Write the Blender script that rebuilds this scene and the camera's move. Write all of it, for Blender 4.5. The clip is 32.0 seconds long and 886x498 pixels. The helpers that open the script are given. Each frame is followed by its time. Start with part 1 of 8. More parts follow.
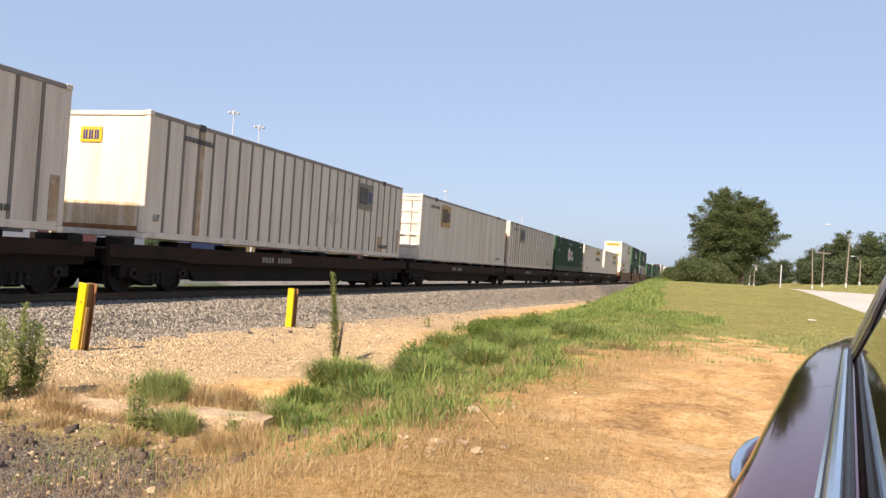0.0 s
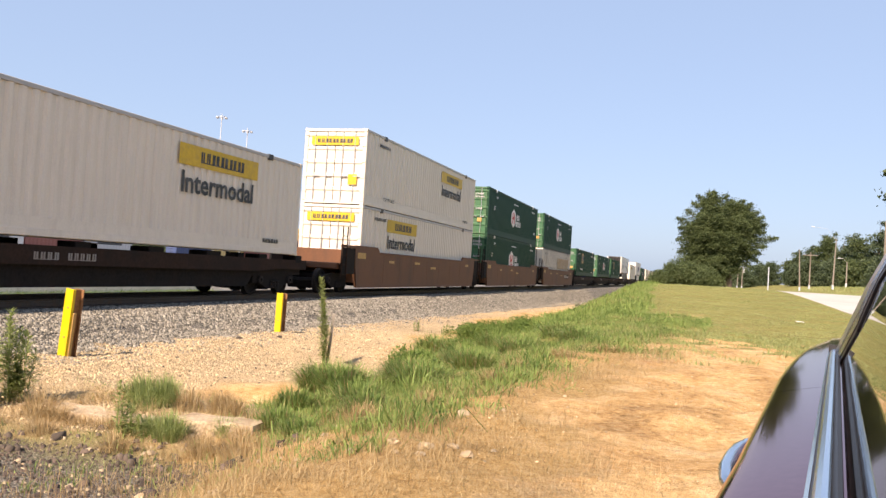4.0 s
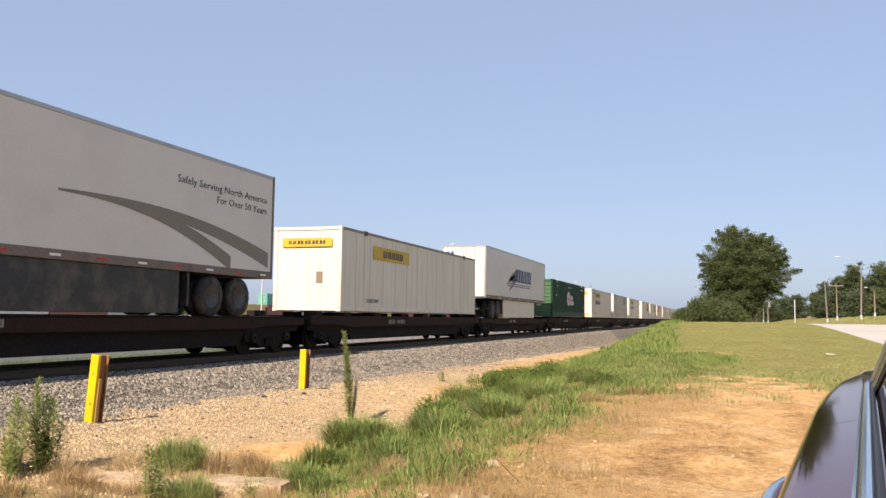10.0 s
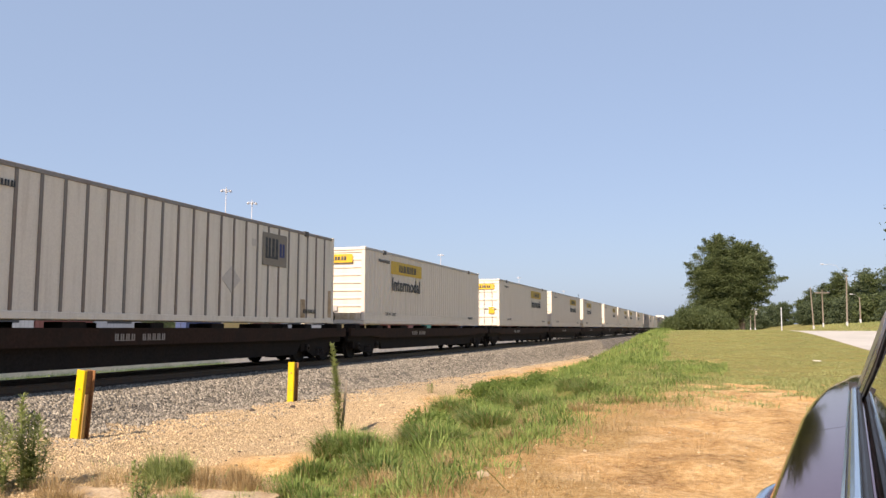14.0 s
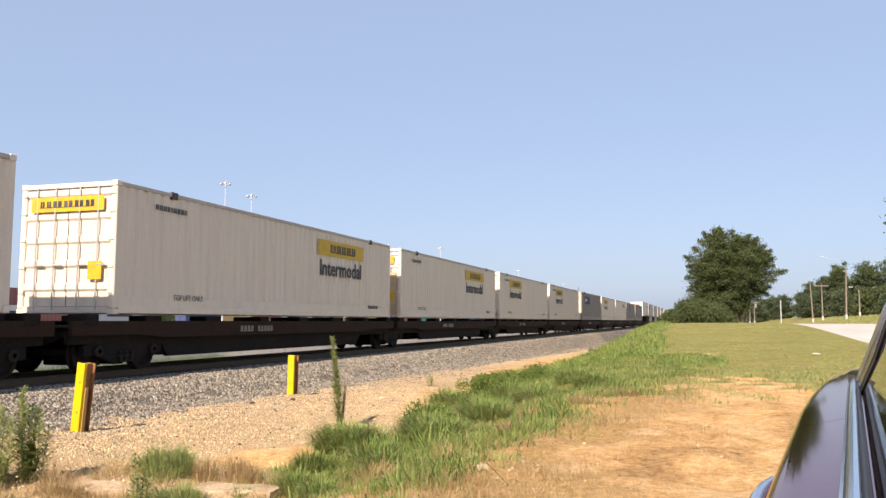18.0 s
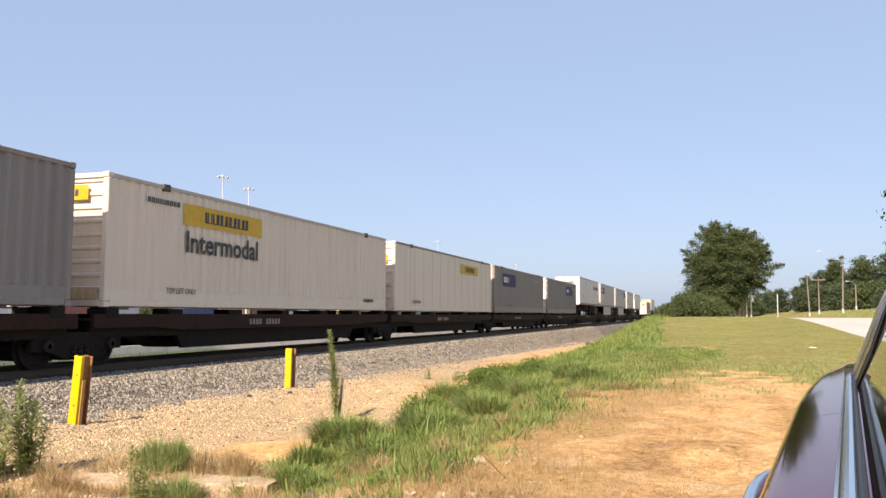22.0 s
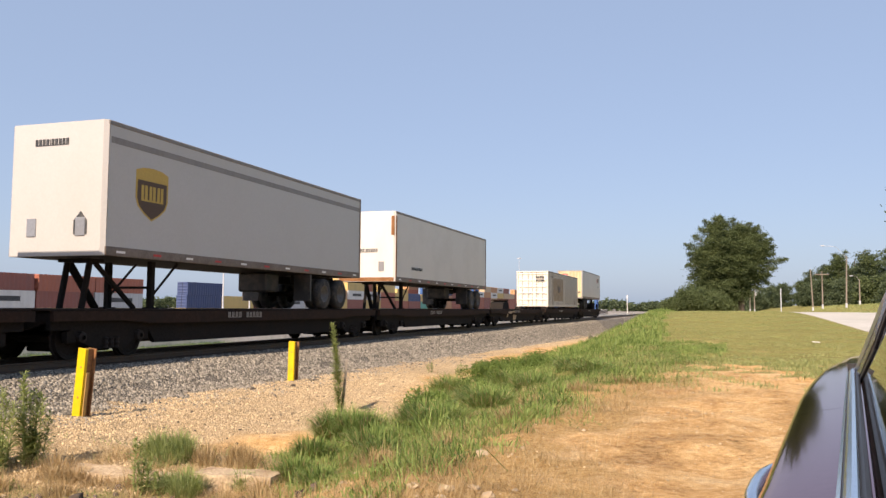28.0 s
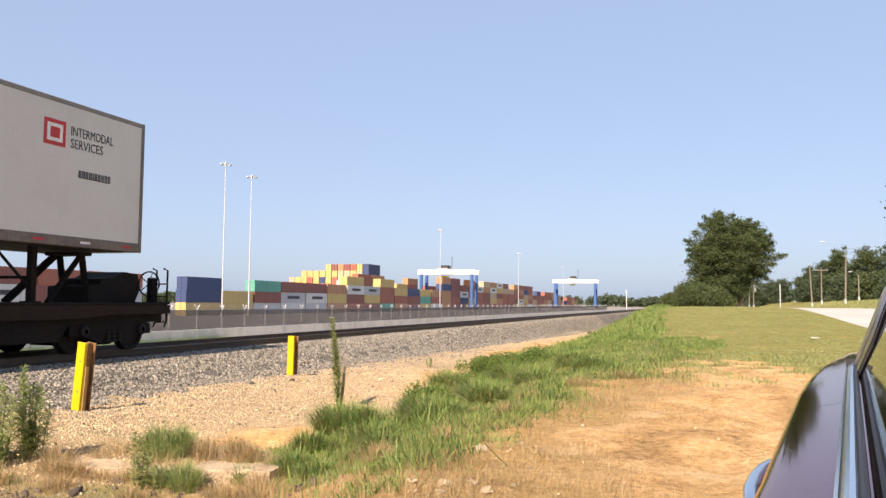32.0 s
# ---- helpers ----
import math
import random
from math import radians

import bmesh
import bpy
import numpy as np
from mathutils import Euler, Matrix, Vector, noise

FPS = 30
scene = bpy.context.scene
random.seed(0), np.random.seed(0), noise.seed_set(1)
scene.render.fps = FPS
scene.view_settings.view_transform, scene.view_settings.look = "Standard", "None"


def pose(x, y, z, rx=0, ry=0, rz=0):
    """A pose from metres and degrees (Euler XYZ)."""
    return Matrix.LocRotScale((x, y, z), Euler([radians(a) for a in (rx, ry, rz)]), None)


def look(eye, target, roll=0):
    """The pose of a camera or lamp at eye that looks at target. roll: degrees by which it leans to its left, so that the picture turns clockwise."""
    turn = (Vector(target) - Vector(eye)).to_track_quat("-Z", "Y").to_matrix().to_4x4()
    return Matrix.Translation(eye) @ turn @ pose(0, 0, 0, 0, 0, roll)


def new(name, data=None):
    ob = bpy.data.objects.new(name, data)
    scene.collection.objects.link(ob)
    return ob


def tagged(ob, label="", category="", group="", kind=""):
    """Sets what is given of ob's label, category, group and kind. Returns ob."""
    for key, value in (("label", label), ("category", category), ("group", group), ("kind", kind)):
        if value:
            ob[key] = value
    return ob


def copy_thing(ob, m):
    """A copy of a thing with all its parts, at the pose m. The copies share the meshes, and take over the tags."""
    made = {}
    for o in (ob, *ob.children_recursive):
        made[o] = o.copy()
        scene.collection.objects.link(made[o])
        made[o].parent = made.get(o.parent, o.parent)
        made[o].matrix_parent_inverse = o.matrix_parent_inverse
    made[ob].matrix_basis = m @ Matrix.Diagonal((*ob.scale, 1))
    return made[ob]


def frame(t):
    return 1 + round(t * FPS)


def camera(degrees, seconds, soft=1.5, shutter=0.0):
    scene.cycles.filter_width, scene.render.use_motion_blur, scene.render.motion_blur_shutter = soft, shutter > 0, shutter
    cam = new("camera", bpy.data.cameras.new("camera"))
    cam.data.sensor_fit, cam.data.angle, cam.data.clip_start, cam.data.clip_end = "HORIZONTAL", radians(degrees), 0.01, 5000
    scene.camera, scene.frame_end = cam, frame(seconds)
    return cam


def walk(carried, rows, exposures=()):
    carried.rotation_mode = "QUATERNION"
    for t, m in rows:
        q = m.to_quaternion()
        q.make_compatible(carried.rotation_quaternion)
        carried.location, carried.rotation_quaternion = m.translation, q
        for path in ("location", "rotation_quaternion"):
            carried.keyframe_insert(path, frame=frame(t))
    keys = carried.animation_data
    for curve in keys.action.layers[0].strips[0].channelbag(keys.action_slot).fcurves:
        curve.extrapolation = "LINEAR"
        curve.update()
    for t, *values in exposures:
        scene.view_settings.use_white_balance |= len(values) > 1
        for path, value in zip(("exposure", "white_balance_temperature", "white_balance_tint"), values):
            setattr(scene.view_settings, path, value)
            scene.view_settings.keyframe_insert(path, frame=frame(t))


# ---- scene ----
# ---- camera: held still by hand at a car window, only turning ----
EYE = Vector((0.0, 0.0, 1.03))


def aim(yaw, pitch, roll):
    """Pose of the camera: degrees left of the track's run, above the level, and lean."""
    a, p = radians(yaw), radians(pitch)
    return look(EYE, EYE + Vector((-math.sin(a) * math.cos(p), math.cos(a) * math.cos(p), math.sin(p))), roll)


cam = camera(57.321, 32.0, soft=1.45)
walk(cam, [
    (0, aim(17.93, 1.04, 3.76)),
    (0.5, aim(17.79, 1.09, 3.73)),
    (1, aim(17.49, 1.22, 3.65)),
    (1.5, aim(17.44, 1.28, 3.56)),
    (2, aim(17.42, 1.32, 3.58)),
    (2.5, aim(17.34, 1.36, 3.55)),
    (3, aim(17.37, 1.32, 3.60)),
    (3.5, aim(17.26, 1.34, 3.53)),
    (5.5, aim(16.84, 1.57, 3.18)),
    (6, aim(15.95, 3.07, 2.45)),
    (6.5, aim(15.86, 3.83, 1.68)),
    (7, aim(17.12, 3.89, 1.38)),
    (7.5, aim(18.16, 4.02, 1.17)),
    (8, aim(18.59, 3.82, 1.29)),
    (8.5, aim(18.71, 4.19, 1.22)),
    (9, aim(18.86, 4.36, 1.04)),
    (9.5, aim(18.71, 4.58, 0.79)),
    (10, aim(18.70, 4.76, 0.77)),
    (10.5, aim(18.49, 4.99, 0.58)),
    (11, aim(18.30, 5.12, 0.52)),
    (11.5, aim(18.17, 5.22, 0.45)),
    (12, aim(18.08, 5.24, 0.41)),
    (12.5, aim(18.07, 5.33, 0.35)),
    (13, aim(18.04, 5.50, 0.20)),
    (13.5, aim(17.90, 5.55, 0.13)),
    (14, aim(17.84, 5.54, 0.14)),
    (14.5, aim(17.95, 5.50, 0.09)),
    (16.5, aim(17.91, 5.23, 0.05)),
    (17, aim(17.91, 5.16, 0.06)),
    (17.5, aim(17.85, 5.06, 0.17)),
    (18, aim(17.82, 5.05, 0.13)),
    (18.5, aim(17.78, 5.00, 0.11)),
    (19, aim(17.70, 4.93, 0.15)),
    (19.5, aim(17.70, 4.89, 0.22)),
    (20, aim(17.69, 4.82, 0.27)),
    (20.5, aim(17.71, 4.77, 0.25)),
    (21, aim(17.64, 4.73, 0.20)),
    (21.5, aim(17.69, 4.64, 0.28)),
    (22, aim(17.64, 4.59, 0.22)),
    (22.5, aim(17.69, 4.49, 0.31)),
    (23, aim(17.78, 4.46, 0.30)),
    (23.5, aim(17.68, 4.36, 0.33)),
    (24, aim(17.66, 4.32, 0.28)),
    (24.5, aim(17.64, 4.35, 0.24)),
    (25, aim(17.56, 4.37, 0.22)),
    (25.5, aim(17.56, 4.36, 0.22)),
    (27.5, aim(17.87, 4.15, 0.36)),
    (28, aim(17.86, 4.13, 0.37)),
    (28.5, aim(17.89, 4.08, 0.42)),
    (29, aim(17.83, 4.04, 0.48)),
    (29.5, aim(17.83, 3.99, 0.50)),
    (30, aim(17.80, 4.00, 0.50)),
    (30.5, aim(17.78, 3.99, 0.53)),
    (31, aim(17.82, 3.94, 0.44)),
    (31.5, aim(17.93, 3.89, 0.53)),
    (32, aim(17.82, 3.78, 0.50)),
], exposures=[(0, 1.14, 7500, 22), (1, 1.11, 7500, 22), (3, 1.27, 7500, 22), (6, 1.24, 7500, 22), (7, 1.29, 7500, 22), (9, 1.26, 7500, 22), (10, 1.04, 7500, 22), (11, 1.13, 7500, 22), (12, 1.15, 7500, 22), (13, 0.98, 7500, 22), (14, 1.03, 7500, 22), (17, 1.13, 7500, 22), (21, 1.18, 7500, 22), (24, 1.19, 7500, 22), (25, 1.0, 7500, 22), (28, 0.99, 7500, 22), (29, 0.77, 7500, 22), (30, 1.1, 7500, 22), (31, 1.06, 7500, 22), (32, 1.19, 7500, 22)])
# ---- sky and sun ----
SUN_EL, SUN_TURN = 42.0, 186.0     # degrees above the level; bearing of the sun, clockwise from +y


def daylight():
    w = bpy.data.worlds.new("sky")
    scene.world = w
    w.use_nodes = True
    nt = w.node_tree
    bg = nt.nodes["Background"]
    sky = nt.nodes.new("ShaderNodeTexSky")
    sky.sky_type, sky.sun_disc = "NISHITA", False
    sky.sun_elevation, sky.sun_rotation = radians(SUN_EL), radians(SUN_TURN)
    sky.altitude, sky.air_density, sky.dust_density, sky.ozone_density = 200, 1.0, 1.8, 5.0
    # summer haze: the clear sky with an even pale veil over it
    veil = nt.nodes.new("ShaderNodeMix")
    veil.data_type = "RGBA"
    veil.inputs["Factor"].default_value = 0.66
    veil.inputs["B"].default_value = (2.15, 3.25, 4.8, 1)
    nt.links.new(sky.outputs[0], veil.inputs["A"])
    nt.links.new(veil.outputs["Result"], bg.inputs[0])
    bg.inputs[1].default_value = 0.087
    sun = new("sun", bpy.data.lights.new("sun", "SUN"))
    sun.data.energy, sun.data.angle, sun.data.color = 4.1, radians(0.6), (1.0, 0.915, 0.77)
    b, e = radians(SUN_TURN), radians(SUN_EL)
    sun.matrix_world = look((0, 0, 60), Vector((0, 0, 60)) - Vector((math.sin(b) * math.cos(e), math.cos(b) * math.cos(e), math.sin(e))))


daylight()
# ---- materials ----
MATS = {}


def mat(name, col, rough=0.6, metal=0.0, grain=(40.0, 0.12), stain=None, bump=0.0, coat=0.0, stretch=None, spec=0.5, pieces=0.0):
    """A surface: base colour, fine grain (scale, amount), stain (scale, colour, amount), relief, streaks by stretch."""
    if name in MATS:
        return MATS[name]
    m = bpy.data.materials.new(name)
    m.use_nodes = True
    nt = m.node_tree
    n, l = nt.nodes, nt.links
    p = n["Principled BSDF"]
    p.inputs["Roughness"].default_value, p.inputs["Metallic"].default_value = rough, metal
    p.inputs["Coat Weight"].default_value = coat
    p.inputs["Specular IOR Level"].default_value = spec
    tc, oi = n.new("ShaderNodeTexCoord"), n.new("ShaderNodeObjectInfo")
    add = n.new("ShaderNodeVectorMath")
    add.operation = "MULTIPLY_ADD"
    l.new(oi.outputs["Random"], add.inputs[0])
    add.inputs[1].default_value = (37.0, 53.0, 11.0)
    l.new(tc.outputs["Object"], add.inputs[2])
    vec = add.outputs[0]
    g = n.new("ShaderNodeTexNoise")
    g.inputs["Scale"].default_value, g.inputs["Detail"].default_value = grain[0], 4
    l.new(vec, g.inputs["Vector"])
    hsv = n.new("ShaderNodeHueSaturation")
    hsv.inputs["Color"].default_value = (*col, 1)
    mr = n.new("ShaderNodeMapRange")
    mr.inputs["From Min"].default_value, mr.inputs["From Max"].default_value = 0.3, 0.7
    mr.inputs["To Min"].default_value, mr.inputs["To Max"].default_value = 1 - grain[1], 1 + grain[1]
    l.new(g.outputs["Fac"], mr.inputs["Value"])
    val = mr.outputs[0]
    if pieces:                        # each loose piece lighter or darker than the next
        ge, pm, mu = n.new("ShaderNodeNewGeometry"), n.new("ShaderNodeMapRange"), n.new("ShaderNodeMath")
        pm.inputs["To Min"].default_value, pm.inputs["To Max"].default_value = 1 - pieces, 1 + pieces
        l.new(ge.outputs["Random Per Island"], pm.inputs["Value"])
        mu.operation = "MULTIPLY"
        l.new(val, mu.inputs[0])
        l.new(pm.outputs[0], mu.inputs[1])
        val = mu.outputs[0]
    l.new(val, hsv.inputs["Value"])
    out = hsv.outputs[0]
    if stain:
        mp = n.new("ShaderNodeMapping")
        mp.inputs["Scale"].default_value = stretch or (1, 1, 1)
        l.new(vec, mp.inputs["Vector"])
        s = n.new("ShaderNodeTexNoise")
        s.inputs["Scale"].default_value, s.inputs["Detail"].default_value, s.inputs["Roughness"].default_value = stain[0], 6, 0.65
        l.new(mp.outputs[0], s.inputs["Vector"])
        sr = n.new("ShaderNodeMapRange")
        sr.inputs["From Min"].default_value, sr.inputs["From Max"].default_value = 0.46, 0.72
        sr.inputs["To Max"].default_value = stain[2]
        l.new(s.outputs["Fac"], sr.inputs["Value"])
        mx = n.new("ShaderNodeMix")
        mx.data_type = "RGBA"
        l.new(sr.outputs[0], mx.inputs["Factor"])
        l.new(out, mx.inputs["A"])
        mx.inputs["B"].default_value = (*stain[1], 1)
        out = mx.outputs["Result"]
    l.new(out, p.inputs["Base Color"])
    if bump:
        b = n.new("ShaderNodeBump")
        b.inputs["Strength"].default_value, b.inputs["Distance"].default_value = min(1, bump), 0.02
        l.new(g.outputs["Fac"], b.inputs["Height"])
        l.new(b.outputs[0], p.inputs["Normal"])
    MATS[name] = m
    return m


DUST = (0.30, 0.24, 0.18)
GRIME = (0.16, 0.13, 0.10)
RUST = (0.16, 0.07, 0.03)
STREAK = (1.6, 1.6, 0.12)
M_WHITE = mat("white_paint", (0.64, 0.58, 0.50), 0.5, grain=(30, 0.04), stain=(2.6, (0.30, 0.25, 0.20), 0.20), stretch=STREAK, bump=0.05)
M_CREAM = mat("cream_paint", (0.64, 0.60, 0.52), 0.55, grain=(30, 0.06), stain=(2.5, (0.24, 0.18, 0.12), 0.30), stretch=STREAK, bump=0.05)
M_WORN = mat("worn_white_paint", (0.60, 0.55, 0.485), 0.6, grain=(25, 0.06), stain=(1.6, (0.24, 0.17, 0.11), 0.45), stretch=STREAK, bump=0.08)
M_PANEL = mat("white_panel_paint", (0.60, 0.575, 0.54), 0.45, grain=(20, 0.03), stain=(0.9, (0.42, 0.39, 0.35), 0.35), stretch=(1, 0.5, 0.6))
M_GRIMY = mat("grimy_lower_paint", (0.44, 0.335, 0.215), 0.7, grain=(10, 0.15), stain=(2.2, (0.63, 0.57, 0.48), 0.95), stretch=(2.2, 2.2, 0.25), bump=0.1)
M_GREEN = mat("green_paint", (0.0078, 0.044, 0.0225), 0.55, grain=(30, 0.10), stain=(2.0, (0.017, 0.036, 0.024), 0.4), stretch=STREAK, bump=0.05, spec=0.2)
# lighter copy of green_paint: sunlight on the ends is put into its colour
M_SUNGREEN = mat("sunlit_green_paint", (0.026, 0.115, 0.05), 0.6, grain=(25, 0.12), stain=(2.4, (0.12, 0.10, 0.055), 0.45), stretch=STREAK, bump=0.06)
M_FAINT = mat("faint_grey_decal", (0.47, 0.44, 0.40), 0.6, grain=(20, 0.08))
M_GREY = mat("grey_paint", (0.215, 0.202, 0.194), 0.5, grain=(30, 0.06), stain=(2.0, (0.129, 0.11, 0.101), 0.45), stretch=STREAK, bump=0.05)
M_LGREY = mat("light_grey_paint", (0.37, 0.365, 0.36), 0.5, grain=(30, 0.05), stain=(2.0, (0.22, 0.20, 0.18), 0.12), stretch=STREAK)
M_ALU = mat("aluminium", (0.44, 0.44, 0.448), 0.38, 0.8, grain=(20, 0.08), stain=(2.0, DUST, 0.35))
M_RIB = mat("dark_post_paint", (0.17, 0.155, 0.14), 0.6, grain=(20, 0.15), stain=(2.0, RUST, 0.6), stretch=STREAK)
M_RAILTOP = mat("grey_top_rail", (0.22, 0.21, 0.20), 0.55, 0.2, grain=(20, 0.12), stain=(2.0, RUST, 0.4))
M_STEEL = mat("dark_steel", (0.016, 0.014, 0.013), 0.85, 0.0, grain=(18, 0.25), stain=(1.5, (0.03, 0.02, 0.014), 0.5), bump=0.1, spec=0.12)
M_SILL = mat("rusty_brown_paint", (0.030, 0.017, 0.012), 0.85, 0.0, grain=(15, 0.2), stain=(1.2, (0.018, 0.014, 0.012), 0.9), bump=0.1, spec=0.15)
M_WELL = mat("weathered_orange_paint", (0.128, 0.050, 0.020), 0.65, 0.0, grain=(20, 0.12), stain=(0.9, (0.062, 0.030, 0.017), 0.75), stretch=(1, 1, 0.4), bump=0.06)
M_WHEEL = mat("wheel_steel", (0.022, 0.018, 0.016), 0.7, 0.0, grain=(15, 0.2), spec=0.15)
M_TYRE = mat("tyre_rubber", (0.02, 0.02, 0.02), 0.85, grain=(40, 0.2), stain=(4, DUST, 0.25))
M_BLACK = mat("black_paint", (0.02, 0.02, 0.022), 0.5, grain=(30, 0.2), stain=(2, DUST, 0.25))
M_YELLOW = mat("yellow_decal", (0.562, 0.359, 0.0156), 0.5, grain=(12, 0.1), stain=(4, (0.312, 0.211, 0.0624), 0.5))
M_OCHRE = mat("ochre_decal", (0.429, 0.257, 0.078), 0.55, grain=(12, 0.12), stain=(4, (0.234, 0.156, 0.078), 0.5))
M_INK = mat("black_lettering", (0.022, 0.026, 0.03), 0.6, grain=(30, 0.3), stain=(6, (0.3, 0.29, 0.27), 0.35))
M_NAVY = mat("navy_lettering", (0.015, 0.025, 0.12), 0.5, grain=(30, 0.15))
M_PURPLE = mat("purple_decal", (0.020, 0.009, 0.082), 0.6, grain=(20, 0.1))
M_RED = mat("red_decal", (0.5, 0.03, 0.03), 0.5, grain=(20, 0.12))
M_PALE = mat("white_lettering", (0.75, 0.74, 0.72), 0.5, grain=(20, 0.08), stain=(6, GRIME, 0.3))
M_TAUPE = mat("taupe_decal", (0.19, 0.165, 0.13), 0.5, grain=(20, 0.08))
M_BROWN = mat("brown_decal", (0.07, 0.035, 0.015), 0.5, grain=(20, 0.1))
M_GOLD = mat("gold_decal", (0.45, 0.30, 0.06), 0.5, grain=(20, 0.1))
M_PATCH = mat("rust_stain_patch", (0.34, 0.24, 0.14), 0.7, grain=(8, 0.2), stain=(2.5, (0.5, 0.46, 0.4), 0.8))
M_RUSTY = mat("rust", (0.20, 0.085, 0.03), 0.85, grain=(25, 0.3), stain=(3, (0.35, 0.2, 0.1), 0.5), bump=0.2)
M_POSTY = mat("yellow_post_paint", (0.624, 0.452, 0.0078), 0.45, grain=(14, 0.06), stain=(5, (0.39, 0.234, 0.039), 0.45), stretch=(1, 1, 0.3))
M_CONC = mat("concrete", (0.42, 0.39, 0.34), 0.9, grain=(14, 0.14), stain=(1.3, (0.25, 0.22, 0.17), 0.55), bump=0.25)
M_SLAB = mat("weathered_slab", (0.40, 0.31, 0.205), 0.95, grain=(30, 0.35), stain=(5, (0.20, 0.12, 0.062), 0.8), bump=0.9)
M_GALV = mat("galvanised_steel", (0.5, 0.5, 0.5), 0.45, 0.7, grain=(20, 0.12))
M_RAIL = mat("rail_steel", (0.09, 0.065, 0.05), 0.5, 0.5, grain=(20, 0.2), stain=(6, RUST, 0.6))
M_TIE = mat("creosoted_wood", (0.06, 0.045, 0.035), 0.9, grain=(12, 0.3), stain=(3, (0.16, 0.12, 0.09), 0.6), bump=0.3, stretch=(0.3, 3, 3))
M_STONE = mat("ballast_stone", (0.18, 0.165, 0.138), 0.9, grain=(9, 0.3), stain=(3.5, (0.27, 0.235, 0.185), 0.45), bump=0.3, pieces=0.85)
M_DARKSTONE = mat("oily_ballast", (0.05, 0.042, 0.036), 0.85, grain=(9, 0.3), stain=(3.5, (0.09, 0.075, 0.06), 0.5), bump=0.3, pieces=0.6)
M_PEBBLE = mat("tan_pebble", (0.39, 0.295, 0.178), 0.95, grain=(7, 0.3), stain=(3.0, (0.45, 0.37, 0.25), 0.6), bump=0.3, pieces=0.6)
M_ROCK = mat("pale_rock", (0.36, 0.285, 0.19), 0.95, grain=(9, 0.25), stain=(3, (0.196, 0.12, 0.0653), 0.5), bump=0.4)
M_WOOD = mat("grey_pole_wood", (0.21, 0.185, 0.155), 0.9, grain=(12, 0.25), stain=(2, (0.12, 0.08, 0.05), 0.6), stretch=(4, 4, 0.2), bump=0.2)
M_DULL = mat("dull_white", (0.47, 0.50, 0.54), 0.7, grain=(20, 0.1), stain=(3, (0.2, 0.19, 0.17), 0.5))
M_BARK = mat("bark", (0.11, 0.085, 0.065), 0.95, grain=(14, 0.35), stain=(4, (0.05, 0.04, 0.03), 0.7), stretch=(3, 3, 0.4), bump=0.5)


def leaf_mat(name, dark, light, scale=0.7, thin=0.35):
    """Foliage: leaves vary from piece to piece and over the whole plant, and let some light through."""
    m = bpy.data.materials.new(name)
    m.use_nodes = True
    nt = m.node_tree
    n, l = nt.nodes, nt.links
    p = n["Principled BSDF"]
    p.inputs["Roughness"].default_value = 0.6
    p.inputs["Specular IOR Level"].default_value = 0.25
    geo, tc, no = n.new("ShaderNodeNewGeometry"), n.new("ShaderNodeTexCoord"), n.new("ShaderNodeTexNoise")
    no.inputs["Scale"].default_value = scale
    l.new(tc.outputs["Object"], no.inputs["Vector"])
    mth = n.new("ShaderNodeMath")
    mth.operation = "MULTIPLY_ADD"
    l.new(geo.outputs["Random Per Island"], mth.inputs[0])
    mth.inputs[1].default_value = 0.55
    l.new(no.outputs["Fac"], mth.inputs[2])
    mr = n.new("ShaderNodeMapRange")
    mr.inputs["From Min"].default_value, mr.inputs["From Max"].default_value = 0.4, 1.1
    l.new(mth.outputs[0], mr.inputs["Value"])
    mx = n.new("ShaderNodeMix")
    mx.data_type = "RGBA"
    mx.inputs["A"].default_value, mx.inputs["B"].default_value = (*dark, 1), (*light, 1)
    l.new(mr.outputs[0], mx.inputs["Factor"])
    l.new(mx.outputs["Result"], p.inputs["Base Color"])
    tr = n.new("ShaderNodeBsdfTranslucent")
    l.new(mx.outputs["Result"], tr.inputs["Color"])
    ms = n.new("ShaderNodeMixShader")
    ms.inputs[0].default_value = thin
    l.new(p.outputs[0], ms.inputs[1])
    l.new(tr.outputs[0], ms.inputs[2])
    l.new(ms.outputs[0], n["Material Output"].inputs["Surface"])
    MATS[name] = m
    return m


M_LEAF = leaf_mat("tree_leaves", (0.058, 0.084, 0.034), (0.108, 0.14, 0.056))
# bluer than the near leaves: a touch of haze is put into the colour
M_FARLEAF = leaf_mat("far_leaves", (0.052, 0.078, 0.042), (0.105, 0.14, 0.072), 0.15)
M_GRASS = leaf_mat("green_grass", (0.052, 0.112, 0.022), (0.285, 0.37, 0.112), 1.3)
M_LAWN = leaf_mat("short_grass", (0.18, 0.228, 0.08), (0.38, 0.39, 0.17), 0.25)
M_STRAW = leaf_mat("dry_grass", (0.26, 0.165, 0.072), (0.52, 0.40, 0.22), 0.9)
M_WEED = leaf_mat("weed_leaves", (0.17, 0.225, 0.066), (0.38, 0.43, 0.18), 1.5, 0.45)
M_BUSH = leaf_mat("bush_leaves", (0.055, 0.105, 0.020), (0.17, 0.24, 0.06), 1.0)
# ---- mesh tools ----


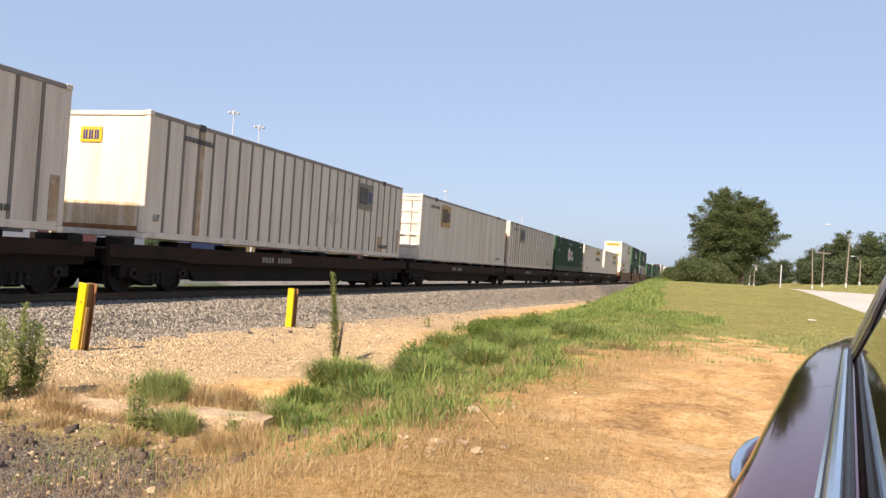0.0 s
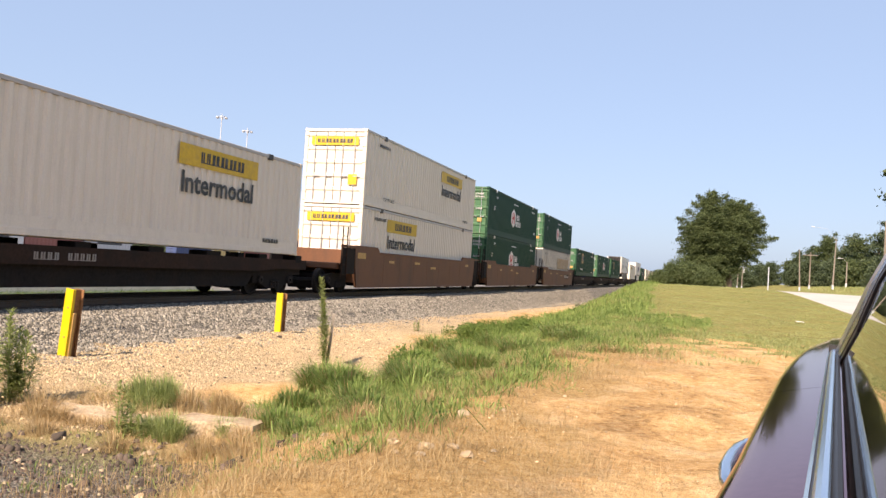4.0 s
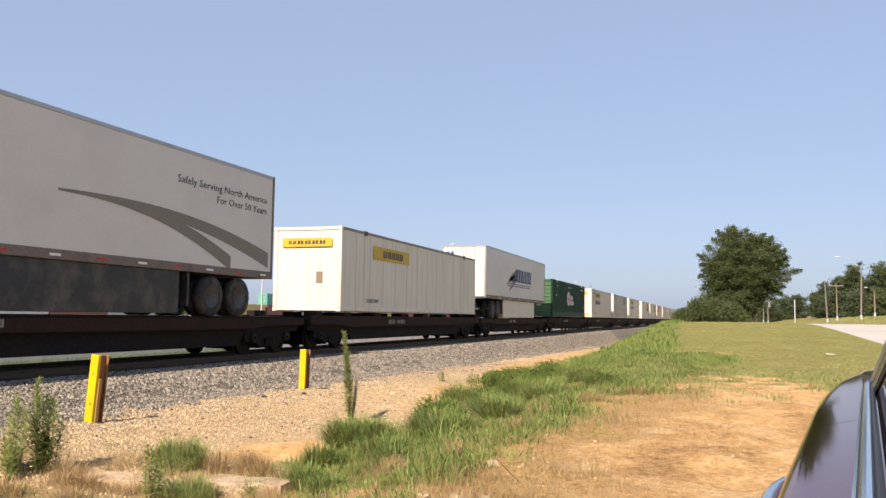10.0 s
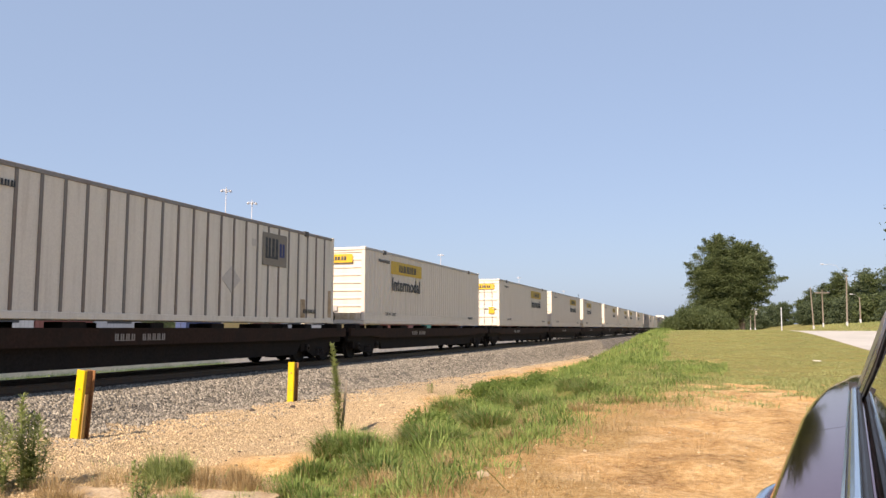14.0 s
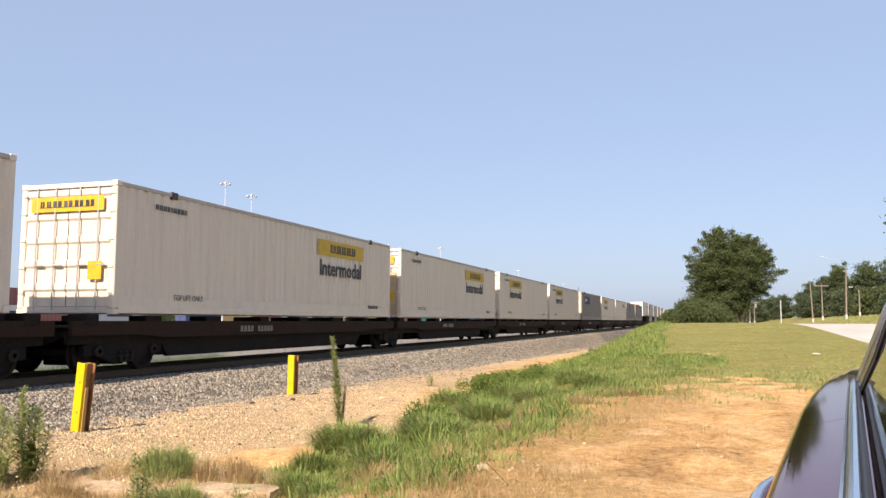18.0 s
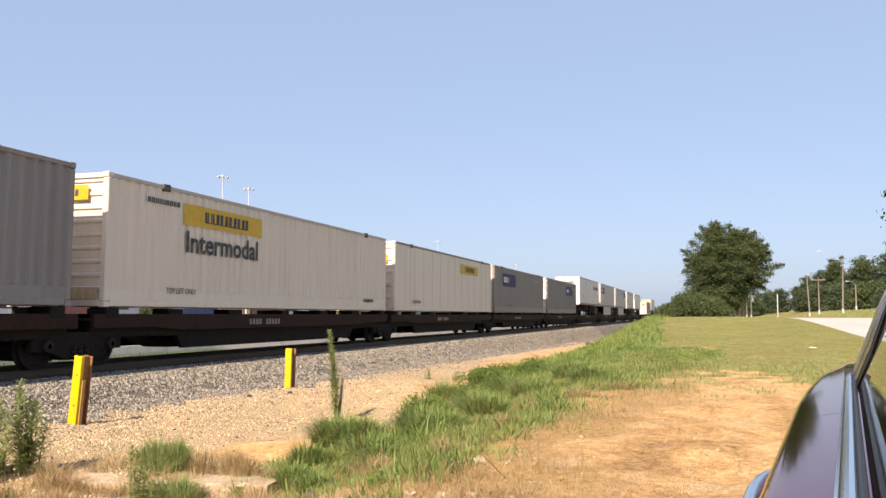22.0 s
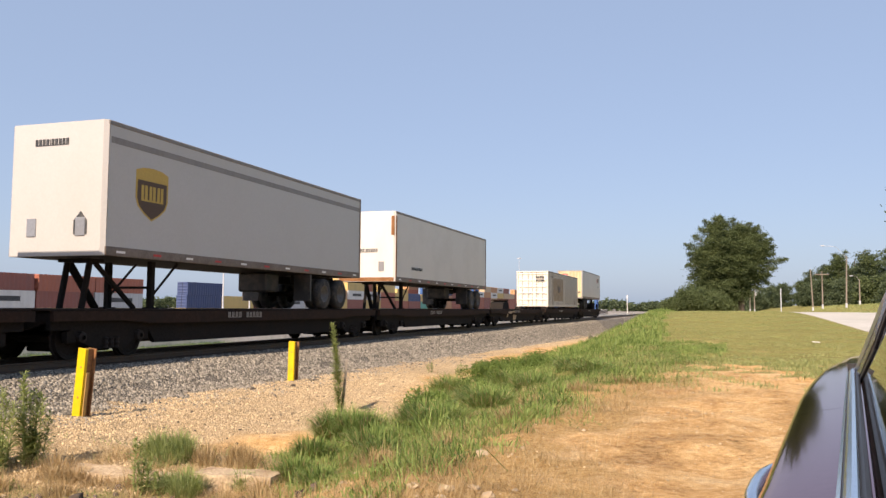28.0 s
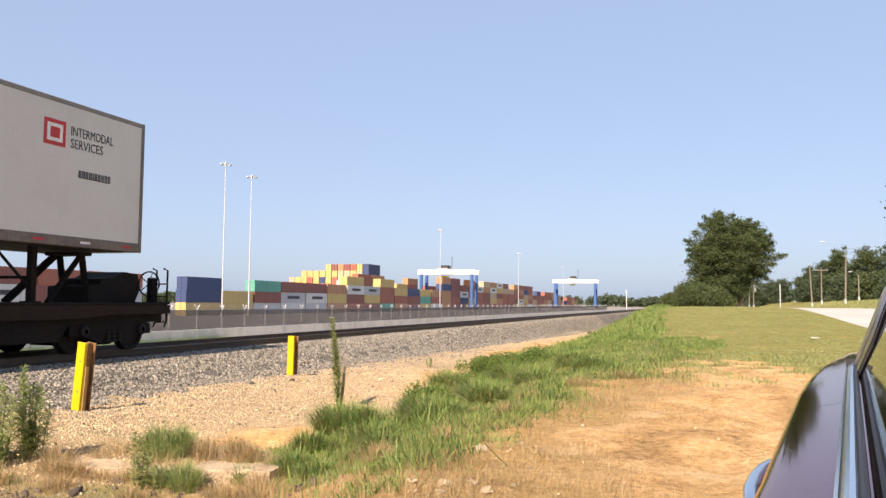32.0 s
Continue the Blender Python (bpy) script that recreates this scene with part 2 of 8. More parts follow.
class Mesh:
    """Collects faces, and links them as one mesh object."""

    def __init__(self):
        self.v, self.f = [], []

    def add(self, verts, faces):
        k = len(self.v)
        self.v += [tuple(q) for q in verts]
        self.f += [tuple(i + k for i in q) for q in faces]
        return self

    def box(self, x0, x1, y0, y1, z0, z1, c=0.0):
        """A box whose long edges are chamfered by c."""
        if c <= 0:
            vs = [(x, y, z) for x in (x0, x1) for y in (y0, y1) for z in (z0, z1)]
            return self.add(vs, [(0, 1, 3, 2), (4, 6, 7, 5), (0, 4, 5, 1), (2, 3, 7, 6), (0, 2, 6, 4), (1, 5, 7, 3)])
        c = min(c, (x1 - x0) * 0.45, (y1 - y0) * 0.45, (z1 - z0) * 0.45)
        vs, idx = [], {}
        for sx in (0, 1):
            for sy in (0, 1):
                for sz in (0, 1):
                    for ax in range(3):
                        q = [(x0, x1)[sx], (y0, y1)[sy], (z0, z1)[sz]]
                        for o, s in ((0, sx), (1, sy), (2, sz)):
                            if o != ax:
                                q[o] += c if s == 0 else -c
                        idx[sx, sy, sz, ax] = len(vs)
                        vs.append(q)
        fs = []
        for ax in range(3):
            for s in (0, 1):
                o = [k for k in range(3) if k != ax]
                loop = []
                for a, b in ((0, 0), (1, 0), (1, 1), (0, 1)):
                    k = [0, 0, 0]
                    k[ax], k[o[0]], k[o[1]] = s, a, b
                    loop.append(idx[(*k, ax)])
                if (s == 0) != (ax == 1):
                    loop.reverse()
                fs.append(loop)
        for ax in range(3):
            o = [k for k in range(3) if k != ax]
            for a in (0, 1):
                for b in (0, 1):
                    k0, k1 = [0, 0, 0], [0, 0, 0]
                    k0[ax], k1[ax] = 0, 1
                    k0[o[0]] = k1[o[0]] = a
                    k0[o[1]] = k1[o[1]] = b
                    fs.append([idx[(*k0, o[0])], idx[(*k1, o[0])], idx[(*k1, o[1])], idx[(*k0, o[1])]])
        for s in [(a, b, d) for a in (0, 1) for b in (0, 1) for d in (0, 1)]:
            fs.append([idx[(*s, 0)], idx[(*s, 1)], idx[(*s, 2)]])
        return self.add(vs, fs)

    def tube(self, path, radii, n=8, caps=True):
        """A round bar along points; radii: one for all or one a point."""
        pts = [Vector(q) for q in path]
        rs = radii if isinstance(radii, (list, tuple)) else [radii] * len(pts)
        k = len(self.v)
        for i, q in enumerate(pts):
            d = (pts[min(i + 1, len(pts) - 1)] - pts[max(i - 1, 0)]).normalized()
            s = d.cross(Vector((0, 0, 1)) if abs(d.z) < 0.9 else Vector((1, 0, 0))).normalized()
            t = d.cross(s)
            for j in range(n):
                a = 2 * math.pi * j / n
                self.v.append(tuple(q + (s * math.cos(a) + t * math.sin(a)) * rs[i]))
        for i in range(len(pts) - 1):
            for j in range(n):
                a, b = k + i * n + j, k + i * n + (j + 1) % n
                self.f.append((a, b, b + n, a + n))
        if caps:
            self.f.append(tuple(range(k, k + n)))
            self.f.append(tuple(range(k + (len(pts) - 1) * n, k + len(pts) * n)))
        return self

    def prism(self, outline, axis, a, b):
        """An outline of 2D points pushed from a to b along an axis (the other two axes in order)."""
        o = [k for k in range(3) if k != axis]
        vs = []
        for d in (a, b):
            for p in outline:
                q = [0, 0, 0]
                q[axis], q[o[0]], q[o[1]] = d, p[0], p[1]
                vs.append(q)
        n = len(outline)
        fs = [tuple(range(n - 1, -1, -1)), tuple(range(n, 2 * n))]
        fs += [(j, (j + 1) % n, n + (j + 1) % n, n + j) for j in range(n)]
        return self.add(vs, fs)

    def lathe(self, prof, axis_at, axis=0, n=20):
        """A turned shape: profile of (along, radius) about an axis through axis_at."""
        o = [k for k in range(3) if k != axis]
        k = len(self.v)
        for d, r in prof:
            for j in range(n):
                a = 2 * math.pi * j / n
                q = list(axis_at)
                q[axis] += d
                q[o[0]] += r * math.cos(a)
                q[o[1]] += r * math.sin(a)
                self.v.append(tuple(q))
        for i in range(len(prof) - 1):
            for j in range(n):
                a, b = k + i * n + j, k + i * n + (j + 1) % n
                self.f.append((a, b, b + n, a + n))
        return self

    def data(self, name, material, smooth=False):
        me = bpy.data.meshes.new(name)
        me.from_pydata(self.v, [], self.f)
        bm = bmesh.new()
        bm.from_mesh(me)
        bmesh.ops.recalc_face_normals(bm, faces=bm.faces)
        bm.to_mesh(me)
        bm.free()
        if smooth:
            me.shade_smooth()
        me.materials.append(material)
        return me


def raw_mesh(name, verts, faces, material):
    """A big mesh from arrays: every face has as many corners as the rows of faces."""
    me = bpy.data.meshes.new(name)
    verts, faces = np.asarray(verts, np.float32), np.asarray(faces, np.int32)
    me.vertices.add(len(verts))
    me.vertices.foreach_set("co", verts.ravel())
    me.loops.add(faces.size)
    me.loops.foreach_set("vertex_index", faces.ravel())
    me.polygons.add(len(faces))
    me.polygons.foreach_set("loop_start", np.arange(0, faces.size, faces.shape[1], dtype=np.int32))
    me.update(calc_edges=True)
    me.validate()
    me.materials.append(material)
    return me


def thing(name, label, category, group="", kind="", m=None):
    ob = new(name)
    ob.empty_display_size = 0.2
    if m is not None:
        ob.matrix_basis = m
    return tagged(ob, label, category, group, kind)


def part(name, mesh, material, parent, label="", m=None, smooth=False):
    """One mesh object under a thing or a part; mesh is a Mesh, or mesh data to share."""
    me = mesh.data(name, material, smooth) if isinstance(mesh, Mesh) else mesh
    ob = new(name, me)
    ob.parent = parent
    if m is not None:
        ob.matrix_basis = m
    return tagged(ob, label) if label else ob


def lone(name, mesh, material, label, category, group="", kind="", m=None, smooth=False):
    """A thing that is one mesh."""
    me = mesh.data(name, material, smooth) if isinstance(mesh, Mesh) else mesh
    ob = new(name, me)
    if m is not None:
        ob.matrix_basis = m
    return tagged(ob, label, category, group, kind)


WORDS = {}


def word_mesh(text, size, material, bold=0.0):
    """Lettering as a thin mesh in the XY plane, from the built-in font."""
    key = (text, size, material.name, bold)
    if key not in WORDS:
        cu = bpy.data.curves.new("lettering", "FONT")
        cu.body, cu.size, cu.extrude, cu.resolution_u = text, size, 0.002, 2
        cu.offset = bold
        ob = bpy.data.objects.new("lettering", cu)
        scene.collection.objects.link(ob)
        me = bpy.data.meshes.new_from_object(ob.evaluated_get(bpy.context.evaluated_depsgraph_get()))
        bpy.data.objects.remove(ob)
        bpy.data.curves.remove(cu)
        me.materials.clear()
        me.materials.append(material)
        WORDS[key] = me
    return WORDS[key]


def smooth01(a, b, v):
    t = np.clip((v - a) / (b - a), 0, 1)
    return t * t * (3 - 2 * t)
# ---- ground: one sheet, from the yard over the track bed, the sand strip and the bank to the road ----
TX = -13.27                       # middle of the track
RAIL_Z = -0.09                     # level of the rail tops


def wob(x, y, s):
    return np.sin(x * s + 1.7 * np.sin(y * s * 0.7)) * np.cos(y * s * 1.3 - 1.1 * np.sin(x * s * 0.9 + 2))


def sand_z(y):
    """Level of the sandy strip beside the ballast."""
    return -0.71 - 0.0125 * (np.clip(y, -10, 75) - 12)


def verge_z(y):
    """Level of the dirt shoulder and lawn beside the road: rises to a crest, then falls away."""
    return -0.15 + 1.0 * smooth01(17, 66, y) - 0.5 * smooth01(70, 130, y) + 0.2 * smooth01(130, 400, y)


def bank_foot(y):
    return -4.0 - 3.0 * smooth01(2, 40, y) + 0.28 * np.sin(y * 0.55) + 0.18 * np.sin(y * 1.7 + 1)


def bank_top(y):
    return -1.6 - 1.6 * smooth01(10, 60, y) + 0.2 * np.sin(y * 0.8 + 2)


ROAD_L, ROAD_R = 6.1, 13.2


def ground_z(x, y):
    x, y = np.asarray(x, float), np.asarray(y, float)
    foot, top = bank_foot(y), bank_top(y)
    sand = sand_z(y) - 0.10 * np.exp(-((x + 6.2) / 1.3) ** 2) * smooth01(0, 6, y)
    z = sand + (verge_z(y) - sand) * smooth01(foot, top, x)
    z = z + 1.4 * smooth01(ROAD_R + 1.0, ROAD_R + 9, x) * smooth01(30, 75, y) + 1.6 * smooth01(ROAD_R + 6, ROAD_R + 40, x)
    # hollow with rubble close to the camera
    z = z - 0.22 * np.exp(-((x + 4.6) / 1.6) ** 2 - ((y - 5.0) / 1.8) ** 2)
    z = z - 0.11 * np.exp(-((x + 5.25) / 0.6) ** 2 - ((y - 9.25) / 0.55) ** 2)
    # ballast shoulder
    t = smooth01(-9.75, -11.5, x)
    z = np.where(x < -8, z + (-0.27 - z) * t, z)
    # beyond the track: down to the yard
    far = -0.27 + (-1.5 + 0.27) * smooth01(-15.1, -18.0, x) - 0.5 * smooth01(-17, -27, x)
    z = np.where(x < -14.9, far, z)
    # small unevenness, none on the road
    n = 0.035 * wob(x, y, 0.9) + 0.02 * wob(x + 5, y, 2.7) + 0.014 * wob(x, y + 3, 5.9) + 0.022 * np.sin(x * 2.3 + 1.3 * np.sin(y * 1.1)) * np.sin(y * 1.9 + x) + 0.012 * np.sin(x * 6.1 + y * 3.7) * np.sin(y * 5.3 - x * 2)
    off_road = 1 - smooth01(ROAD_L - 0.6, ROAD_L - 0.1, x) * (1 - smooth01(ROAD_R + 0.1, ROAD_R + 0.6, x))
    z = z - 0.05 * smooth01(-12.2, -12.5, x) * (x > -14.9)
    return z + n * off_road * (x > -11.3) * (1 - 0.8 * smooth01(-9.4, -10.0, x))


def lines(stops):
    out = []
    for a, b, step in stops:
        out += list(np.arange(a, b, step))
    return np.array(out + [stops[-1][1]])


def green_edge(y):
    """Where the green of the bank gives way to dry grass."""
    return np.interp(y, (4, 5.8, 8.3, 10.7, 12.5, 14.7, 18, 30), (-2.9, -2.45, -2.05, -1.95, -1.65, -1.2, -0.5, 0.6))


def straw_edge(y):
    """Where the dry grass gives way to bare dirt."""
    return np.interp(y, (3, 4, 5.5, 7, 10.5, 13.6, 17, 18), (-1.0, -0.9, -0.8, -0.8, -0.5, -0.4, -0.15, 0.2))


def bank_edge(y):
    """Foot of the green growth; close to the camera it draws back from the rubble."""
    return np.maximum(bank_foot(y), np.where(y < 7.9, -4.5 + (7.9 - y) * 0.72, -99.0))


def patches(x, y):
    return 0.5 * wob(x, y, 1.1) + 0.35 * wob(x + 2, y, 3.1) + 0.25 * wob(x, y + 7, 6.3)


def zones(x, y):
    """Shares of grass, dry straw, bare dirt, ballast and paving at each place."""
    foot = bank_foot(y)
    w = patches(x, y)
    grow = smooth01(bank_edge(y) - 0.3, bank_edge(y) + 0.4, x + 0.5 * w) * (x < ROAD_L) + (x > ROAD_R)
    end = 17.0 + 3.4 * w + 0.25 * (x - 1)
    lawn = smooth01(end - 1.3, end + 1.3, y)
    thin = 1 - smooth01(green_edge(y) - 0.6, green_edge(y) + 0.6, x + 0.7 * w)
    patch = 0.75 * np.exp(-((x + 0.2) / 0.8) ** 2 - ((y - 27.5) / 1.8) ** 2) + 0.35 * np.exp(-((x - 1.5) / 0.7) ** 2 - ((y - 24) / 1.4) ** 2)
    green = grow * np.maximum(thin, lawn * (x < ROAD_L) * (1 - np.clip(patch + 0.3 * w * patch, 0, 0.9))) + (x > ROAD_R)
    near = (x > foot) & (x < ROAD_L)
    lawn = np.maximum(lawn, smooth01(0.3, 0.9, wob(x, y * 0.8, 1.7) + 0.6 * wob(x, y, 3.9) + 0.16 * (y - 16.5)) * (y > 11))
    bare = np.clip(near * (1 - lawn) * smooth01(straw_edge(y) - 0.6, straw_edge(y) + 0.5, x + 0.8 * w) + 0.7 * near * patch, 0, 1)
    strip = np.exp(-((x - foot + 0.7) / 0.75) ** 2) * smooth01(12.5, 16, y) + 0.95 * np.exp(-((x + 5.45) / 0.8) ** 2 - ((y - 9.75) / 1.1) ** 2)
    bare = np.maximum(bare, np.clip(strip + 0.4 * w * strip, 0, 1) * (x > -9))
    bare = np.maximum(bare, 0.62 * (1 - smooth01(5.0, 7.6, y + 1.3 * w)) * (x < -2.6) * (x > -9))
    dry = near * (1 - green) * (1 - bare) + 0.5 * (1 - smooth01(5.5, 8.8, y + 1.2 * w)) * (x > -8) * (x < -1.8)
    hollow = np.clip(1.25 * np.exp(-((x + 5.1) / 2.0) ** 2 - ((y - 4.9) / 1.35) ** 2) + 0.35 * w * (y < 7), 0, 1) * (y < 7.3)
    green, bare, dry = np.maximum(green, hollow), bare * (1 - hollow), dry * (1 - 0.8 * hollow)
    dry = np.clip(dry, 0, 1)
    ballast = smooth01(-9.55, -10.25, x + 0.45 * w) * (x > -22)
    ballast = np.maximum(ballast, 1.15 * np.exp(-((x + 5.2) / 1.9) ** 2 - ((y - 4.7) / 1.25) ** 2) * (1 + 0.5 * w))
    pave = ((x >= ROAD_L) & (x <= ROAD_R)).astype(float)
    yard = smooth01(-33.5, -34.5, x)
    return np.clip(green, 0, 1), dry, bare, ballast, pave, yard


def ground_material():
    m = bpy.data.materials.new("ground_soil")
    m.use_nodes = True
    nt = m.node_tree
    n, l = nt.nodes, nt.links
    p = n["Principled BSDF"]
    p.inputs["Roughness"].default_value = 0.95
    p.inputs["Specular IOR Level"].default_value = 0.15
    tc = n.new("ShaderNodeTexCoord")

    def noise_at(scale, detail=6, rough=0.6):
        t = n.new("ShaderNodeTexNoise")
        t.inputs["Scale"].default_value, t.inputs["Detail"].default_value, t.inputs["Roughness"].default_value = scale, detail, rough
        l.new(tc.outputs["Object"], t.inputs["Vector"])
        return t.outputs["Fac"]

    def ramp(fac, stops):
        r = n.new("ShaderNodeValToRGB")
        while len(r.color_ramp.elements) < len(stops):
            r.color_ramp.elements.new(0.5)
        for e, (q, c) in zip(r.color_ramp.elements, stops):
            e.position, e.color = q, (*c, 1)
        l.new(fac, r.inputs[0])
        return r.outputs[0]

    def mixed(fac, a, b):
        x = n.new("ShaderNodeMix")
        x.data_type = "RGBA"
        l.new(fac, x.inputs["Factor"])
        l.new(a, x.inputs["A"])
        l.new(b, x.inputs["B"])
        return x.outputs["Result"]

    half = n.new("ShaderNodeValue")
    half.outputs[0].default_value = 0.5
    rough_mid = half.outputs[0]
    fine, mid, big = noise_at(14, 8, 0.75), noise_at(1.5, 9, 0.68), noise_at(0.35, 4)
    grit = noise_at(45, 3, 0.8)
    sand = ramp(grit, [(0.37, (0.15, 0.0994, 0.0529)), (0.45, (0.385, 0.275, 0.155)), (0.56, (0.50, 0.385, 0.24)), (0.72, (0.56, 0.46, 0.33))])
    clay = mixed(rough_mid, ramp(mid, [(0.36, (0.184, 0.0958, 0.0395)), (0.46, (0.44, 0.255, 0.10)), (0.54, (0.58, 0.375, 0.175)), (0.64, (0.66, 0.50, 0.30))]), ramp(fine, [(0.36, (0.16, 0.0806, 0.0339)), (0.45, (0.43, 0.255, 0.105)), (0.55, (0.58, 0.38, 0.18)), (0.64, (0.66, 0.50, 0.31))]))
    soil = ramp(fine, [(0.3, (0.108, 0.103, 0.0315)), (0.5, (0.196, 0.186, 0.0595)), (0.75, (0.325, 0.263, 0.112))])
    straw = ramp(fine, [(0.3, (0.197, 0.105, 0.04)), (0.45, (0.355, 0.224, 0.0899)), (0.6, (0.448, 0.304, 0.144)), (0.72, (0.487, 0.36, 0.193))])
    # the darkest stop paints the shadowed gaps between ballast stones
    stone = ramp(grit, [(0.38, (0.035, 0.031, 0.026)), (0.5, (0.15, 0.138, 0.118)), (0.62, (0.31, 0.28, 0.24))])
    tar = ramp(grit, [(0.3, (0.37, 0.365, 0.345)), (0.7, (0.48, 0.475, 0.45))])
    yard = ramp(mid, [(0.3, (0.17, 0.16, 0.15)), (0.7, (0.28, 0.265, 0.24))])
    att, att2 = n.new("ShaderNodeVertexColor"), n.new("ShaderNodeVertexColor")
    att.layer_name, att2.layer_name = "zone", "zone_hard"
    s1, s2 = n.new("ShaderNodeSeparateColor"), n.new("ShaderNodeSeparateColor")
    l.new(att.outputs[0], s1.inputs[0])
    l.new(att2.outputs[0], s2.inputs[0])

    def rough_edge(v, amount=0.7):
        a = n.new("ShaderNodeMath")
        a.operation = "MULTIPLY_ADD"
        l.new(mid, a.inputs[0])
        a.inputs[1].default_value = amount
        l.new(v, a.inputs[2])
        r = n.new("ShaderNodeMapRange")
        r.inputs["From Min"].default_value, r.inputs["From Max"].default_value = 0.45 + amount * 0.5 - 0.25, 0.55 + amount * 0.5 + 0.15
        l.new(a.outputs[0], r.inputs["Value"])
        return r.outputs[0]

    # thatch and dark litter lying in streaks over the bare dirt
    lay = n.new("ShaderNodeMapping")
    lay.inputs["Scale"].default_value = (1.0, 0.8, 1.0)
    l.new(tc.outputs["Object"], lay.inputs["Vector"])
    lit = n.new("ShaderNodeTexNoise")
    lit.inputs["Scale"].default_value, lit.inputs["Detail"].default_value, lit.inputs["Roughness"].default_value, lit.inputs["Distortion"].default_value = 2.3, 9, 0.76, 0.0
    l.new(lay.outputs[0], lit.inputs["Vector"])
    lm = n.new("ShaderNodeMapRange")
    lm.inputs["From Min"].default_value, lm.inputs["From Max"].default_value, lm.inputs["To Max"].default_value = 0.53, 0.68, 0.6
    l.new(lit.outputs["Fac"], lm.inputs["Value"])
    thatch = ramp(fine, [(0.36, (0.10, 0.062, 0.028)), (0.5, (0.235, 0.15, 0.068)), (0.66, (0.36, 0.25, 0.125))])
    clay = mixed(lm.outputs[0], clay, thatch)
    c = mixed(rough_edge(s1.outputs[0], 0.5), sand, soil)
    c = mixed(rough_edge(s1.outputs[1], 1.1), c, straw)
    c = mixed(rough_edge(s1.outputs[2], 0.8), c, clay)
    c = mixed(rough_edge(s2.outputs[0], 0.4), c, stone)
    speck = noise_at(110, 3, 0.7)
    sm = n.new("ShaderNodeMapRange")
    sm.inputs["From Min"].default_value, sm.inputs["From Max"].default_value = 0.34, 0.66
    sm.inputs["To Min"].default_value, sm.inputs["To Max"].default_value = 0.62, 1.34
    l.new(speck, sm.inputs["Value"])
    sh = n.new("ShaderNodeHueSaturation")
    l.new(sm.outputs[0], sh.inputs["Value"])
    l.new(c, sh.inputs["Color"])
    c = sh.outputs[0]
    c = mixed(s2.outputs[1], c, tar)
    c = mixed(s2.outputs[2], c, yard)
    tint = n.new("ShaderNodeHueSaturation")
    mr = n.new("ShaderNodeMapRange")
    mr.inputs["From Min"].default_value, mr.inputs["From Max"].default_value = 0.3, 0.7
    mr.inputs["To Min"].default_value, mr.inputs["To Max"].default_value = 0.88, 1.1
    l.new(big, mr.inputs["Value"])
    l.new(mr.outputs[0], tint.inputs["Value"])
    l.new(c, tint.inputs["Color"])
    l.new(tint.outputs[0], p.inputs["Base Color"])
    b = n.new("ShaderNodeBump")
    b.inputs["Strength"].default_value, b.inputs["Distance"].default_value = 0.8, 0.06
    lumps = n.new("ShaderNodeMath")
    lumps.operation = "MULTIPLY_ADD"
    l.new(mid, lumps.inputs[0])
    lumps.inputs[1].default_value = 0.7
    l.new(fine, lumps.inputs[2])
    l.new(lumps.outputs[0], b.inputs["Height"])
    l.new(b.outputs[0], p.inputs["Normal"])
    return m


def build_ground():
    xs = lines([(-3000, -400, 260), (-400, -80, 40), (-80, -36, 4), (-36, -33, 0.5), (-33, -17, 2), (-17, -12, 0.3), (-12, 4, 0.125), (4, 5.6, 0.4),
                (5.6, 6.6, 0.1), (6.6, 13, 1.6), (13, 14, 0.1), (14, 60, 4), (60, 400, 40), (400, 3000, 260)])
    ys = lines([(-600, -40, 80), (-40, 0, 4), (0, 3, 0.5), (3, 20, 0.125), (20, 30, 0.25), (30, 60, 0.6), (60, 140, 3), (140, 500, 30), (500, 4000, 350)])
    x, y = np.meshgrid(xs, ys)
    z = ground_z(x, y)
    k = np.arange(x.size).reshape(x.shape)
    faces = np.stack([k[:-1, :-1], k[:-1, 1:], k[1:, 1:], k[1:, :-1]], -1).reshape(-1, 4)
    me = raw_mesh("ground", np.stack([x, y, z], -1).reshape(-1, 3), faces, ground_material())
    me.shade_smooth()
    g, d, b, s, p, w = zones(x, y)
    for name, chans in (("zone", (g, d, b)), ("zone_hard", (s, p, w))):
        a = me.color_attributes.new(name, "FLOAT_COLOR", "POINT")
        rgba = np.ones((x.size, 4), np.float32)
        for i, c in enumerate(chans):
            rgba[:, i] = np.clip(c, 0, 1).ravel()
        a.data.foreach_set("color", rgba.ravel())
    tagged(new("ground", me), "sandy and grassy ground with orange bare dirt beside a railway", "ground", kind="structure")


build_ground()


# ---- track ----
def rail_outline():
    return [(-0.075, -0.17), (0.075, -0.17), (0.075, -0.155), (0.012, -0.135), (0.012, -0.04), (0.036, -0.03), (0.036, -0.004), (0.03, 0.0),
            (-0.03, 0.0), (-0.036, -0.004), (-0.036, -0.03), (-0.012, -0.04), (-0.012, -0.135), (-0.075, -0.155)]


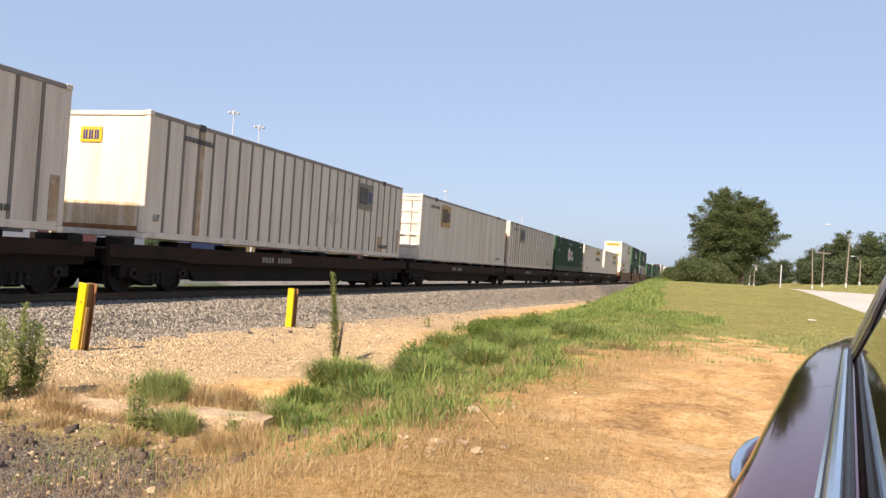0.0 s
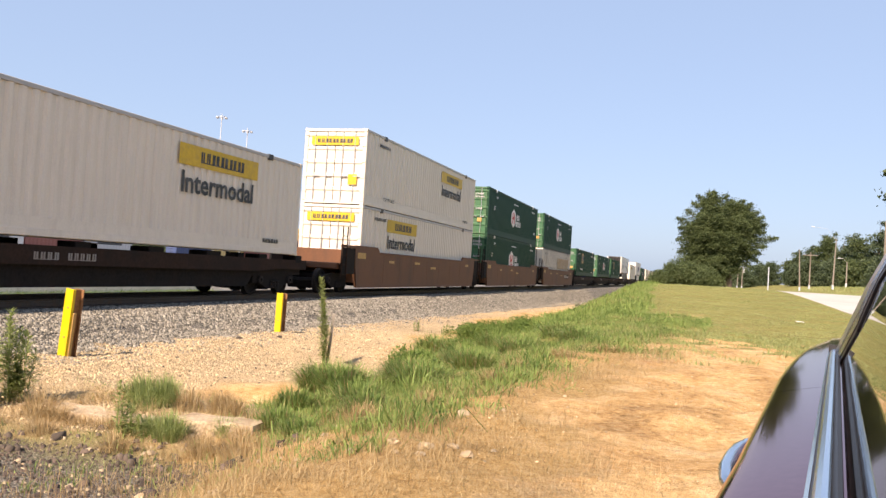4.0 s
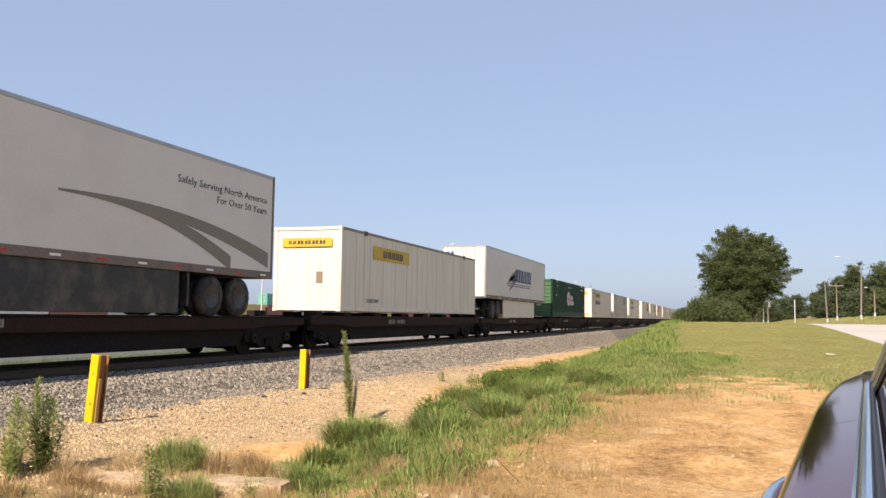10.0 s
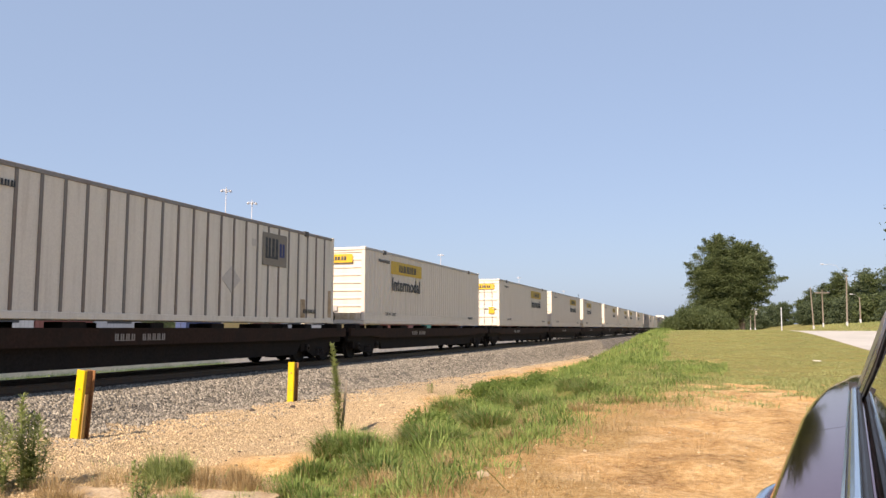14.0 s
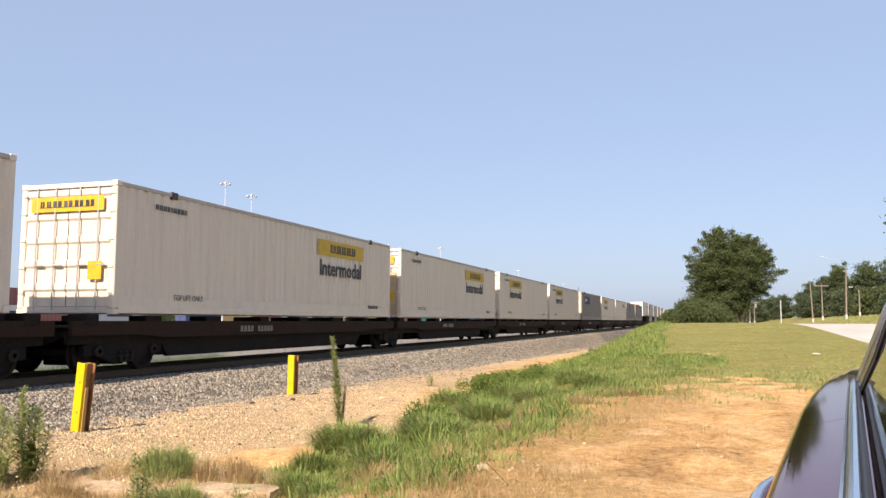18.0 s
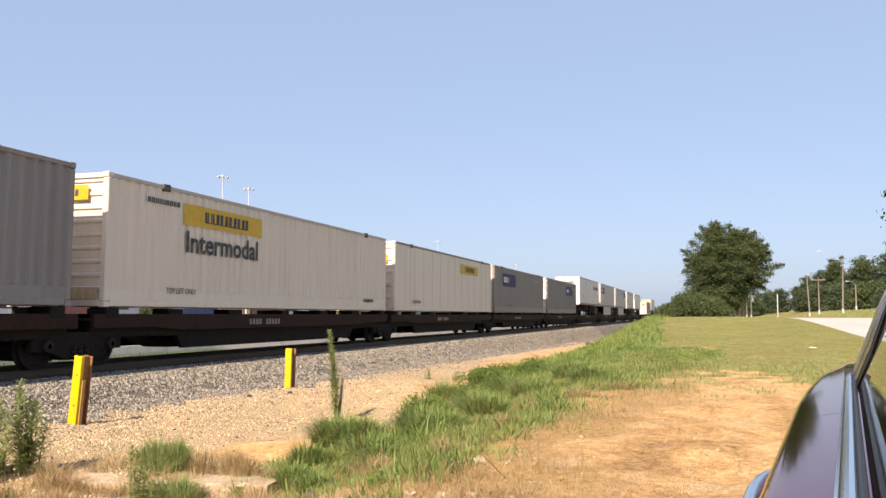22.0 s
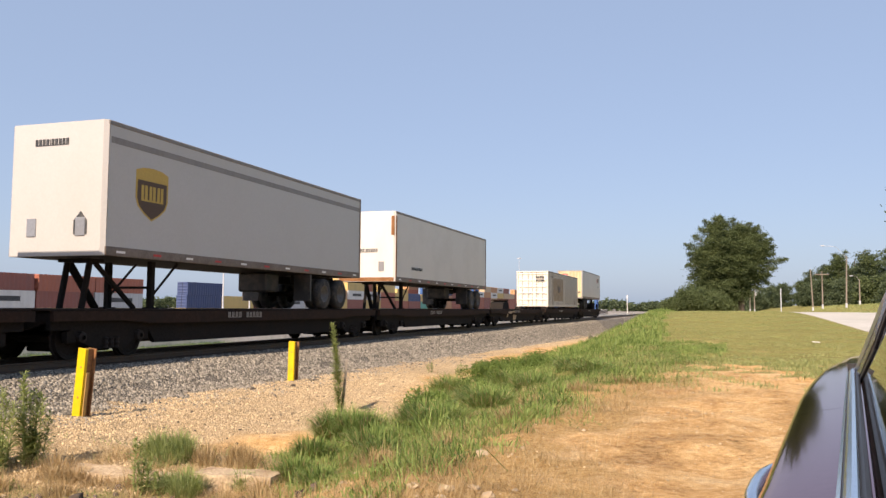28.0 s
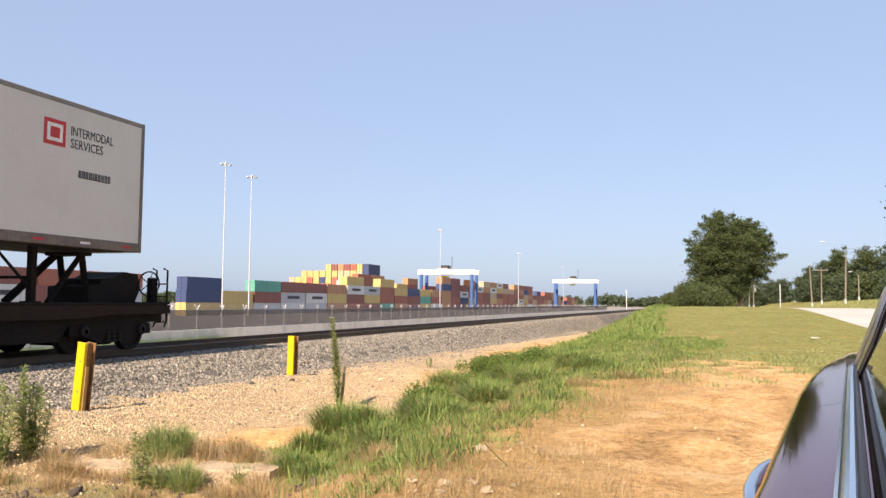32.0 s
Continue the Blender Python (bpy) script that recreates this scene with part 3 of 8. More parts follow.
def build_track():
    rails = []
    for side in (-0.755, 0.755):
        me = Mesh().prism([(px + TX + side, pz + RAIL_Z) for px, pz in rail_outline()], 1, -120, 1500)
        rails.append(lone("rail", me, M_RAIL, "rusty steel rail on dark wooden sleepers", "rail", "rails of the track", "structure"))
    tie = Mesh().box(-1.3, 1.3, -0.115, 0.115, -0.30, -0.172, 0.012).data("sleeper", M_TIE)
    for i in range(150):
        ob = new("sleeper", tie)
        ob.matrix_basis = pose(TX + 0.02 * math.sin(i * 2.7), 1.0 + i * 0.52, RAIL_Z, 0, 0, 0.6 * math.sin(i * 1.9))
        tagged(ob, "dark creosoted wooden railway sleeper bedded in ballast", "sleeper", "sleepers of the track")
    far = Mesh()
    for i in range(400):
        y = 79.0 + i * 0.52
        far.box(TX - 1.3, TX + 1.3, y - 0.115, y + 0.115, RAIL_Z - 0.30, RAIL_Z - 0.172)
    lone("far_sleepers", far, M_TIE, "row of dark wooden sleepers under the far track", "sleepers", kind="stuff")


build_track()


def stones(name, count, place, size, material, label, category, seed, flat=0.7):
    """Loose stones as one heap: place(u, v) gives x and y from two random numbers."""
    rng = np.random.default_rng(seed)
    # split, sharp-edged bits: eight corners pushed about, ten faces
    ico = np.array([(-1, -0.8, -1), (1, -1, -1), (0.9, 1, -1), (-1, 1, -1), (-0.7, -0.6, 0.8), (0.8, -0.7, 1), (0.6, 0.7, 0.9), (-0.8, 0.6, 1)]) / 1.5
    tri = np.array([(4, 5, 6), (4, 6, 7), (0, 1, 5), (0, 5, 4), (1, 2, 6), (1, 6, 5), (2, 3, 7), (2, 7, 6), (3, 0, 4), (3, 4, 7)])
    x, y = place(rng.random(count), rng.random(count))
    s = size[0] + (size[1] - size[0]) * rng.random(count) ** 2.2
    z = ground_z(x, y) + s * 0.2
    v = ico[None] * (1 + 0.5 * (rng.random((count, 8, 3)) - 0.5) * 1.5)
    v *= (s[:, None] * (0.7 + 0.6 * rng.random((count, 3))))[:, None, :] * np.array([1, 1, flat]) * 0.5
    v = v[..., np.array([0, 1, 2])] + 0.35 * s[:, None, None] * (rng.random((count, 1, 3)) - 0.5) * v[..., ::-1] / s[:, None, None]
    a = rng.random(count) * 6.283
    c, q = np.cos(a)[:, None], np.sin(a)[:, None]
    vx, vy = v[..., 0] * c - v[..., 1] * q, v[..., 0] * q + v[..., 1] * c
    pts = np.stack([vx + x[:, None], vy + y[:, None], v[..., 2] + z[:, None]], -1).reshape(-1, 3)
    f = (tri[None] + 8 * np.arange(count)[:, None, None]).reshape(-1, 3)
    return lone(name, raw_mesh(name, pts, f, material), material, label, category, kind="stuff")


stones("ballast", 70000, lambda a, b: (-9.75 - 2.65 * a ** 0.85 + 0.35 * np.sin(40 * b) * np.sin(97 * b) * (a < 0.25), 7.5 + 24 * b ** 1.3), (0.032, 0.085), M_STONE, "grey crushed-stone ballast along the track", "ballast", 3)
stones("oily_ballast", 16000, lambda a, b: (-12.3 - 2.3 * a, 3 + 55 * b ** 1.3), (0.05, 0.1), M_DARKSTONE, "dark ballast between the rails", "ballast", 6)
stones("ballast", 26000, lambda a, b: (-9.6 - 2.8 * a ** 0.85, 31 + 60 * b ** 1.4), (0.045, 0.095), M_STONE, "grey crushed-stone ballast along the track", "ballast", 4)
def gravel_place(a, b):
    """All over the sand strip, but not on the washed-out spot."""
    x, y = -4.8 - 5.1 * a ** 0.8, 6.6 + 15 * b ** 1.2
    return np.where(((x + 5.45) / 0.85) ** 2 + ((y - 9.75) / 1.15) ** 2 < 1.0, x - 2.2, x), y


stones("gravel", 34000, gravel_place, (0.010, 0.044), M_PEBBLE, "tan gravel scattered on the sand strip", "gravel", 5)
stones("strewn_ballast", 7000, lambda a, b: (-10.2 + 2.0 * a ** 2.2, 7.5 + 26 * b ** 1.25), (0.02, 0.06), M_STONE, "grey stones strewn from the ballast over the sand", "gravel", 14)
# ---- the sand strip and the bank: posts, slab, stones, weeds, grass ----
def gz(x, y):
    return float(ground_z(x, y))


def yellow_post(x, y, h, lean, turn, angle=False):
    """A driven steel H-pile used as a guard post: two flanges, a web, and on one a shorter bolted angle."""
    ob = thing("guard_post", "yellow-painted steel guard post standing at the ballast's foot", "post", "guard posts by the track", m=pose(x, y, gz(x, y) - 0.08, lean[0], lean[1], turn))
    part("front_flange", Mesh().box(-0.095, 0.065, -0.105, -0.085, 0, h, 0.006), M_POSTY, ob)
    part("flange_lip", Mesh().box(-0.095, -0.078, -0.085, -0.045, 0, h - 0.004, 0.005).box(0.048, 0.065, -0.085, -0.045, 0, h - 0.004, 0.005), M_POSTY, ob)
    part("web", Mesh().box(-0.024, -0.004, -0.085, 0.085, 0, h - 0.006, 0.005), M_OCHRE, ob, "ochre web")
    part("back_flange", Mesh().box(-0.085, 0.085, 0.085, 0.107, 0, h - 0.012, 0.006), M_RUSTY, ob, "rust-brown back flange")
    part("side_plate", Mesh().box(0.02, 0.034, -0.04, 0.085, 0, h * 0.985, 0.004), M_RUSTY, ob, "rust-brown stiffener plate")
    if angle:
        part("bolted_angle", Mesh().box(0.066, 0.088, -0.06, -0.045, 0, h * 0.68, 0.004).box(0.076, 0.088, -0.045, 0.0, 0, h * 0.68, 0.004), M_OCHRE, ob, "shorter yellow-ochre angle")
    for z in (0.35, 0.75):
        part("bolt", Mesh().lathe([(-0.012, 0.0), (-0.012, 0.016), (0.0, 0.018)], (0.0, -0.105, h * z), 1, 6), M_OCHRE, ob)
    return ob


yellow_post(-9.33, 10.5, 1.17, (2, 7.0), -4, True)
yellow_post(-9.44, 17.6, 1.02, (-0.5, 0.8), 0)


def slab(x, y, length, width, thick, turn, tilt, seed):
    """A broken slab with chipped edges."""
    rng = random.Random(seed)
    n = 9
    top = []
    for i in range(n):
        top.append((length * i / (n - 1) - length / 2, -width / 2 + rng.uniform(-0.03, 0.03)))
    for i in range(n):
        top.append((length / 2 - length * i / (n - 1) + rng.uniform(-0.02, 0.02), width / 2 + rng.uniform(-0.03, 0.03)))
    m = Mesh()
    k = len(top)
    up = [(a * 0.985, b * 0.95, thick + rng.uniform(-0.008, 0.008)) for a, b in top]
    mid = [(a, b, thick - 0.03) for a, b in top]
    low = [(a * 1.02, b * 1.04, -0.12) for a, b in top]
    fs = [tuple(range(k))]
    for o in (0, k):
        fs += [(o + i, o + (i + 1) % k, o + k + (i + 1) % k, o + k + i) for i in range(k)]
    m.add(up + mid + low, fs)
    return lone("concrete_slab", m, M_SLAB, "weathered broken concrete slab half sunk in dry weeds", "slab", "broken slabs", m=pose(x, y, gz(x, y) - 0.01, tilt, 0, turn))


slab(-6.0, 7.15, 1.75, 0.30, 0.09, -6, 4, 1)
slab(-4.42, 7.15, 0.85, 0.36, 0.13, 5, -2, 2)


def rock(x, y, s, seed, material=None, label="pale rough stone lying on the dirt"):
    rng = random.Random(seed)
    bm = bmesh.new()
    bmesh.ops.create_icosphere(bm, subdivisions=2, radius=s)
    for v in bm.verts:
        v.co *= 0.75 + 0.5 * noise.noise(v.co * (2.2 / s) + Vector((seed, 0, 0)))
        v.co.z *= 0.62
    me = bpy.data.meshes.new("rock")
    bm.to_mesh(me)
    bm.free()
    me.materials.append(material or M_ROCK)
    return lone("rock", me, None, label, "stone", "loose stones", m=pose(x, y, gz(x, y) + s * 0.15, rng.uniform(-20, 20), rng.uniform(-20, 20), rng.uniform(0, 360)))


for i, (x, y, s) in enumerate(((-1.75, 6.5, 0.075), (-1.95, 6.3, 0.05), (-2.2, 6.7, 0.045), (-2.35, 6.2, 0.055), (-1.5, 6.9, 0.035), (-1.62, 5.1, 0.07), (-1.45, 5.2, 0.05), (-1.85, 5.15, 0.055), (-1.3, 5.0, 0.06), (-1.75, 4.9, 0.035), (-1.55, 4.8, 0.04), (-2.1, 5.0, 0.045), (-1.2, 5.3, 0.03), (-2.6, 7.0, 0.04), (-2.9, 6.6, 0.06), (-4.6, 6.3, 0.06),
                               (-4.3, 6.0, 0.045), (-5.1, 6.1, 0.05), (-4.05, 5.3, 0.05), (-3.7, 5.0, 0.06), (-4.5, 5.2, 0.045), (-5.4, 5.6, 0.05), (-1.15, 8.1, 0.03), (-0.4, 9.4, 0.025))):
    rock(x, y, s, i + 1)
rock(-8.5, 65.0, 0.42, 40, M_TIE, "dark clod of earth on the sand strip")
for i, (x, y) in enumerate(((-9.2, 15.4), (-9.1, 25.8), (-8.6, 29.0), (-8.9, 16.6))):
    rock(x, y, 0.09, 50 + i, M_TIE, "dark clump of dead weed on the gravel")
M_RUBBLE = mat("brown_rubble", (0.075, 0.054, 0.043), 0.95, grain=(9, 0.3), stain=(3, (0.16, 0.13, 0.1), 0.5), bump=0.3, pieces=0.6)
stones("rubble", 11000, lambda a, b: (-7.0 + 3.6 * a ** 1.2, 3.6 + 2.6 * b), (0.008, 0.038), M_RUBBLE, "grey rubble in a hollow among dry weeds", "rubble", 8)
stones("rubble_chunks", 320, lambda a, b: (-7.0 + 3.8 * a, 3.7 + 3.0 * b), (0.03, 0.13), M_RUBBLE, "broken chunks of earth and concrete in the hollow", "rubble", 15)
stones("dirt_clods", 2600, lambda a, b: (-2.2 + 5.5 * a, 4.5 + 12 * b ** 0.8), (0.006, 0.028), M_PEBBLE, "small tan clods on the bare dirt", "clods", 9, 0.6)
stones("litter_gravel", 700, lambda a, b: (-6.8 + 4.4 * a, 3.9 + 4.0 * b), (0.012, 0.055), M_ROCK, "pale gravel bits among the weeds", "gravel", 10)


def blades(name, count, place, height, width, material, label, category, seed, lean=0.5, keep=None):
    """Grass as one heap of bent, tapered blades."""
    rng = np.random.default_rng(seed)
    x, y = place(rng.random(count), rng.random(count))
    if keep is not None:
        ok = keep(x, y, rng)
        x, y = x[ok], y[ok]
    c = len(x)
    h = (height[0] + (height[1] - height[0]) * rng.random(c) ** 1.5) * (0.45 + 0.95 * (0.5 + 0.5 * wob(x, y, 2.3)) ** 1.3)
    w = width * (0.7 + 0.6 * rng.random(c)) * 0.5
    a, b = rng.random(c) * 6.283, rng.random(c) * 6.283
    z = ground_z(x, y) - 0.01
    sx, sy = np.cos(a) * w, np.sin(a) * w
    bend = lean * h * rng.random(c)
    lx, ly = np.cos(b) * bend, np.sin(b) * bend
    v = np.zeros((c, 5, 3))
    v[:, 0] = np.stack([x - sx, y - sy, z], -1)
    v[:, 1] = np.stack([x + sx, y + sy, z], -1)
    v[:, 2] = np.stack([x - sx * 0.8 + lx * 0.35, y - sy * 0.8 + ly * 0.35, z + h * 0.55], -1)
    v[:, 3] = np.stack([x + sx * 0.8 + lx * 0.35, y + sy * 0.8 + ly * 0.35, z + h * 0.55], -1)
    v[:, 4] = np.stack([x + lx, y + ly, z + h * (1 - 0.42 * np.minimum(bend / (h + 1e-6), 1.6))], -1)
    f = np.array([(0, 1, 3), (0, 3, 2), (2, 3, 4)])[None] + 5 * np.arange(c)[:, None, None]
    return lone(name, raw_mesh(name, v.reshape(-1, 3), f.reshape(-1, 3), material), None, label, category, kind="stuff")


def over(x0, x1, y0, y1, power=1.0):
    return lambda a, b: (x0 + (x1 - x0) * a, y0 + (y1 - y0) * b ** power)


def green_here(x, y, r):
    """Green growth in clumps on the bank, thinning out towards its dry edge."""
    edge = smooth01(green_edge(y) + 0.95, green_edge(y) - 0.6, x + 0.7 * patches(x, y))
    foot = smooth01(bank_edge(y) - 0.45, bank_edge(y) + 0.35, x + 0.5 * patches(x, y))
    clump = np.clip(0.62 + 0.75 * (wob(x, y, 2.1) * 0.6 + wob(x + 4, y, 4.7) * 0.5), 0.08, 1)
    return r.random(len(x)) < edge * foot * clump


def straw_here(x, y, r):
    q = patches(x, y)
    a = smooth01(green_edge(y) - 0.7, green_edge(y) + 0.2, x + 0.6 * q) * smooth01(straw_edge(y) + 0.55, straw_edge(y) - 0.5, x + 0.8 * q) * (y < 18.5)
    return r.random(len(x)) < a * np.clip(0.7 + 0.8 * wob(x, y, 3.3), 0.15, 1)


blades("bank_grass", 260000, over(-7.8, 0.6, 4.9, 27, 1.35), (0.05, 0.20), 0.009, M_GRASS, "lush green grass growing in clumps on the bank", "grass", 21, 1.7, keep=green_here)
blades("bank_tufts", 90000, over(-7.8, 0.0, 5.2, 27, 1.35), (0.14, 0.34), 0.011, M_GRASS, "taller tufts of green grass on the bank", "grass", 31, 1.6,
       keep=lambda x, y, r: green_here(x, y, r) & (wob(x + 1, y + 2, 2.6) + 0.6 * wob(x, y, 5.3) > 0.35))
blades("bank_grass", 60000, over(-8.6, 1.0, 25, 85, 1.25), (0.08, 0.34), 0.022, M_GRASS, "lush green grass on the far bank", "grass", 22, 0.9,
       keep=lambda x, y, r: (x > bank_foot(y) - 0.3 + 0.4 * patches(x, y)) & (x < bank_top(y) + 0.8) & (r.random(len(x)) < np.clip(0.75 + 0.5 * wob(x, y, 1.1), 0.2, 1)))
blades("bank_straw", 120000, over(-3.8, 1.2, 3.0, 18.5, 1.25), (0.02, 0.16), 0.0032, M_STRAW, "dry tan grass along the top of the bank", "dry grass", 23, 1.9, keep=straw_here)
blades("mixed_straw", 70000, over(-6.5, -0.5, 5.0, 24, 1.2), (0.05, 0.2), 0.004, M_STRAW, "dry stalks among the green grass", "dry grass", 33, 1.0,
       keep=lambda x, y, r: (x > bank_edge(y)) & (x < green_edge(y)) & (r.random(len(x)) < np.clip(0.3 + 0.7 * wob(x, y, 2.4), 0.05, 1)))
blades("hollow_straw", 40000, over(-7.8, -2.4, 3.6, 8.6, 0.8), (0.03, 0.22), 0.0032, M_STRAW, "dry tan weeds round the broken slab", "dry grass", 24, 1.0,
       keep=lambda x, y, r: (wob(x, y, 1.7) + 0.6 * wob(x, y, 4.1) + r.random(len(x)) > 0.55) & (y < 8.6 - 0.25 * (x + 7.5) + 0.8 * patches(x, y)) & (r.random(len(x)) > 0.85 * np.exp(-((x + 5.3) / 1.6) ** 2 - ((y - 5.0) / 1.15) ** 2)))
blades("hollow_green", 9000, over(-7.8, -2.8, 4.0, 8.8), (0.03, 0.16), 0.007, M_GRASS, "thin green weeds round the broken slab", "grass", 25, 1.0,
       keep=lambda x, y, r: wob(x + 3, y, 2.1) + 0.6 * wob(x, y, 4.4) + r.random(len(x)) > 0.95)
blades("lawn", 190000, over(-3.4, 6.1, 14.5, 78, 1.35), (0.015, 0.06), 0.018, M_LAWN, "short mown grass rising to a crest", "lawn", 26, 1.1,
       keep=lambda x, y, r: (x > bank_top(y) - 0.6) & (x < ROAD_L - 0.1) & (r.random(len(x)) < zones(x, y)[0] * np.clip(0.75 + 0.5 * wob(x, y, 1.6), 0.3, 1)))
blades("dirt_green", 42000, over(-1.8, 5.8, 11.5, 20.5, 0.8), (0.04, 0.15), 0.011, M_LAWN, "small green tufts at the edge of the dirt", "grass", 34, 1.1,
       keep=lambda x, y, r: wob(x, y * 0.8, 1.7) + 0.6 * wob(x, y, 3.9) + 0.16 * (y - 16.5) + 0.4 * r.random(len(x)) > 0.45)
blades("dirt_straw", 55000, over(-2.4, 4.5, 2.8, 17.5, 1.3), (0.012, 0.06), 0.003, M_STRAW, "sparse dry stubble on the bare dirt", "dry grass", 27, 1.2,
       keep=lambda x, y, r: wob(x, y, 2.0) + 0.7 * wob(x, y, 4.3) + 0.5 * r.random(len(x)) > 0.62)
blades("strip_weeds", 7000, over(-9.6, -4.8, 7.5, 20), (0.02, 0.10), 0.006, M_STRAW, "scattered dry stalks on the sand strip", "dry grass", 35, 1.3,
       keep=lambda x, y, r: wob(x, y, 1.6) + 0.7 * wob(x, y, 4.9) + 0.4 * r.random(len(x)) > 0.85)
stones("dark_clods", 420, lambda a, b: (-9.7 + 4.4 * a, 8.0 + 22 * b ** 1.3), (0.015, 0.06), M_TIE, "dark clods and dead bits on the sand strip", "clods", 12)
blades("far_verge", 26000, lambda a, b: (ROAD_R + 0.1 + 26 * a ** 1.4, 30 + 130 * b), (0.08, 0.3), 0.07, M_LAWN, "rough grass on the far side of the road", "grass", 28)
blades("track_weeds", 900, lambda a, b: (-15.6 - 1.2 * a, 18 + 60 * b), (0.1, 0.35), 0.02, M_GRASS, "thin weeds behind the track", "grass", 29)


def leaf_heap(pts, size, rng, flat=0.5, long=1.8):
    """Small diamond leaves at points, every way round. Returns arrays for raw_mesh."""
    c = len(pts)
    d = rng.normal(size=(c, 3)) * np.array([1, 1, flat])
    d /= np.linalg.norm(d, axis=1)[:, None] + 1e-9
    e = np.cross(d, rng.normal(size=(c, 3)))
    e /= np.linalg.norm(e, axis=1)[:, None] + 1e-9
    s = size * (0.6 + 0.8 * rng.random(c))[:, None]
    v = np.stack([pts - d * s * 0.5 * long, pts + e * s * 0.5, pts + d * s * 0.5 * long, pts - e * s * 0.5], 1)
    f = np.arange(4 * c).reshape(c, 4)
    return v.reshape(-1, 3), f


def weed(x, y, h, seed, lean=3.0, spread=0.19, stems=6):
    """A tall leafy weed: stems set all round with narrow leaves that point out and up."""
    rng = np.random.default_rng(seed)
    ob = thing("tall_weed", "tall green weed with narrow leaves at the edge of the sand", "weed", "tall weeds", m=pose(x, y, gz(x, y) - 0.02))
    vs = []
    slim = h > 1.1
    for s in range(2 if slim else stems):
        dx, dy = rng.normal(0, 0.015 if slim else 0.07 if s else 0.02, 2)
        hh = h * (1 - 0.16 * s * rng.random() - 0.07 * s)
        k = math.tan(radians(lean))
        q5 = (0, 0.3, 0.6, 0.85, 1.0)
        pth = [(dx * 0.5 + (dx + k * 0.5 * q) * q * hh, dy * 0.5 + dy * q * hh, hh * q) for q in q5]
        part("stem", Mesh().tube(pth, [0.008, 0.007, 0.005, 0.004, 0.002], 5), M_WEED, ob)
        c = int((420 if h > 1.1 else 120) * h) + 20
        t = 0.06 + 0.94 * rng.random(c)
        base = np.stack([np.interp(t, q5, [p[i] for p in pth]) for i in range(3)], -1)
        ang = rng.random(c) * 6.283
        up = 0.05 + 0.7 * rng.random(c) + 0.8 * t ** 4
        d = np.stack([np.cos(ang), np.sin(ang), up], -1)
        d /= np.linalg.norm(d, axis=1)[:, None]
        ln = (0.17 if h > 1.1 else spread) * (0.55 + 0.6 * rng.random(c)) * (1.1 - 0.6 * t ** 2) * np.clip(0.35 + 2.2 * t, 0, 1)
        side = np.stack([-np.sin(ang), np.cos(ang), 0 * ang], -1) * (0.006 + 0.004 * rng.random(c))[:, None]
        mid = base + d * (ln * 0.5)[:, None]
        tip = base + d * ln[:, None] - np.stack([0 * ln, 0 * ln, 0.25 * ln * rng.random(c)], -1)
        vs.append(np.stack([base, mid + side, tip, mid - side], 1).reshape(-1, 3))
    v = np.concatenate(vs)
    part("foliage", raw_mesh("foliage", v, np.arange(len(v)).reshape(-1, 4), M_WEED), None, ob)
    return ob


for i, (x, y, h, le) in enumerate(((-6.2, 13.3, 1.6, -9), (-6.98, 7.06, 1.0, -2), (-6.96, 7.2, 0.86, 4), (-7.06, 7.14, 0.74, -5), (-7.12, 6.86, 0.86, 3), (-7.3, 7.0, 0.6, -4), (-5.16, 6.53, 0.56, 2),
                                   (-5.05, 6.6, 0.34, 6), (-7.0, 6.7, 0.42, 5), (-7.6, 22.5, 0.3, 4))):
    weed(x, y, h, 60 + i, le, 0.13 if h < 0.6 else 0.19, 3 if h < 0.6 else 4)
lone("wooden_stake", Mesh().prism([(-0.022, -0.03), (0.022, -0.03), (0.022, 0.03), (-0.022, 0.03)], 2, -0.1, 0.98), M_WOOD, "weathered wooden stake leaning beside a tall weed", "stake",
     m=pose(-6.2, 13.4, gz(-6.2, 13.4), 2, 5, 20))


def bush(x, y, w, h, seed, count=1500, label="low rounded green bush on the bank", leaf=0.028, material=None):
    rng = np.random.default_rng(seed)
    ob = thing("low_bush", label, "bush", "bushes", m=pose(x, y, gz(x, y) - 0.03))
    k = max(5, int(14 * w))
    cen = np.stack([rng.normal(0, w * 0.24, k), rng.normal(0, w * 0.22, k), h * (0.35 + 0.35 * rng.random(k))], -1)
    cen[:, 2] *= 1.15 - 0.9 * np.clip(np.hypot(cen[:, 0], cen[:, 1]) / w, 0, 0.9)
    pick = rng.integers(0, k, count)
    d = rng.normal(size=(count, 3))
    d /= np.linalg.norm(d, axis=1)[:, None]
    p = cen[pick] + d * (h * 0.42 * rng.random(count) ** 0.5)[:, None]
    p[:, 2] = np.abs(p[:, 2])
    v, f = leaf_heap(p, leaf * 0.62, rng, 1.3, 4.5)
    part("foliage", raw_mesh("foliage", v, f, material or M_BUSH), None, ob)
    st = Mesh()
    for c in cen[:6]:
        st.tube([(0, 0, 0), tuple(c * 0.6), tuple(c)], [0.012, 0.008, 0.004], 5)
    part("stem", st, M_BARK, ob)
    return ob


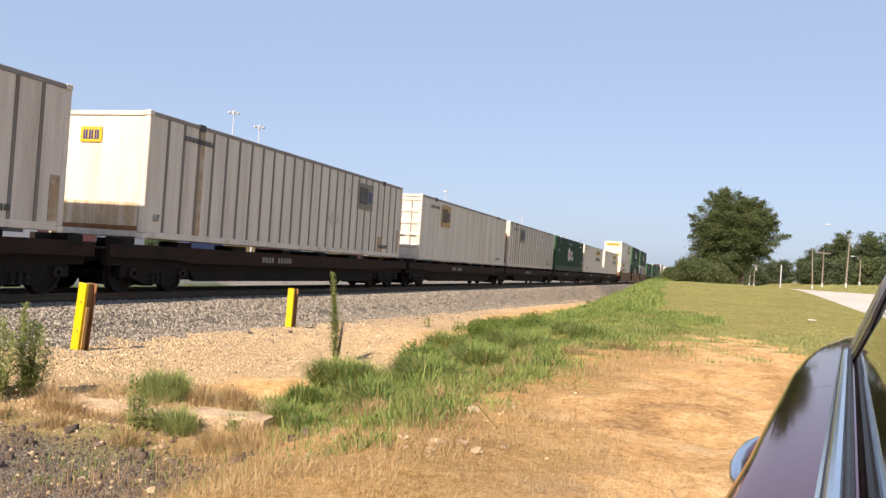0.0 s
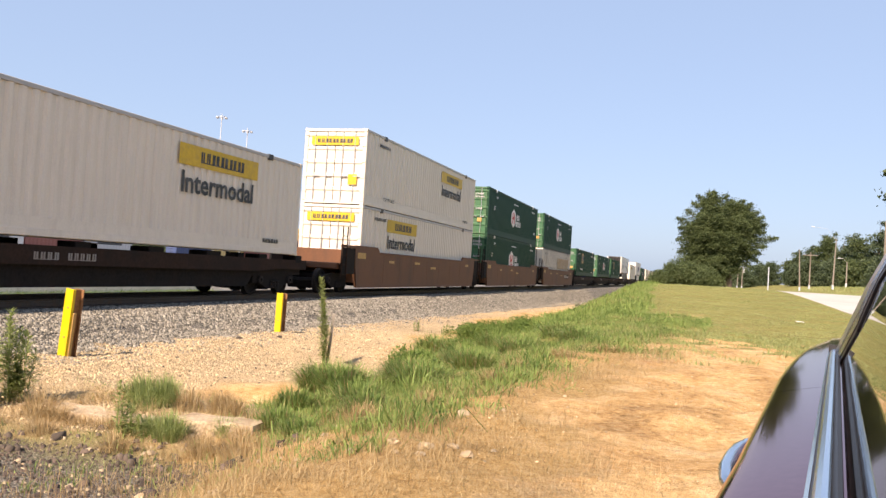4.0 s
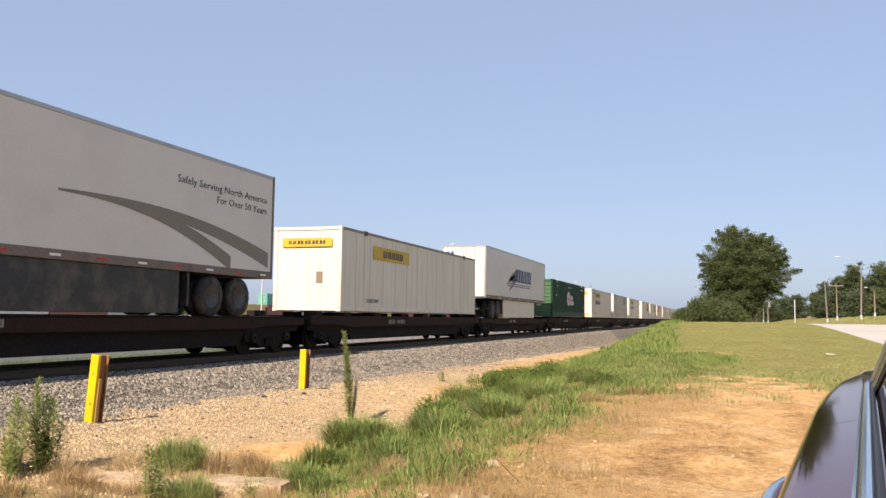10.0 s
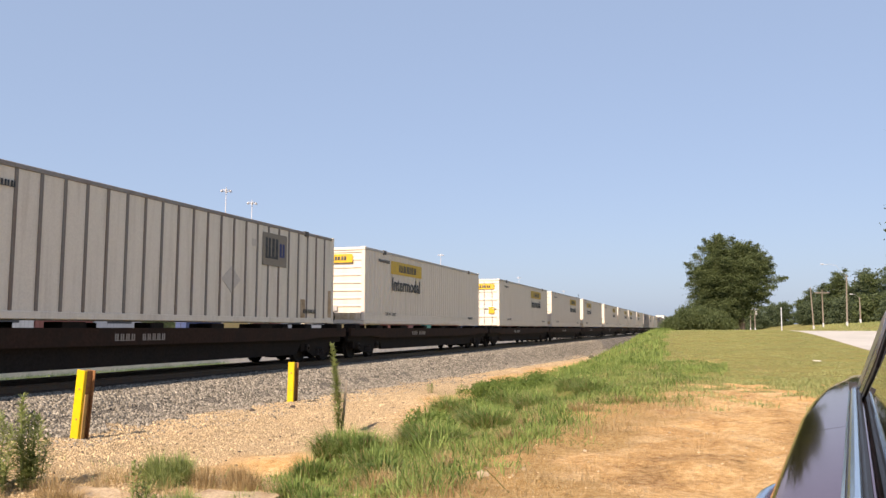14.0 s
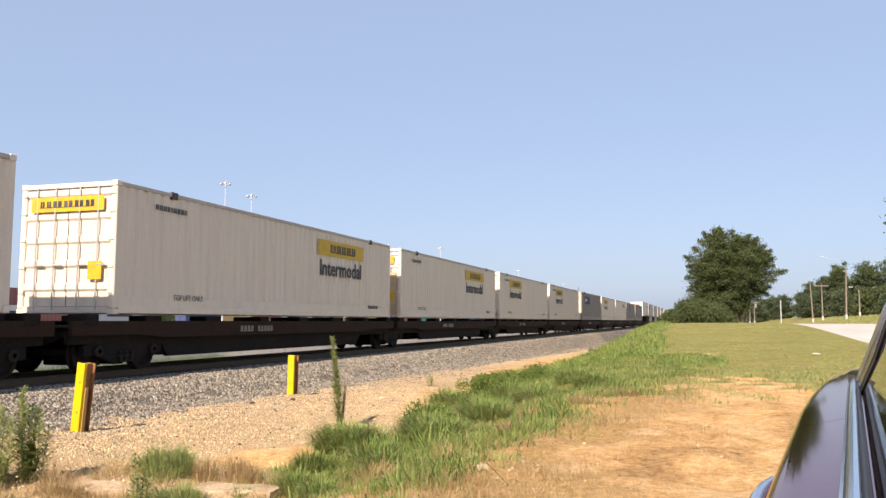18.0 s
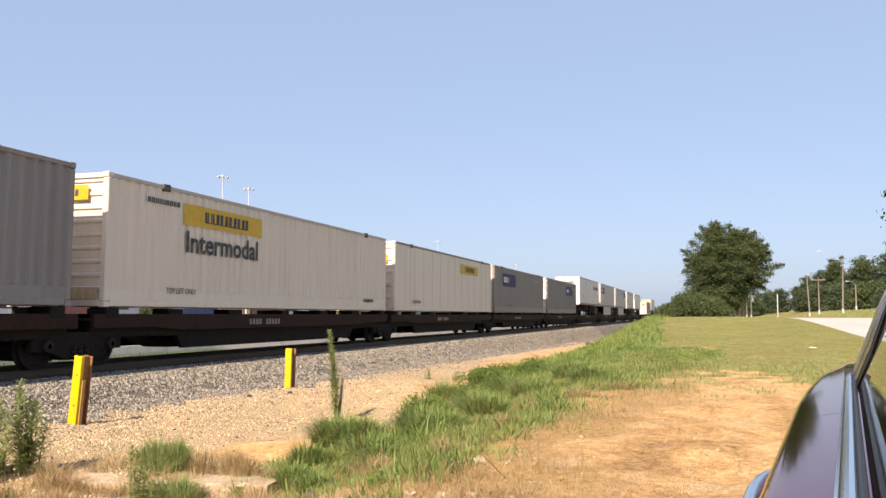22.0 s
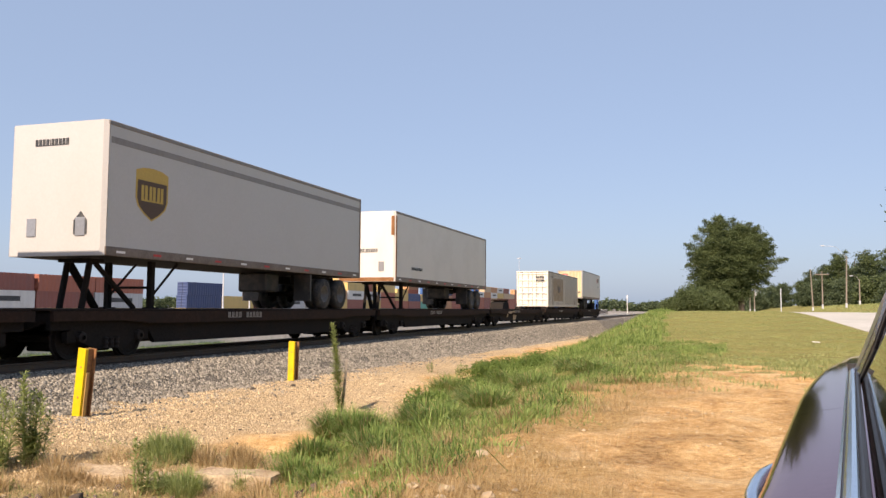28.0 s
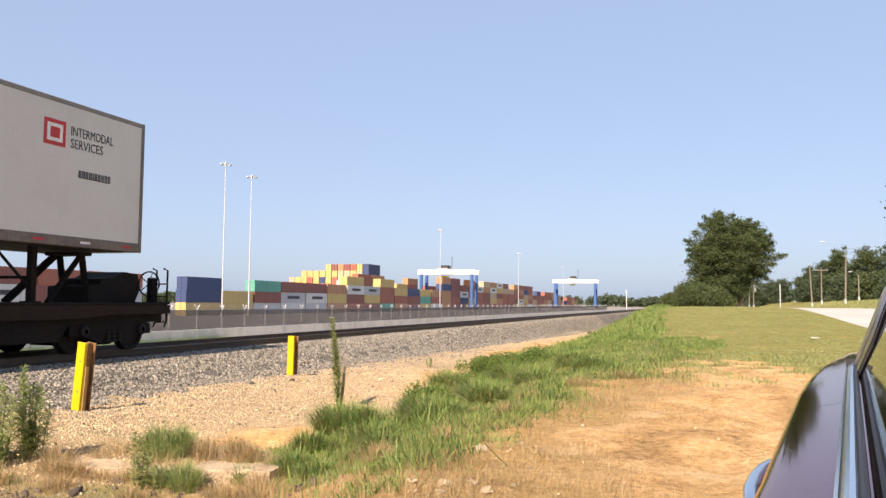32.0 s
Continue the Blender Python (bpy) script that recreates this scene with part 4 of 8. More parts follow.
def tuft(x, y, w, h, seed, count, material=None, label="arching clump of long green grass on the bank", width=0.009):
    """A fountain of long blades that rise from one foot and bend over all round."""
    rng = np.random.default_rng(seed)
    ob = thing("grass_clump", label, "grass clump", "grass clumps", m=pose(x, y, gz(x, y) - 0.02))
    ang, r0 = rng.random(count) * 6.283, rng.random(count) ** 0.5
    fx, fy = np.cos(ang) * r0 * w * 0.28, np.sin(ang) * r0 * w * 0.28
    out = ang + rng.normal(0, 0.5, count)
    reach = w * 0.46 * (0.1 + 0.9 * rng.random(count)) * (0.35 + 0.65 * r0)
    hh = h * (0.35 + 0.75 * rng.random(count)) * (1.05 - 0.3 * r0 ** 2)
    sx, sy = -np.sin(out) * width * 0.5, np.cos(out) * width * 0.5
    tip = 0.7 + 0.55 * rng.random(count)
    v = []
    for q, z, k in ((0.0, 0.0, 0.8), (0.22, 0.5, 1.0), (0.55, 0.86, 0.75), (1.0, tip, 0.08)):
        cx, cy, cz = fx + np.cos(out) * reach * q, fy + np.sin(out) * reach * q, hh * z
        v += [np.stack([cx - sx * k, cy - sy * k, cz], -1), np.stack([cx + sx * k, cy + sy * k, cz], -1)]
    v = np.stack(v, 1)
    f = np.array([(0, 1, 3, 2), (2, 3, 5, 4), (4, 5, 7, 6)])[None] + 8 * np.arange(count)[:, None, None]
    part("foliage", raw_mesh("foliage", v.reshape(-1, 3), f.reshape(-1, 4), material or M_GRASS), None, ob)
    if material is None:
        dry = rng.random(count) < 0.16
        dv = v[dry] * np.array([1.06, 1.06, 0.94])
        df = np.array([(0, 1, 3, 2), (2, 3, 5, 4), (4, 5, 7, 6)])[None] + 8 * np.arange(len(dv))[:, None, None]
        part("dry_growth", raw_mesh("dry_growth", dv.reshape(-1, 3), df.reshape(-1, 4), M_STRAW), None, ob, "dry tan blades among the green")
    return ob


for i, (x, y, w, h, c) in enumerate(((-3.85, 11.1, 0.8, 0.52, 5200), (-5.6, 21.0, 1.2, 0.5, 3500), (-6.0, 25.5, 1.5, 0.5, 2500), (-5.1, 18.3, 1.0, 0.36, 2200), (-4.7, 24, 1.4, 0.55, 1500),
                                     (-5.1, 20.3, 1.5, 0.5, 5200), (-4.2, 21.8, 1.2, 0.42, 3500))):
    bush(x, y, w, h, 90 + i, c)
for i, (x, y, w, h, c) in enumerate(((-4.45, 9.6, 1.0, 0.40, 1500), (-4.05, 9.35, 0.9, 0.36, 1300), (-3.75, 10.9, 1.0, 0.40, 1500), (-3.4, 9.9, 0.9, 0.34, 1200), (-3.0, 9.3, 0.9, 0.3, 1000), (-3.5, 8.5, 0.8, 0.30, 900), (-3.1, 7.8, 0.7, 0.26, 800),
                                     (-2.8, 10.8, 0.9, 0.3, 900), (-3.3, 12.2, 1.0, 0.34, 1000), (-4.2, 12.6, 1.0, 0.4, 1100), (-2.7, 13.2, 1.0, 0.3, 900), (-3.9, 14.2, 1.1, 0.42, 1000), (-4.9, 15.6, 1.2, 0.45, 1100),
                                     (-3.0, 15.4, 1.1, 0.34, 900), (-2.0, 15.6, 1.2, 0.3, 1000), (-2.6, 17.2, 1.2, 0.34, 900), (-4.0, 17.2, 1.2, 0.4, 900), (-4.2, 8.3, 0.6, 0.28, 700), (-3.9, 7.4, 0.6, 0.24, 600), (-3.4, 6.9, 0.55, 0.22, 500))):
    tuft(x, y, w, h, 140 + i, c)
for i, (x, y, w, h, c) in enumerate(((-5.95, 7.95, 0.55, 0.34, 700), (-5.65, 7.95, 0.5, 0.36, 700), (-5.75, 7.75, 0.6, 0.26, 600), (-4.72, 6.72, 0.5, 0.28, 600), (-4.98, 6.75, 0.4, 0.2, 400), (-4.3, 7.05, 0.35, 0.2, 300))):
    tuft(x, y, w, h, 170 + i, c, M_WEED, "loose clump of thin pale-green weeds by a broken slab", 0.007)
for i, (x, y, w, h, c) in enumerate(((-5.3, 7.9, 0.5, 0.3, 350), (-5.0, 8.05, 0.45, 0.3, 350), (-4.75, 7.9, 0.5, 0.28, 350), (-6.6, 7.1, 0.6, 0.26, 350), (-6.2, 6.9, 0.5, 0.2, 300), (-2.7, 6.6, 0.5, 0.22, 260), (-2.3, 7.3, 0.5, 0.2, 260), (-2.0, 8.6, 0.5, 0.18, 240),
                                     (-2.1, 10.2, 0.6, 0.2, 260), (-1.7, 11.6, 0.6, 0.18, 240), (-1.2, 13.0, 0.6, 0.16, 220), (-3.6, 6.2, 0.6, 0.24, 300), (-4.1, 6.4, 0.5, 0.24, 300), (-6.35, 6.8, 0.5, 0.16, 220), (-5.85, 6.85, 0.45, 0.14, 200), (-5.45, 6.75, 0.45, 0.16, 200), (-4.0, 6.9, 0.45, 0.18, 220), (-5.9, 6.4, 0.5, 0.18, 220), (-4.9, 6.2, 0.5, 0.2, 240), (-6.6, 6.3, 0.5, 0.2, 240))):
    tuft(x, y, w, h, 190 + i, c, M_STRAW, "clump of dry tan grass stalks", 0.005)
# ---- the train ----
CW, CH, CL = 2.59, 2.90, 16.0      # width, height and length of the long containers
DECK = 1.15                        # where a single container's base stands
HALF = CW / 2


def run(t):
    """Metres that the train has gone, towards -y, after t seconds: it slows from 24 to 21 m/s."""
    k = t / 32.0
    return 771.688 * k - 20.246 * k ** 2 - 80.966 * k ** 3 + 45.251 * k ** 4


TRAIN = []                         # things of the train, each with its place along the train


def coupled(ob, u, z=0.0):
    ob.matrix_basis = pose(TX, u, z)
    TRAIN.append((ob, u, z))
    return ob


def corrugated(x, y0, y1, z0, z1, pitch, depth, out):
    """A folded sheet wall in the plane x, ribs upright; out: +1 or -1, the side it faces."""
    n = max(1, round((y1 - y0) / pitch))
    p = (y1 - y0) / n
    prof = []
    for i in range(n):
        a = y0 + i * p
        prof += [(a, 0), (a + 0.34 * p, 0), (a + 0.5 * p, -depth), (a + 0.84 * p, -depth)]
    prof.append((y1, 0))
    m = Mesh()
    vs = [(x + out * d, y, z) for y, d in prof for z in (z0, z1)]
    m.add(vs, [(2 * i, 2 * i + 2, 2 * i + 3, 2 * i + 1) for i in range(len(prof) - 1)])
    return m


def ribbed_end(y, x0, x1, z0, z1, rows, out):
    """An end wall with level ribs."""
    p = (z1 - z0) / rows
    prof = []
    for i in range(rows):
        a = z0 + i * p
        prof += [(a, 0), (a + 0.62 * p, 0), (a + 0.72 * p, 0.035), (a + 0.9 * p, 0.035)]
    prof.append((z1, 0))
    m = Mesh()
    vs = [(x, y + out * d, z) for z, d in prof for x in (x0, x1)]
    m.add(vs, [(2 * i, 2 * i + 2, 2 * i + 3, 2 * i + 1) for i in range(len(prof) - 1)])
    return m


def frame_parts(ob, paint, rail, length):
    """Rails, corner posts, castings, roof and floor of a container."""
    h = HALF
    for sx in (-1, 1):
        x0, x1 = (h - 0.07, h) if sx > 0 else (-h, -h + 0.07)
        part("top_rail", Mesh().box(x0, x1, 0.16, length - 0.16, CH - 0.11, CH - 0.012, 0.012), rail if rail is not M_WHITE else M_LGREY, ob)
        part("bottom_rail", Mesh().box(x0, x1, 0.16, length - 0.16, 0.02, 0.17, 0.012), paint, ob)
        for y0, y1 in ((0, 0.15), (length - 0.15, length)):
            a, b = (h - 0.15, h) if sx > 0 else (-h, -h + 0.15)
            part("corner_post", Mesh().box(a, b, y0, y1, 0.125, CH - 0.125, 0.02), paint, ob)
            for z0, z1 in ((0, 0.12), (CH - 0.12, CH)):
                part("corner_casting", Mesh().box(a - 0.004, b + 0.004, y0 - 0.004, y1 + 0.004, z0, z1, 0.01), paint, ob)
    part("roof", Mesh().box(-h + 0.03, h - 0.03, 0.1, length - 0.1, CH - 0.06, CH - 0.03), paint, ob)
    part("floor", Mesh().box(-h + 0.07, h - 0.07, 0.1, length - 0.1, 0.06, 0.14), M_STEEL, ob)
    for y in (0.0, length - 0.1):
        for a, b in ((0.02, 0.16), (CH - 0.13, CH - 0.02)):
            part("end_beam", Mesh().box(-h + 0.15, h - 0.15, y, y + 0.1, a, b, 0.01), paint, ob)
    for y in (2.0, length - 2.0):     # lifting pads 40 ft apart
        for sx in (-1, 1):
            part("lifting_pad", Mesh().box(sx * h - 0.09, sx * h + 0.012 * sx + 0.09 * (sx < 0), y - 0.12, y + 0.12, CH - 0.16, CH + 0.012, 0.01) if sx > 0
                 else Mesh().box(-h - 0.012, -h + 0.09, y - 0.12, y + 0.12, CH - 0.16, CH + 0.012, 0.01), M_BLACK if paint is not M_GREEN else M_PALE, ob)


def doors(ob, paint, y, length, bars=M_GALV, lower=None):
    """Two door leaves with locking bars and hinges, on the end at y = 0."""
    for s in (-1, 1):
        a, b = (0.012, HALF - 0.15) if s > 0 else (-HALF + 0.15, -0.012)
        leaf = part("door", ribbed_end(y + 0.05, a, b, 0.17, CH - 0.14, 5, -1), paint, ob)
        for f in (0.28, 0.72):
            x = a + (b - a) * f
            part("locking_bar", Mesh().tube([(x, y - 0.012, 0.1), (x, y - 0.012, CH - 0.1)], 0.019, 6), bars, leaf)
            part("door_handle", Mesh().box(x - 0.02, x + 0.24, y - 0.035, y - 0.015, 1.05, 1.09, 0.005), bars, leaf)
        for z in (0.45, 1.0, 1.6, 2.2, 2.6):
            hx = HALF - 0.17 if s > 0 else -HALF + 0.03
            part("hinge", Mesh().box(hx, hx + 0.14, y - 0.02, y + 0.03, z, z + 0.07, 0.008), paint, leaf)


def blocks(ob, name, cols, y0, y1, z0, z1, gaps, material, x=None, label="", end=False, at=-0.006, slant=0.0):
    """A word as one plain mark: upright bars, two for each character, on a thin base line; on the near side or the end wall."""
    k = (y1 - y0) / (sum(cols) + gaps * (len(cols) - 1))
    h = z1 - z0
    xx = HALF if x is None else x
    edges, p = [], y0
    for c in cols:
        edges += [p, p + 0.42 * c * k, p + 0.56 * c * k, p + 0.98 * c * k]
        p += (c + gaps) * k
    vs = []
    for a in edges:
        for d in (0.0, 0.1 * h, h):
            q, z = a + d * slant, z0 + d
            vs.append((q, at - 0.004, z) if end else (xx + 0.006, q, z))
    m = Mesh()
    fs = [(3 * i, 3 * i + 3, 3 * i + 4, 3 * i + 1) for i in range(len(edges) - 1)]
    fs += [(3 * i + 1, 3 * i + 4, 3 * i + 5, 3 * i + 2) for i in range(0, len(edges), 2)]
    m.add(vs, fs)
    return part(name, m, material, ob, label)


def panel(ob, name, y0, y1, z0, z1, material, label="", x=None, end=False, at=-0.003):
    """A flat decal on the near side, or on the end wall."""
    xx = HALF if x is None else x
    m = Mesh().box(y0, y1, at - 0.003, at, z0, z1) if end else Mesh().box(xx, xx + 0.004, y0, y1, z0, z1)
    return part(name, m, material, ob, label)


def word(ob, text, y, z, size, material, x=None, label="", width=None, bold=0.0):
    """Lettering that can be read; width stretches it to that length."""
    xx = (HALF if x is None else x) + 0.008
    me = word_mesh(text, size, material, bold)
    k = width / max(v.co.x for v in me.vertices) if width else 1.0
    return part("lettering", me, material, ob, label, Matrix.Translation((xx, y, z)) @ pose(0, 0, 0, 90, 0, 90) @ Matrix.Diagonal((k, 1, 1, 1)))


SHELLS = {}


def shell(style, paint, rail, front, length=CL):
    """Builds each sort of container once; later ones are copies."""
    key = (style, paint.name, front)
    if key not in SHELLS:
        ob = thing("shipping_container", "long container", "container")
        frame_parts(ob, paint, rail, length)
        z0, z1 = 0.17, CH - 0.11
        if style == "corrugated":
            for s in (-1, 1):
                part("side_wall", corrugated(s * (HALF - 0.012), 0.15, length - 0.15, 0.38, z1, 0.31, 0.022 if paint is M_GREEN else 0.042, s), paint, ob)
                x0, x1 = (HALF - 0.05, HALF - 0.014) if s > 0 else (-HALF + 0.014, -HALF + 0.05)
                part("lower_panel", Mesh().box(x0, x1, 0.15, length - 0.15, z0, 0.395), paint, ob)
        else:
            for s in (-1, 1):
                x0, x1 = (HALF - 0.05, HALF - 0.022) if s > 0 else (-HALF + 0.022, -HALF + 0.05)
                part("side_wall", Mesh().box(x0, x1, 0.15, length - 0.15, z0, z1), paint, ob)
            if style == "posted":
                n = 26
                post = Mesh().box(HALF - 0.024, HALF - 0.004, -0.045, 0.045, z0, z1, 0.008).data("wall_post", M_RIB)
                for i in range(1, n):
                    for s in (0, 180):
                        part("wall_post", post, M_RIB, ob, m=pose(0, 0.1 + (length - 0.2) * i / n, 0, 0, 0, s))
            else:
                seam = Mesh().box(HALF - 0.024, HALF - 0.017, -0.012, 0.012, z0, z1).data("panel_seam", M_LGREY)
                for i in range(1, 13):
                    part("panel_seam", seam, M_LGREY, ob, m=pose(0, length * i / 13, 0))
                for y in (2.0, length - 2.0):
                    part("lifting_post", Mesh().box(HALF - 0.03, HALF + 0.002, y - 0.11, y + 0.11, z0, z1, 0.01), paint, ob)
        if front == "doors":
            doors(ob, paint, 0.0, length)
        elif front == "ribs":
            part("end_wall", ribbed_end(0.06, -HALF + 0.15, HALF - 0.15, 0.16, CH - 0.13, 9, -1), paint, ob)
        elif front == "uprights":
            part("end_wall", Mesh().box(-HALF + 0.15, HALF - 0.15, 0.05, 0.08, 0.16, CH - 0.13), paint, ob)
            for i in range(1, 6):
                x = -HALF + 0.15 + (CW - 0.3) * i / 6
                part("end_post", Mesh().box(x - 0.05, x + 0.05, 0.012, 0.05, 0.16, CH - 0.13, 0.01), M_RIB if style == "posted" else paint, ob)
        else:
            part("end_wall", Mesh().box(-HALF + 0.15, HALF - 0.15, 0.03, 0.07, 0.16, CH - 0.13, 0.01), paint, ob)
        part("end_wall", Mesh().box(-HALF + 0.15, HALF - 0.15, length - 0.07, length - 0.03, 0.16, CH - 0.13, 0.01), paint, ob)
        SHELLS[key] = [ob, False]
        ob.matrix_basis = pose(TX, 0, 0)
    proto = SHELLS[key]
    if not proto[1]:
        proto[1] = True
        return proto[0]
    return None


PRISTINE = {}


def container(u, style, paint, rail, front, label, z=DECK):
    """A container at u along the train. The first of a sort is kept bare, out of its own copies."""
    key = (style, paint.name, front)
    if key not in PRISTINE:
        shell(style, paint, rail, front)
        PRISTINE[key] = SHELLS[key][0]
        ob = PRISTINE[key]
    else:
        bare = PRISTINE[key]
        ob = copy_thing(bare, pose(0, 0, 0))
        for c in list(ob.children_recursive):
            if c.get("decal"):
                bpy.data.objects.remove(c)
    tagged(ob, label, "container", "containers of the train")
    return coupled(ob, u, z)


def decal(*obs):
    for o in obs:
        o["decal"] = 1


def yellow_panel(ob, y, w=3.7, z=2.04, text=True, h=0.52):
    decal(panel(ob, "logo_panel", y, y + w, z, z + h, M_YELLOW, "yellow name panel"),
          blocks(ob, "logo_bar", (0.5, 0.5, 1, 1, 1, 1), y + 0.9, y + w - 0.75, z + 0.12, z + h - 0.12, 0.28, M_INK, x=HALF + 0.004, label="dark name bars"))
    if text:
        decal(word(ob, "Intermodal", y + 0.1, z - 0.66, 0.74, M_INK, label="dark lettering", width=3.4, bold=0.016))


def small_marks(ob, ink, near=True):
    """Plain bars where small marks stand."""
    decal(blocks(ob, "mark_bar", (1, 1, 1, 1, 0.6, 1, 1, 1, 1), 1.3, 2.5, 2.42, 2.54, 0.3, ink),
          blocks(ob, "mark_bar", (1, 1, 1, 1, 0.6, 1), CL - 2.2, CL - 1.3, 0.32, 0.44, 0.3, ink))


def lift_text(ob, ink, y=2.05):
    decal(word(ob, "TOP LIFT ONLY", y, 0.34, 0.2, ink, width=1.2))


def end_panel(ob, x0=-0.95, x1=0.95, z0=2.3, z1=2.66, material=None, ink=None):
    decal(panel(ob, "end_panel", x0, x1, z0, z1, material or M_YELLOW, "name panel on the end", end=True, at=-0.022),
          blocks(ob, "end_bar", (0.5, 0.5, 1, 1, 1, 1), x0 + 0.25, x1 - 0.25, z0 + 0.09, z1 - 0.09, 0.28, ink or M_INK, end=True, at=-0.026))


def square_logo(ob, y, s=1.0, z=1.85, back=None, h=0.95):
    decal(panel(ob, "logo_panel", y, y + s, z, z + h, back or M_OCHRE, "ochre square emblem"),
          blocks(ob, "logo_bar", (1, 1.2), y + 0.1 * s, y + 0.62 * s, z + 0.22 * h, z + 0.85 * h, 0.25, M_INK, x=HALF + 0.004),
          blocks(ob, "logo_bar", (0.8,), y + 0.68 * s, y + 0.9 * s, z + 0.3 * h, z + 0.72 * h, 0.2, M_NAVY, x=HALF + 0.004))


def hex_logo(ob, y):
    m = Mesh().prism([(y, 1.18), (y + 0.7, 0.87), (y + 1.4, 1.18), (y + 1.4, 1.83), (y + 0.7, 2.14), (y, 1.83)], 0, HALF, HALF + 0.005)
    decal(part("emblem", m, M_PALE, ob, "white hexagon emblem"))
    r = Mesh().prism([(y + 0.32, 1.16), (y + 0.55, 1.1), (y + 0.55, 1.42), (y + 0.85, 1.42), (y + 0.85, 1.1), (y + 1.08, 1.16), (y + 1.08, 1.85), (y + 0.85, 1.91), (y + 0.85, 1.6), (y + 0.55, 1.6), (y + 0.55, 1.91), (y + 0.32, 1.85)], 0, HALF + 0.005, HALF + 0.009)
    decal(part("emblem_bar", r, M_RED, ob, "red emblem"),
          blocks(ob, "logo_bar", (1, 1, 1), y + 1.7, y + 2.6, 1.45, 1.82, 0.25, M_PALE),
          blocks(ob, "logo_bar", (1, 0.7, 1, 1, 1), y + 1.55, y + 3.1, 1.0, 1.36, 0.25, M_PALE),
          word(ob, "53'", 1.35, 1.62, 0.34, M_PALE), word(ob, "WP", 2.0, 2.35, 0.2, M_PALE),
          blocks(ob, "mark_bar", (1, 1, 1, 1, 0.6, 1, 1, 1, 1, 1), y + 0.6, y + 2.1, 2.42, 2.5, 0.3, M_PALE),
          blocks(ob, "mark_bar", (1, 1, 1, 1, 1, 1), CL - 2.4, CL - 1.2, 2.4, 2.5, 0.3, M_PALE),
          blocks(ob, "mark_bar", (1, 1, 0.6, 1), CL - 1.3, CL - 0.8, 0.8, 0.95, 0.3, M_PALE))


def end_marks(ob, ink=None):
    ink = ink or M_LGREY
    decal(blocks(ob, "end_bar", (1, 1, 1, 1), 0.45, 0.95, 2.40, 2.5, 0.45, ink, end=True, at=-0.03),
          blocks(ob, "end_bar", (1, 1, 1, 1, 1, 1), 0.45, 1.0, 2.22, 2.32, 0.45, ink, end=True, at=-0.03),
          panel(ob, "end_notice", 0.62, 0.9, 0.75, 0.98, M_OCHRE, end=True, at=-0.03),
          panel(ob, "end_notice", -0.9, -0.68, 1.0, 1.2, M_LGREY, end=True, at=-0.03),
          blocks(ob, "end_bar", (1, 1, 1, 1, 1), -0.95, -0.45, 2.0, 2.09, 0.45, ink, end=True, at=-0.03),
          blocks(ob, "end_bar", (1, 1, 1), 0.5, 0.9, 1.5, 1.6, 0.45, ink, end=True, at=-0.03))


JB = "white corrugated steel container with a yellow panel"


def jb(u, front, where, z=DECK, label=None):
    ob = container(u, "corrugated", M_WHITE, M_WHITE, front, label or (JB + (" and ribbed end" if front == "ribs" else " and hinged doors")), z)
    yellow_panel(ob, 2.65 if where == "near" else 9.6)
    if front == "doors":
        end_panel(ob, -0.98, 0.98, 2.25, 2.58)
        decal(panel(ob, "end_notice", 0.62, 0.98, 0.75, 1.15, M_YELLOW, end=True, at=-0.03))
    else:
        end_panel(ob, -1.02, 0.8, 2.3, 2.62)
        decal(panel(ob, "end_notice", -0.22, -0.10, 0.55, 0.68, M_YELLOW, end=True, at=-0.012), panel(ob, "end_notice", 0.0, 0.2, 0.5, 0.7, M_LGREY, end=True, at=-0.012), panel(ob, "end_stain", -1.12, 1.12, 0.17, 0.42, M_GRIMY, end=True, at=-0.006))
    small_marks(ob, M_INK)
    lift_text(ob, M_INK)
    return ob


def repaint_end(ob, paint):
    """Gives a container's ends another paint; on green ones its lighter tone is painted-in sunlight."""
    for c in ob.children_recursive:
        if c.data and c.data.name.split(".")[0] in ("door", "hinge", "end_wall", "end_beam", "end_post"):
            c.data.materials[0] = paint


def hub(u, z=DECK, front="doors"):
    ob = container(u, "corrugated", M_GREEN, M_GREEN, front, "dark green corrugated steel container with a white hexagon emblem", z)
    repaint_end(ob, M_SUNGREEN)
    hex_logo(ob, 6.5)
    if front == "ribs":
        hexa = [(-0.86, 2.28), (-0.70, 2.20), (-0.54, 2.28), (-0.54, 2.46), (-0.70, 2.54), (-0.86, 2.46)]
        decal(part("end_emblem", Mesh().prism(hexa, 1, 0.012, 0.018), M_PALE, ob, "small white hexagon"), part("end_emblem_core", Mesh().prism([(-0.70 + (a + 0.70) * 0.5, 2.37 + (b - 2.37) * 0.5) for a, b in hexa], 1, 0.008, 0.012), M_RED, ob),
              blocks(ob, "end_bar", (1, 1, 1, 1, 1), -0.45, -0.1, 2.36, 2.44, 0.4, M_PALE, end=True, at=0.012), blocks(ob, "end_bar", (1, 1, 1, 1, 1, 1, 1, 1), -0.45, 0.35, 1.86, 1.92, 0.4, M_PALE, end=True, at=0.012),
              blocks(ob, "end_bar", (1, 1), -0.2, 0.1, 1.52, 1.66, 0.3, M_PALE, end=True, at=0.012), panel(ob, "end_notice", 0.05, 0.4, 0.82, 1.0, M_LGREY, end=True, at=0.012))
    else:
        end_marks(ob)
    return ob


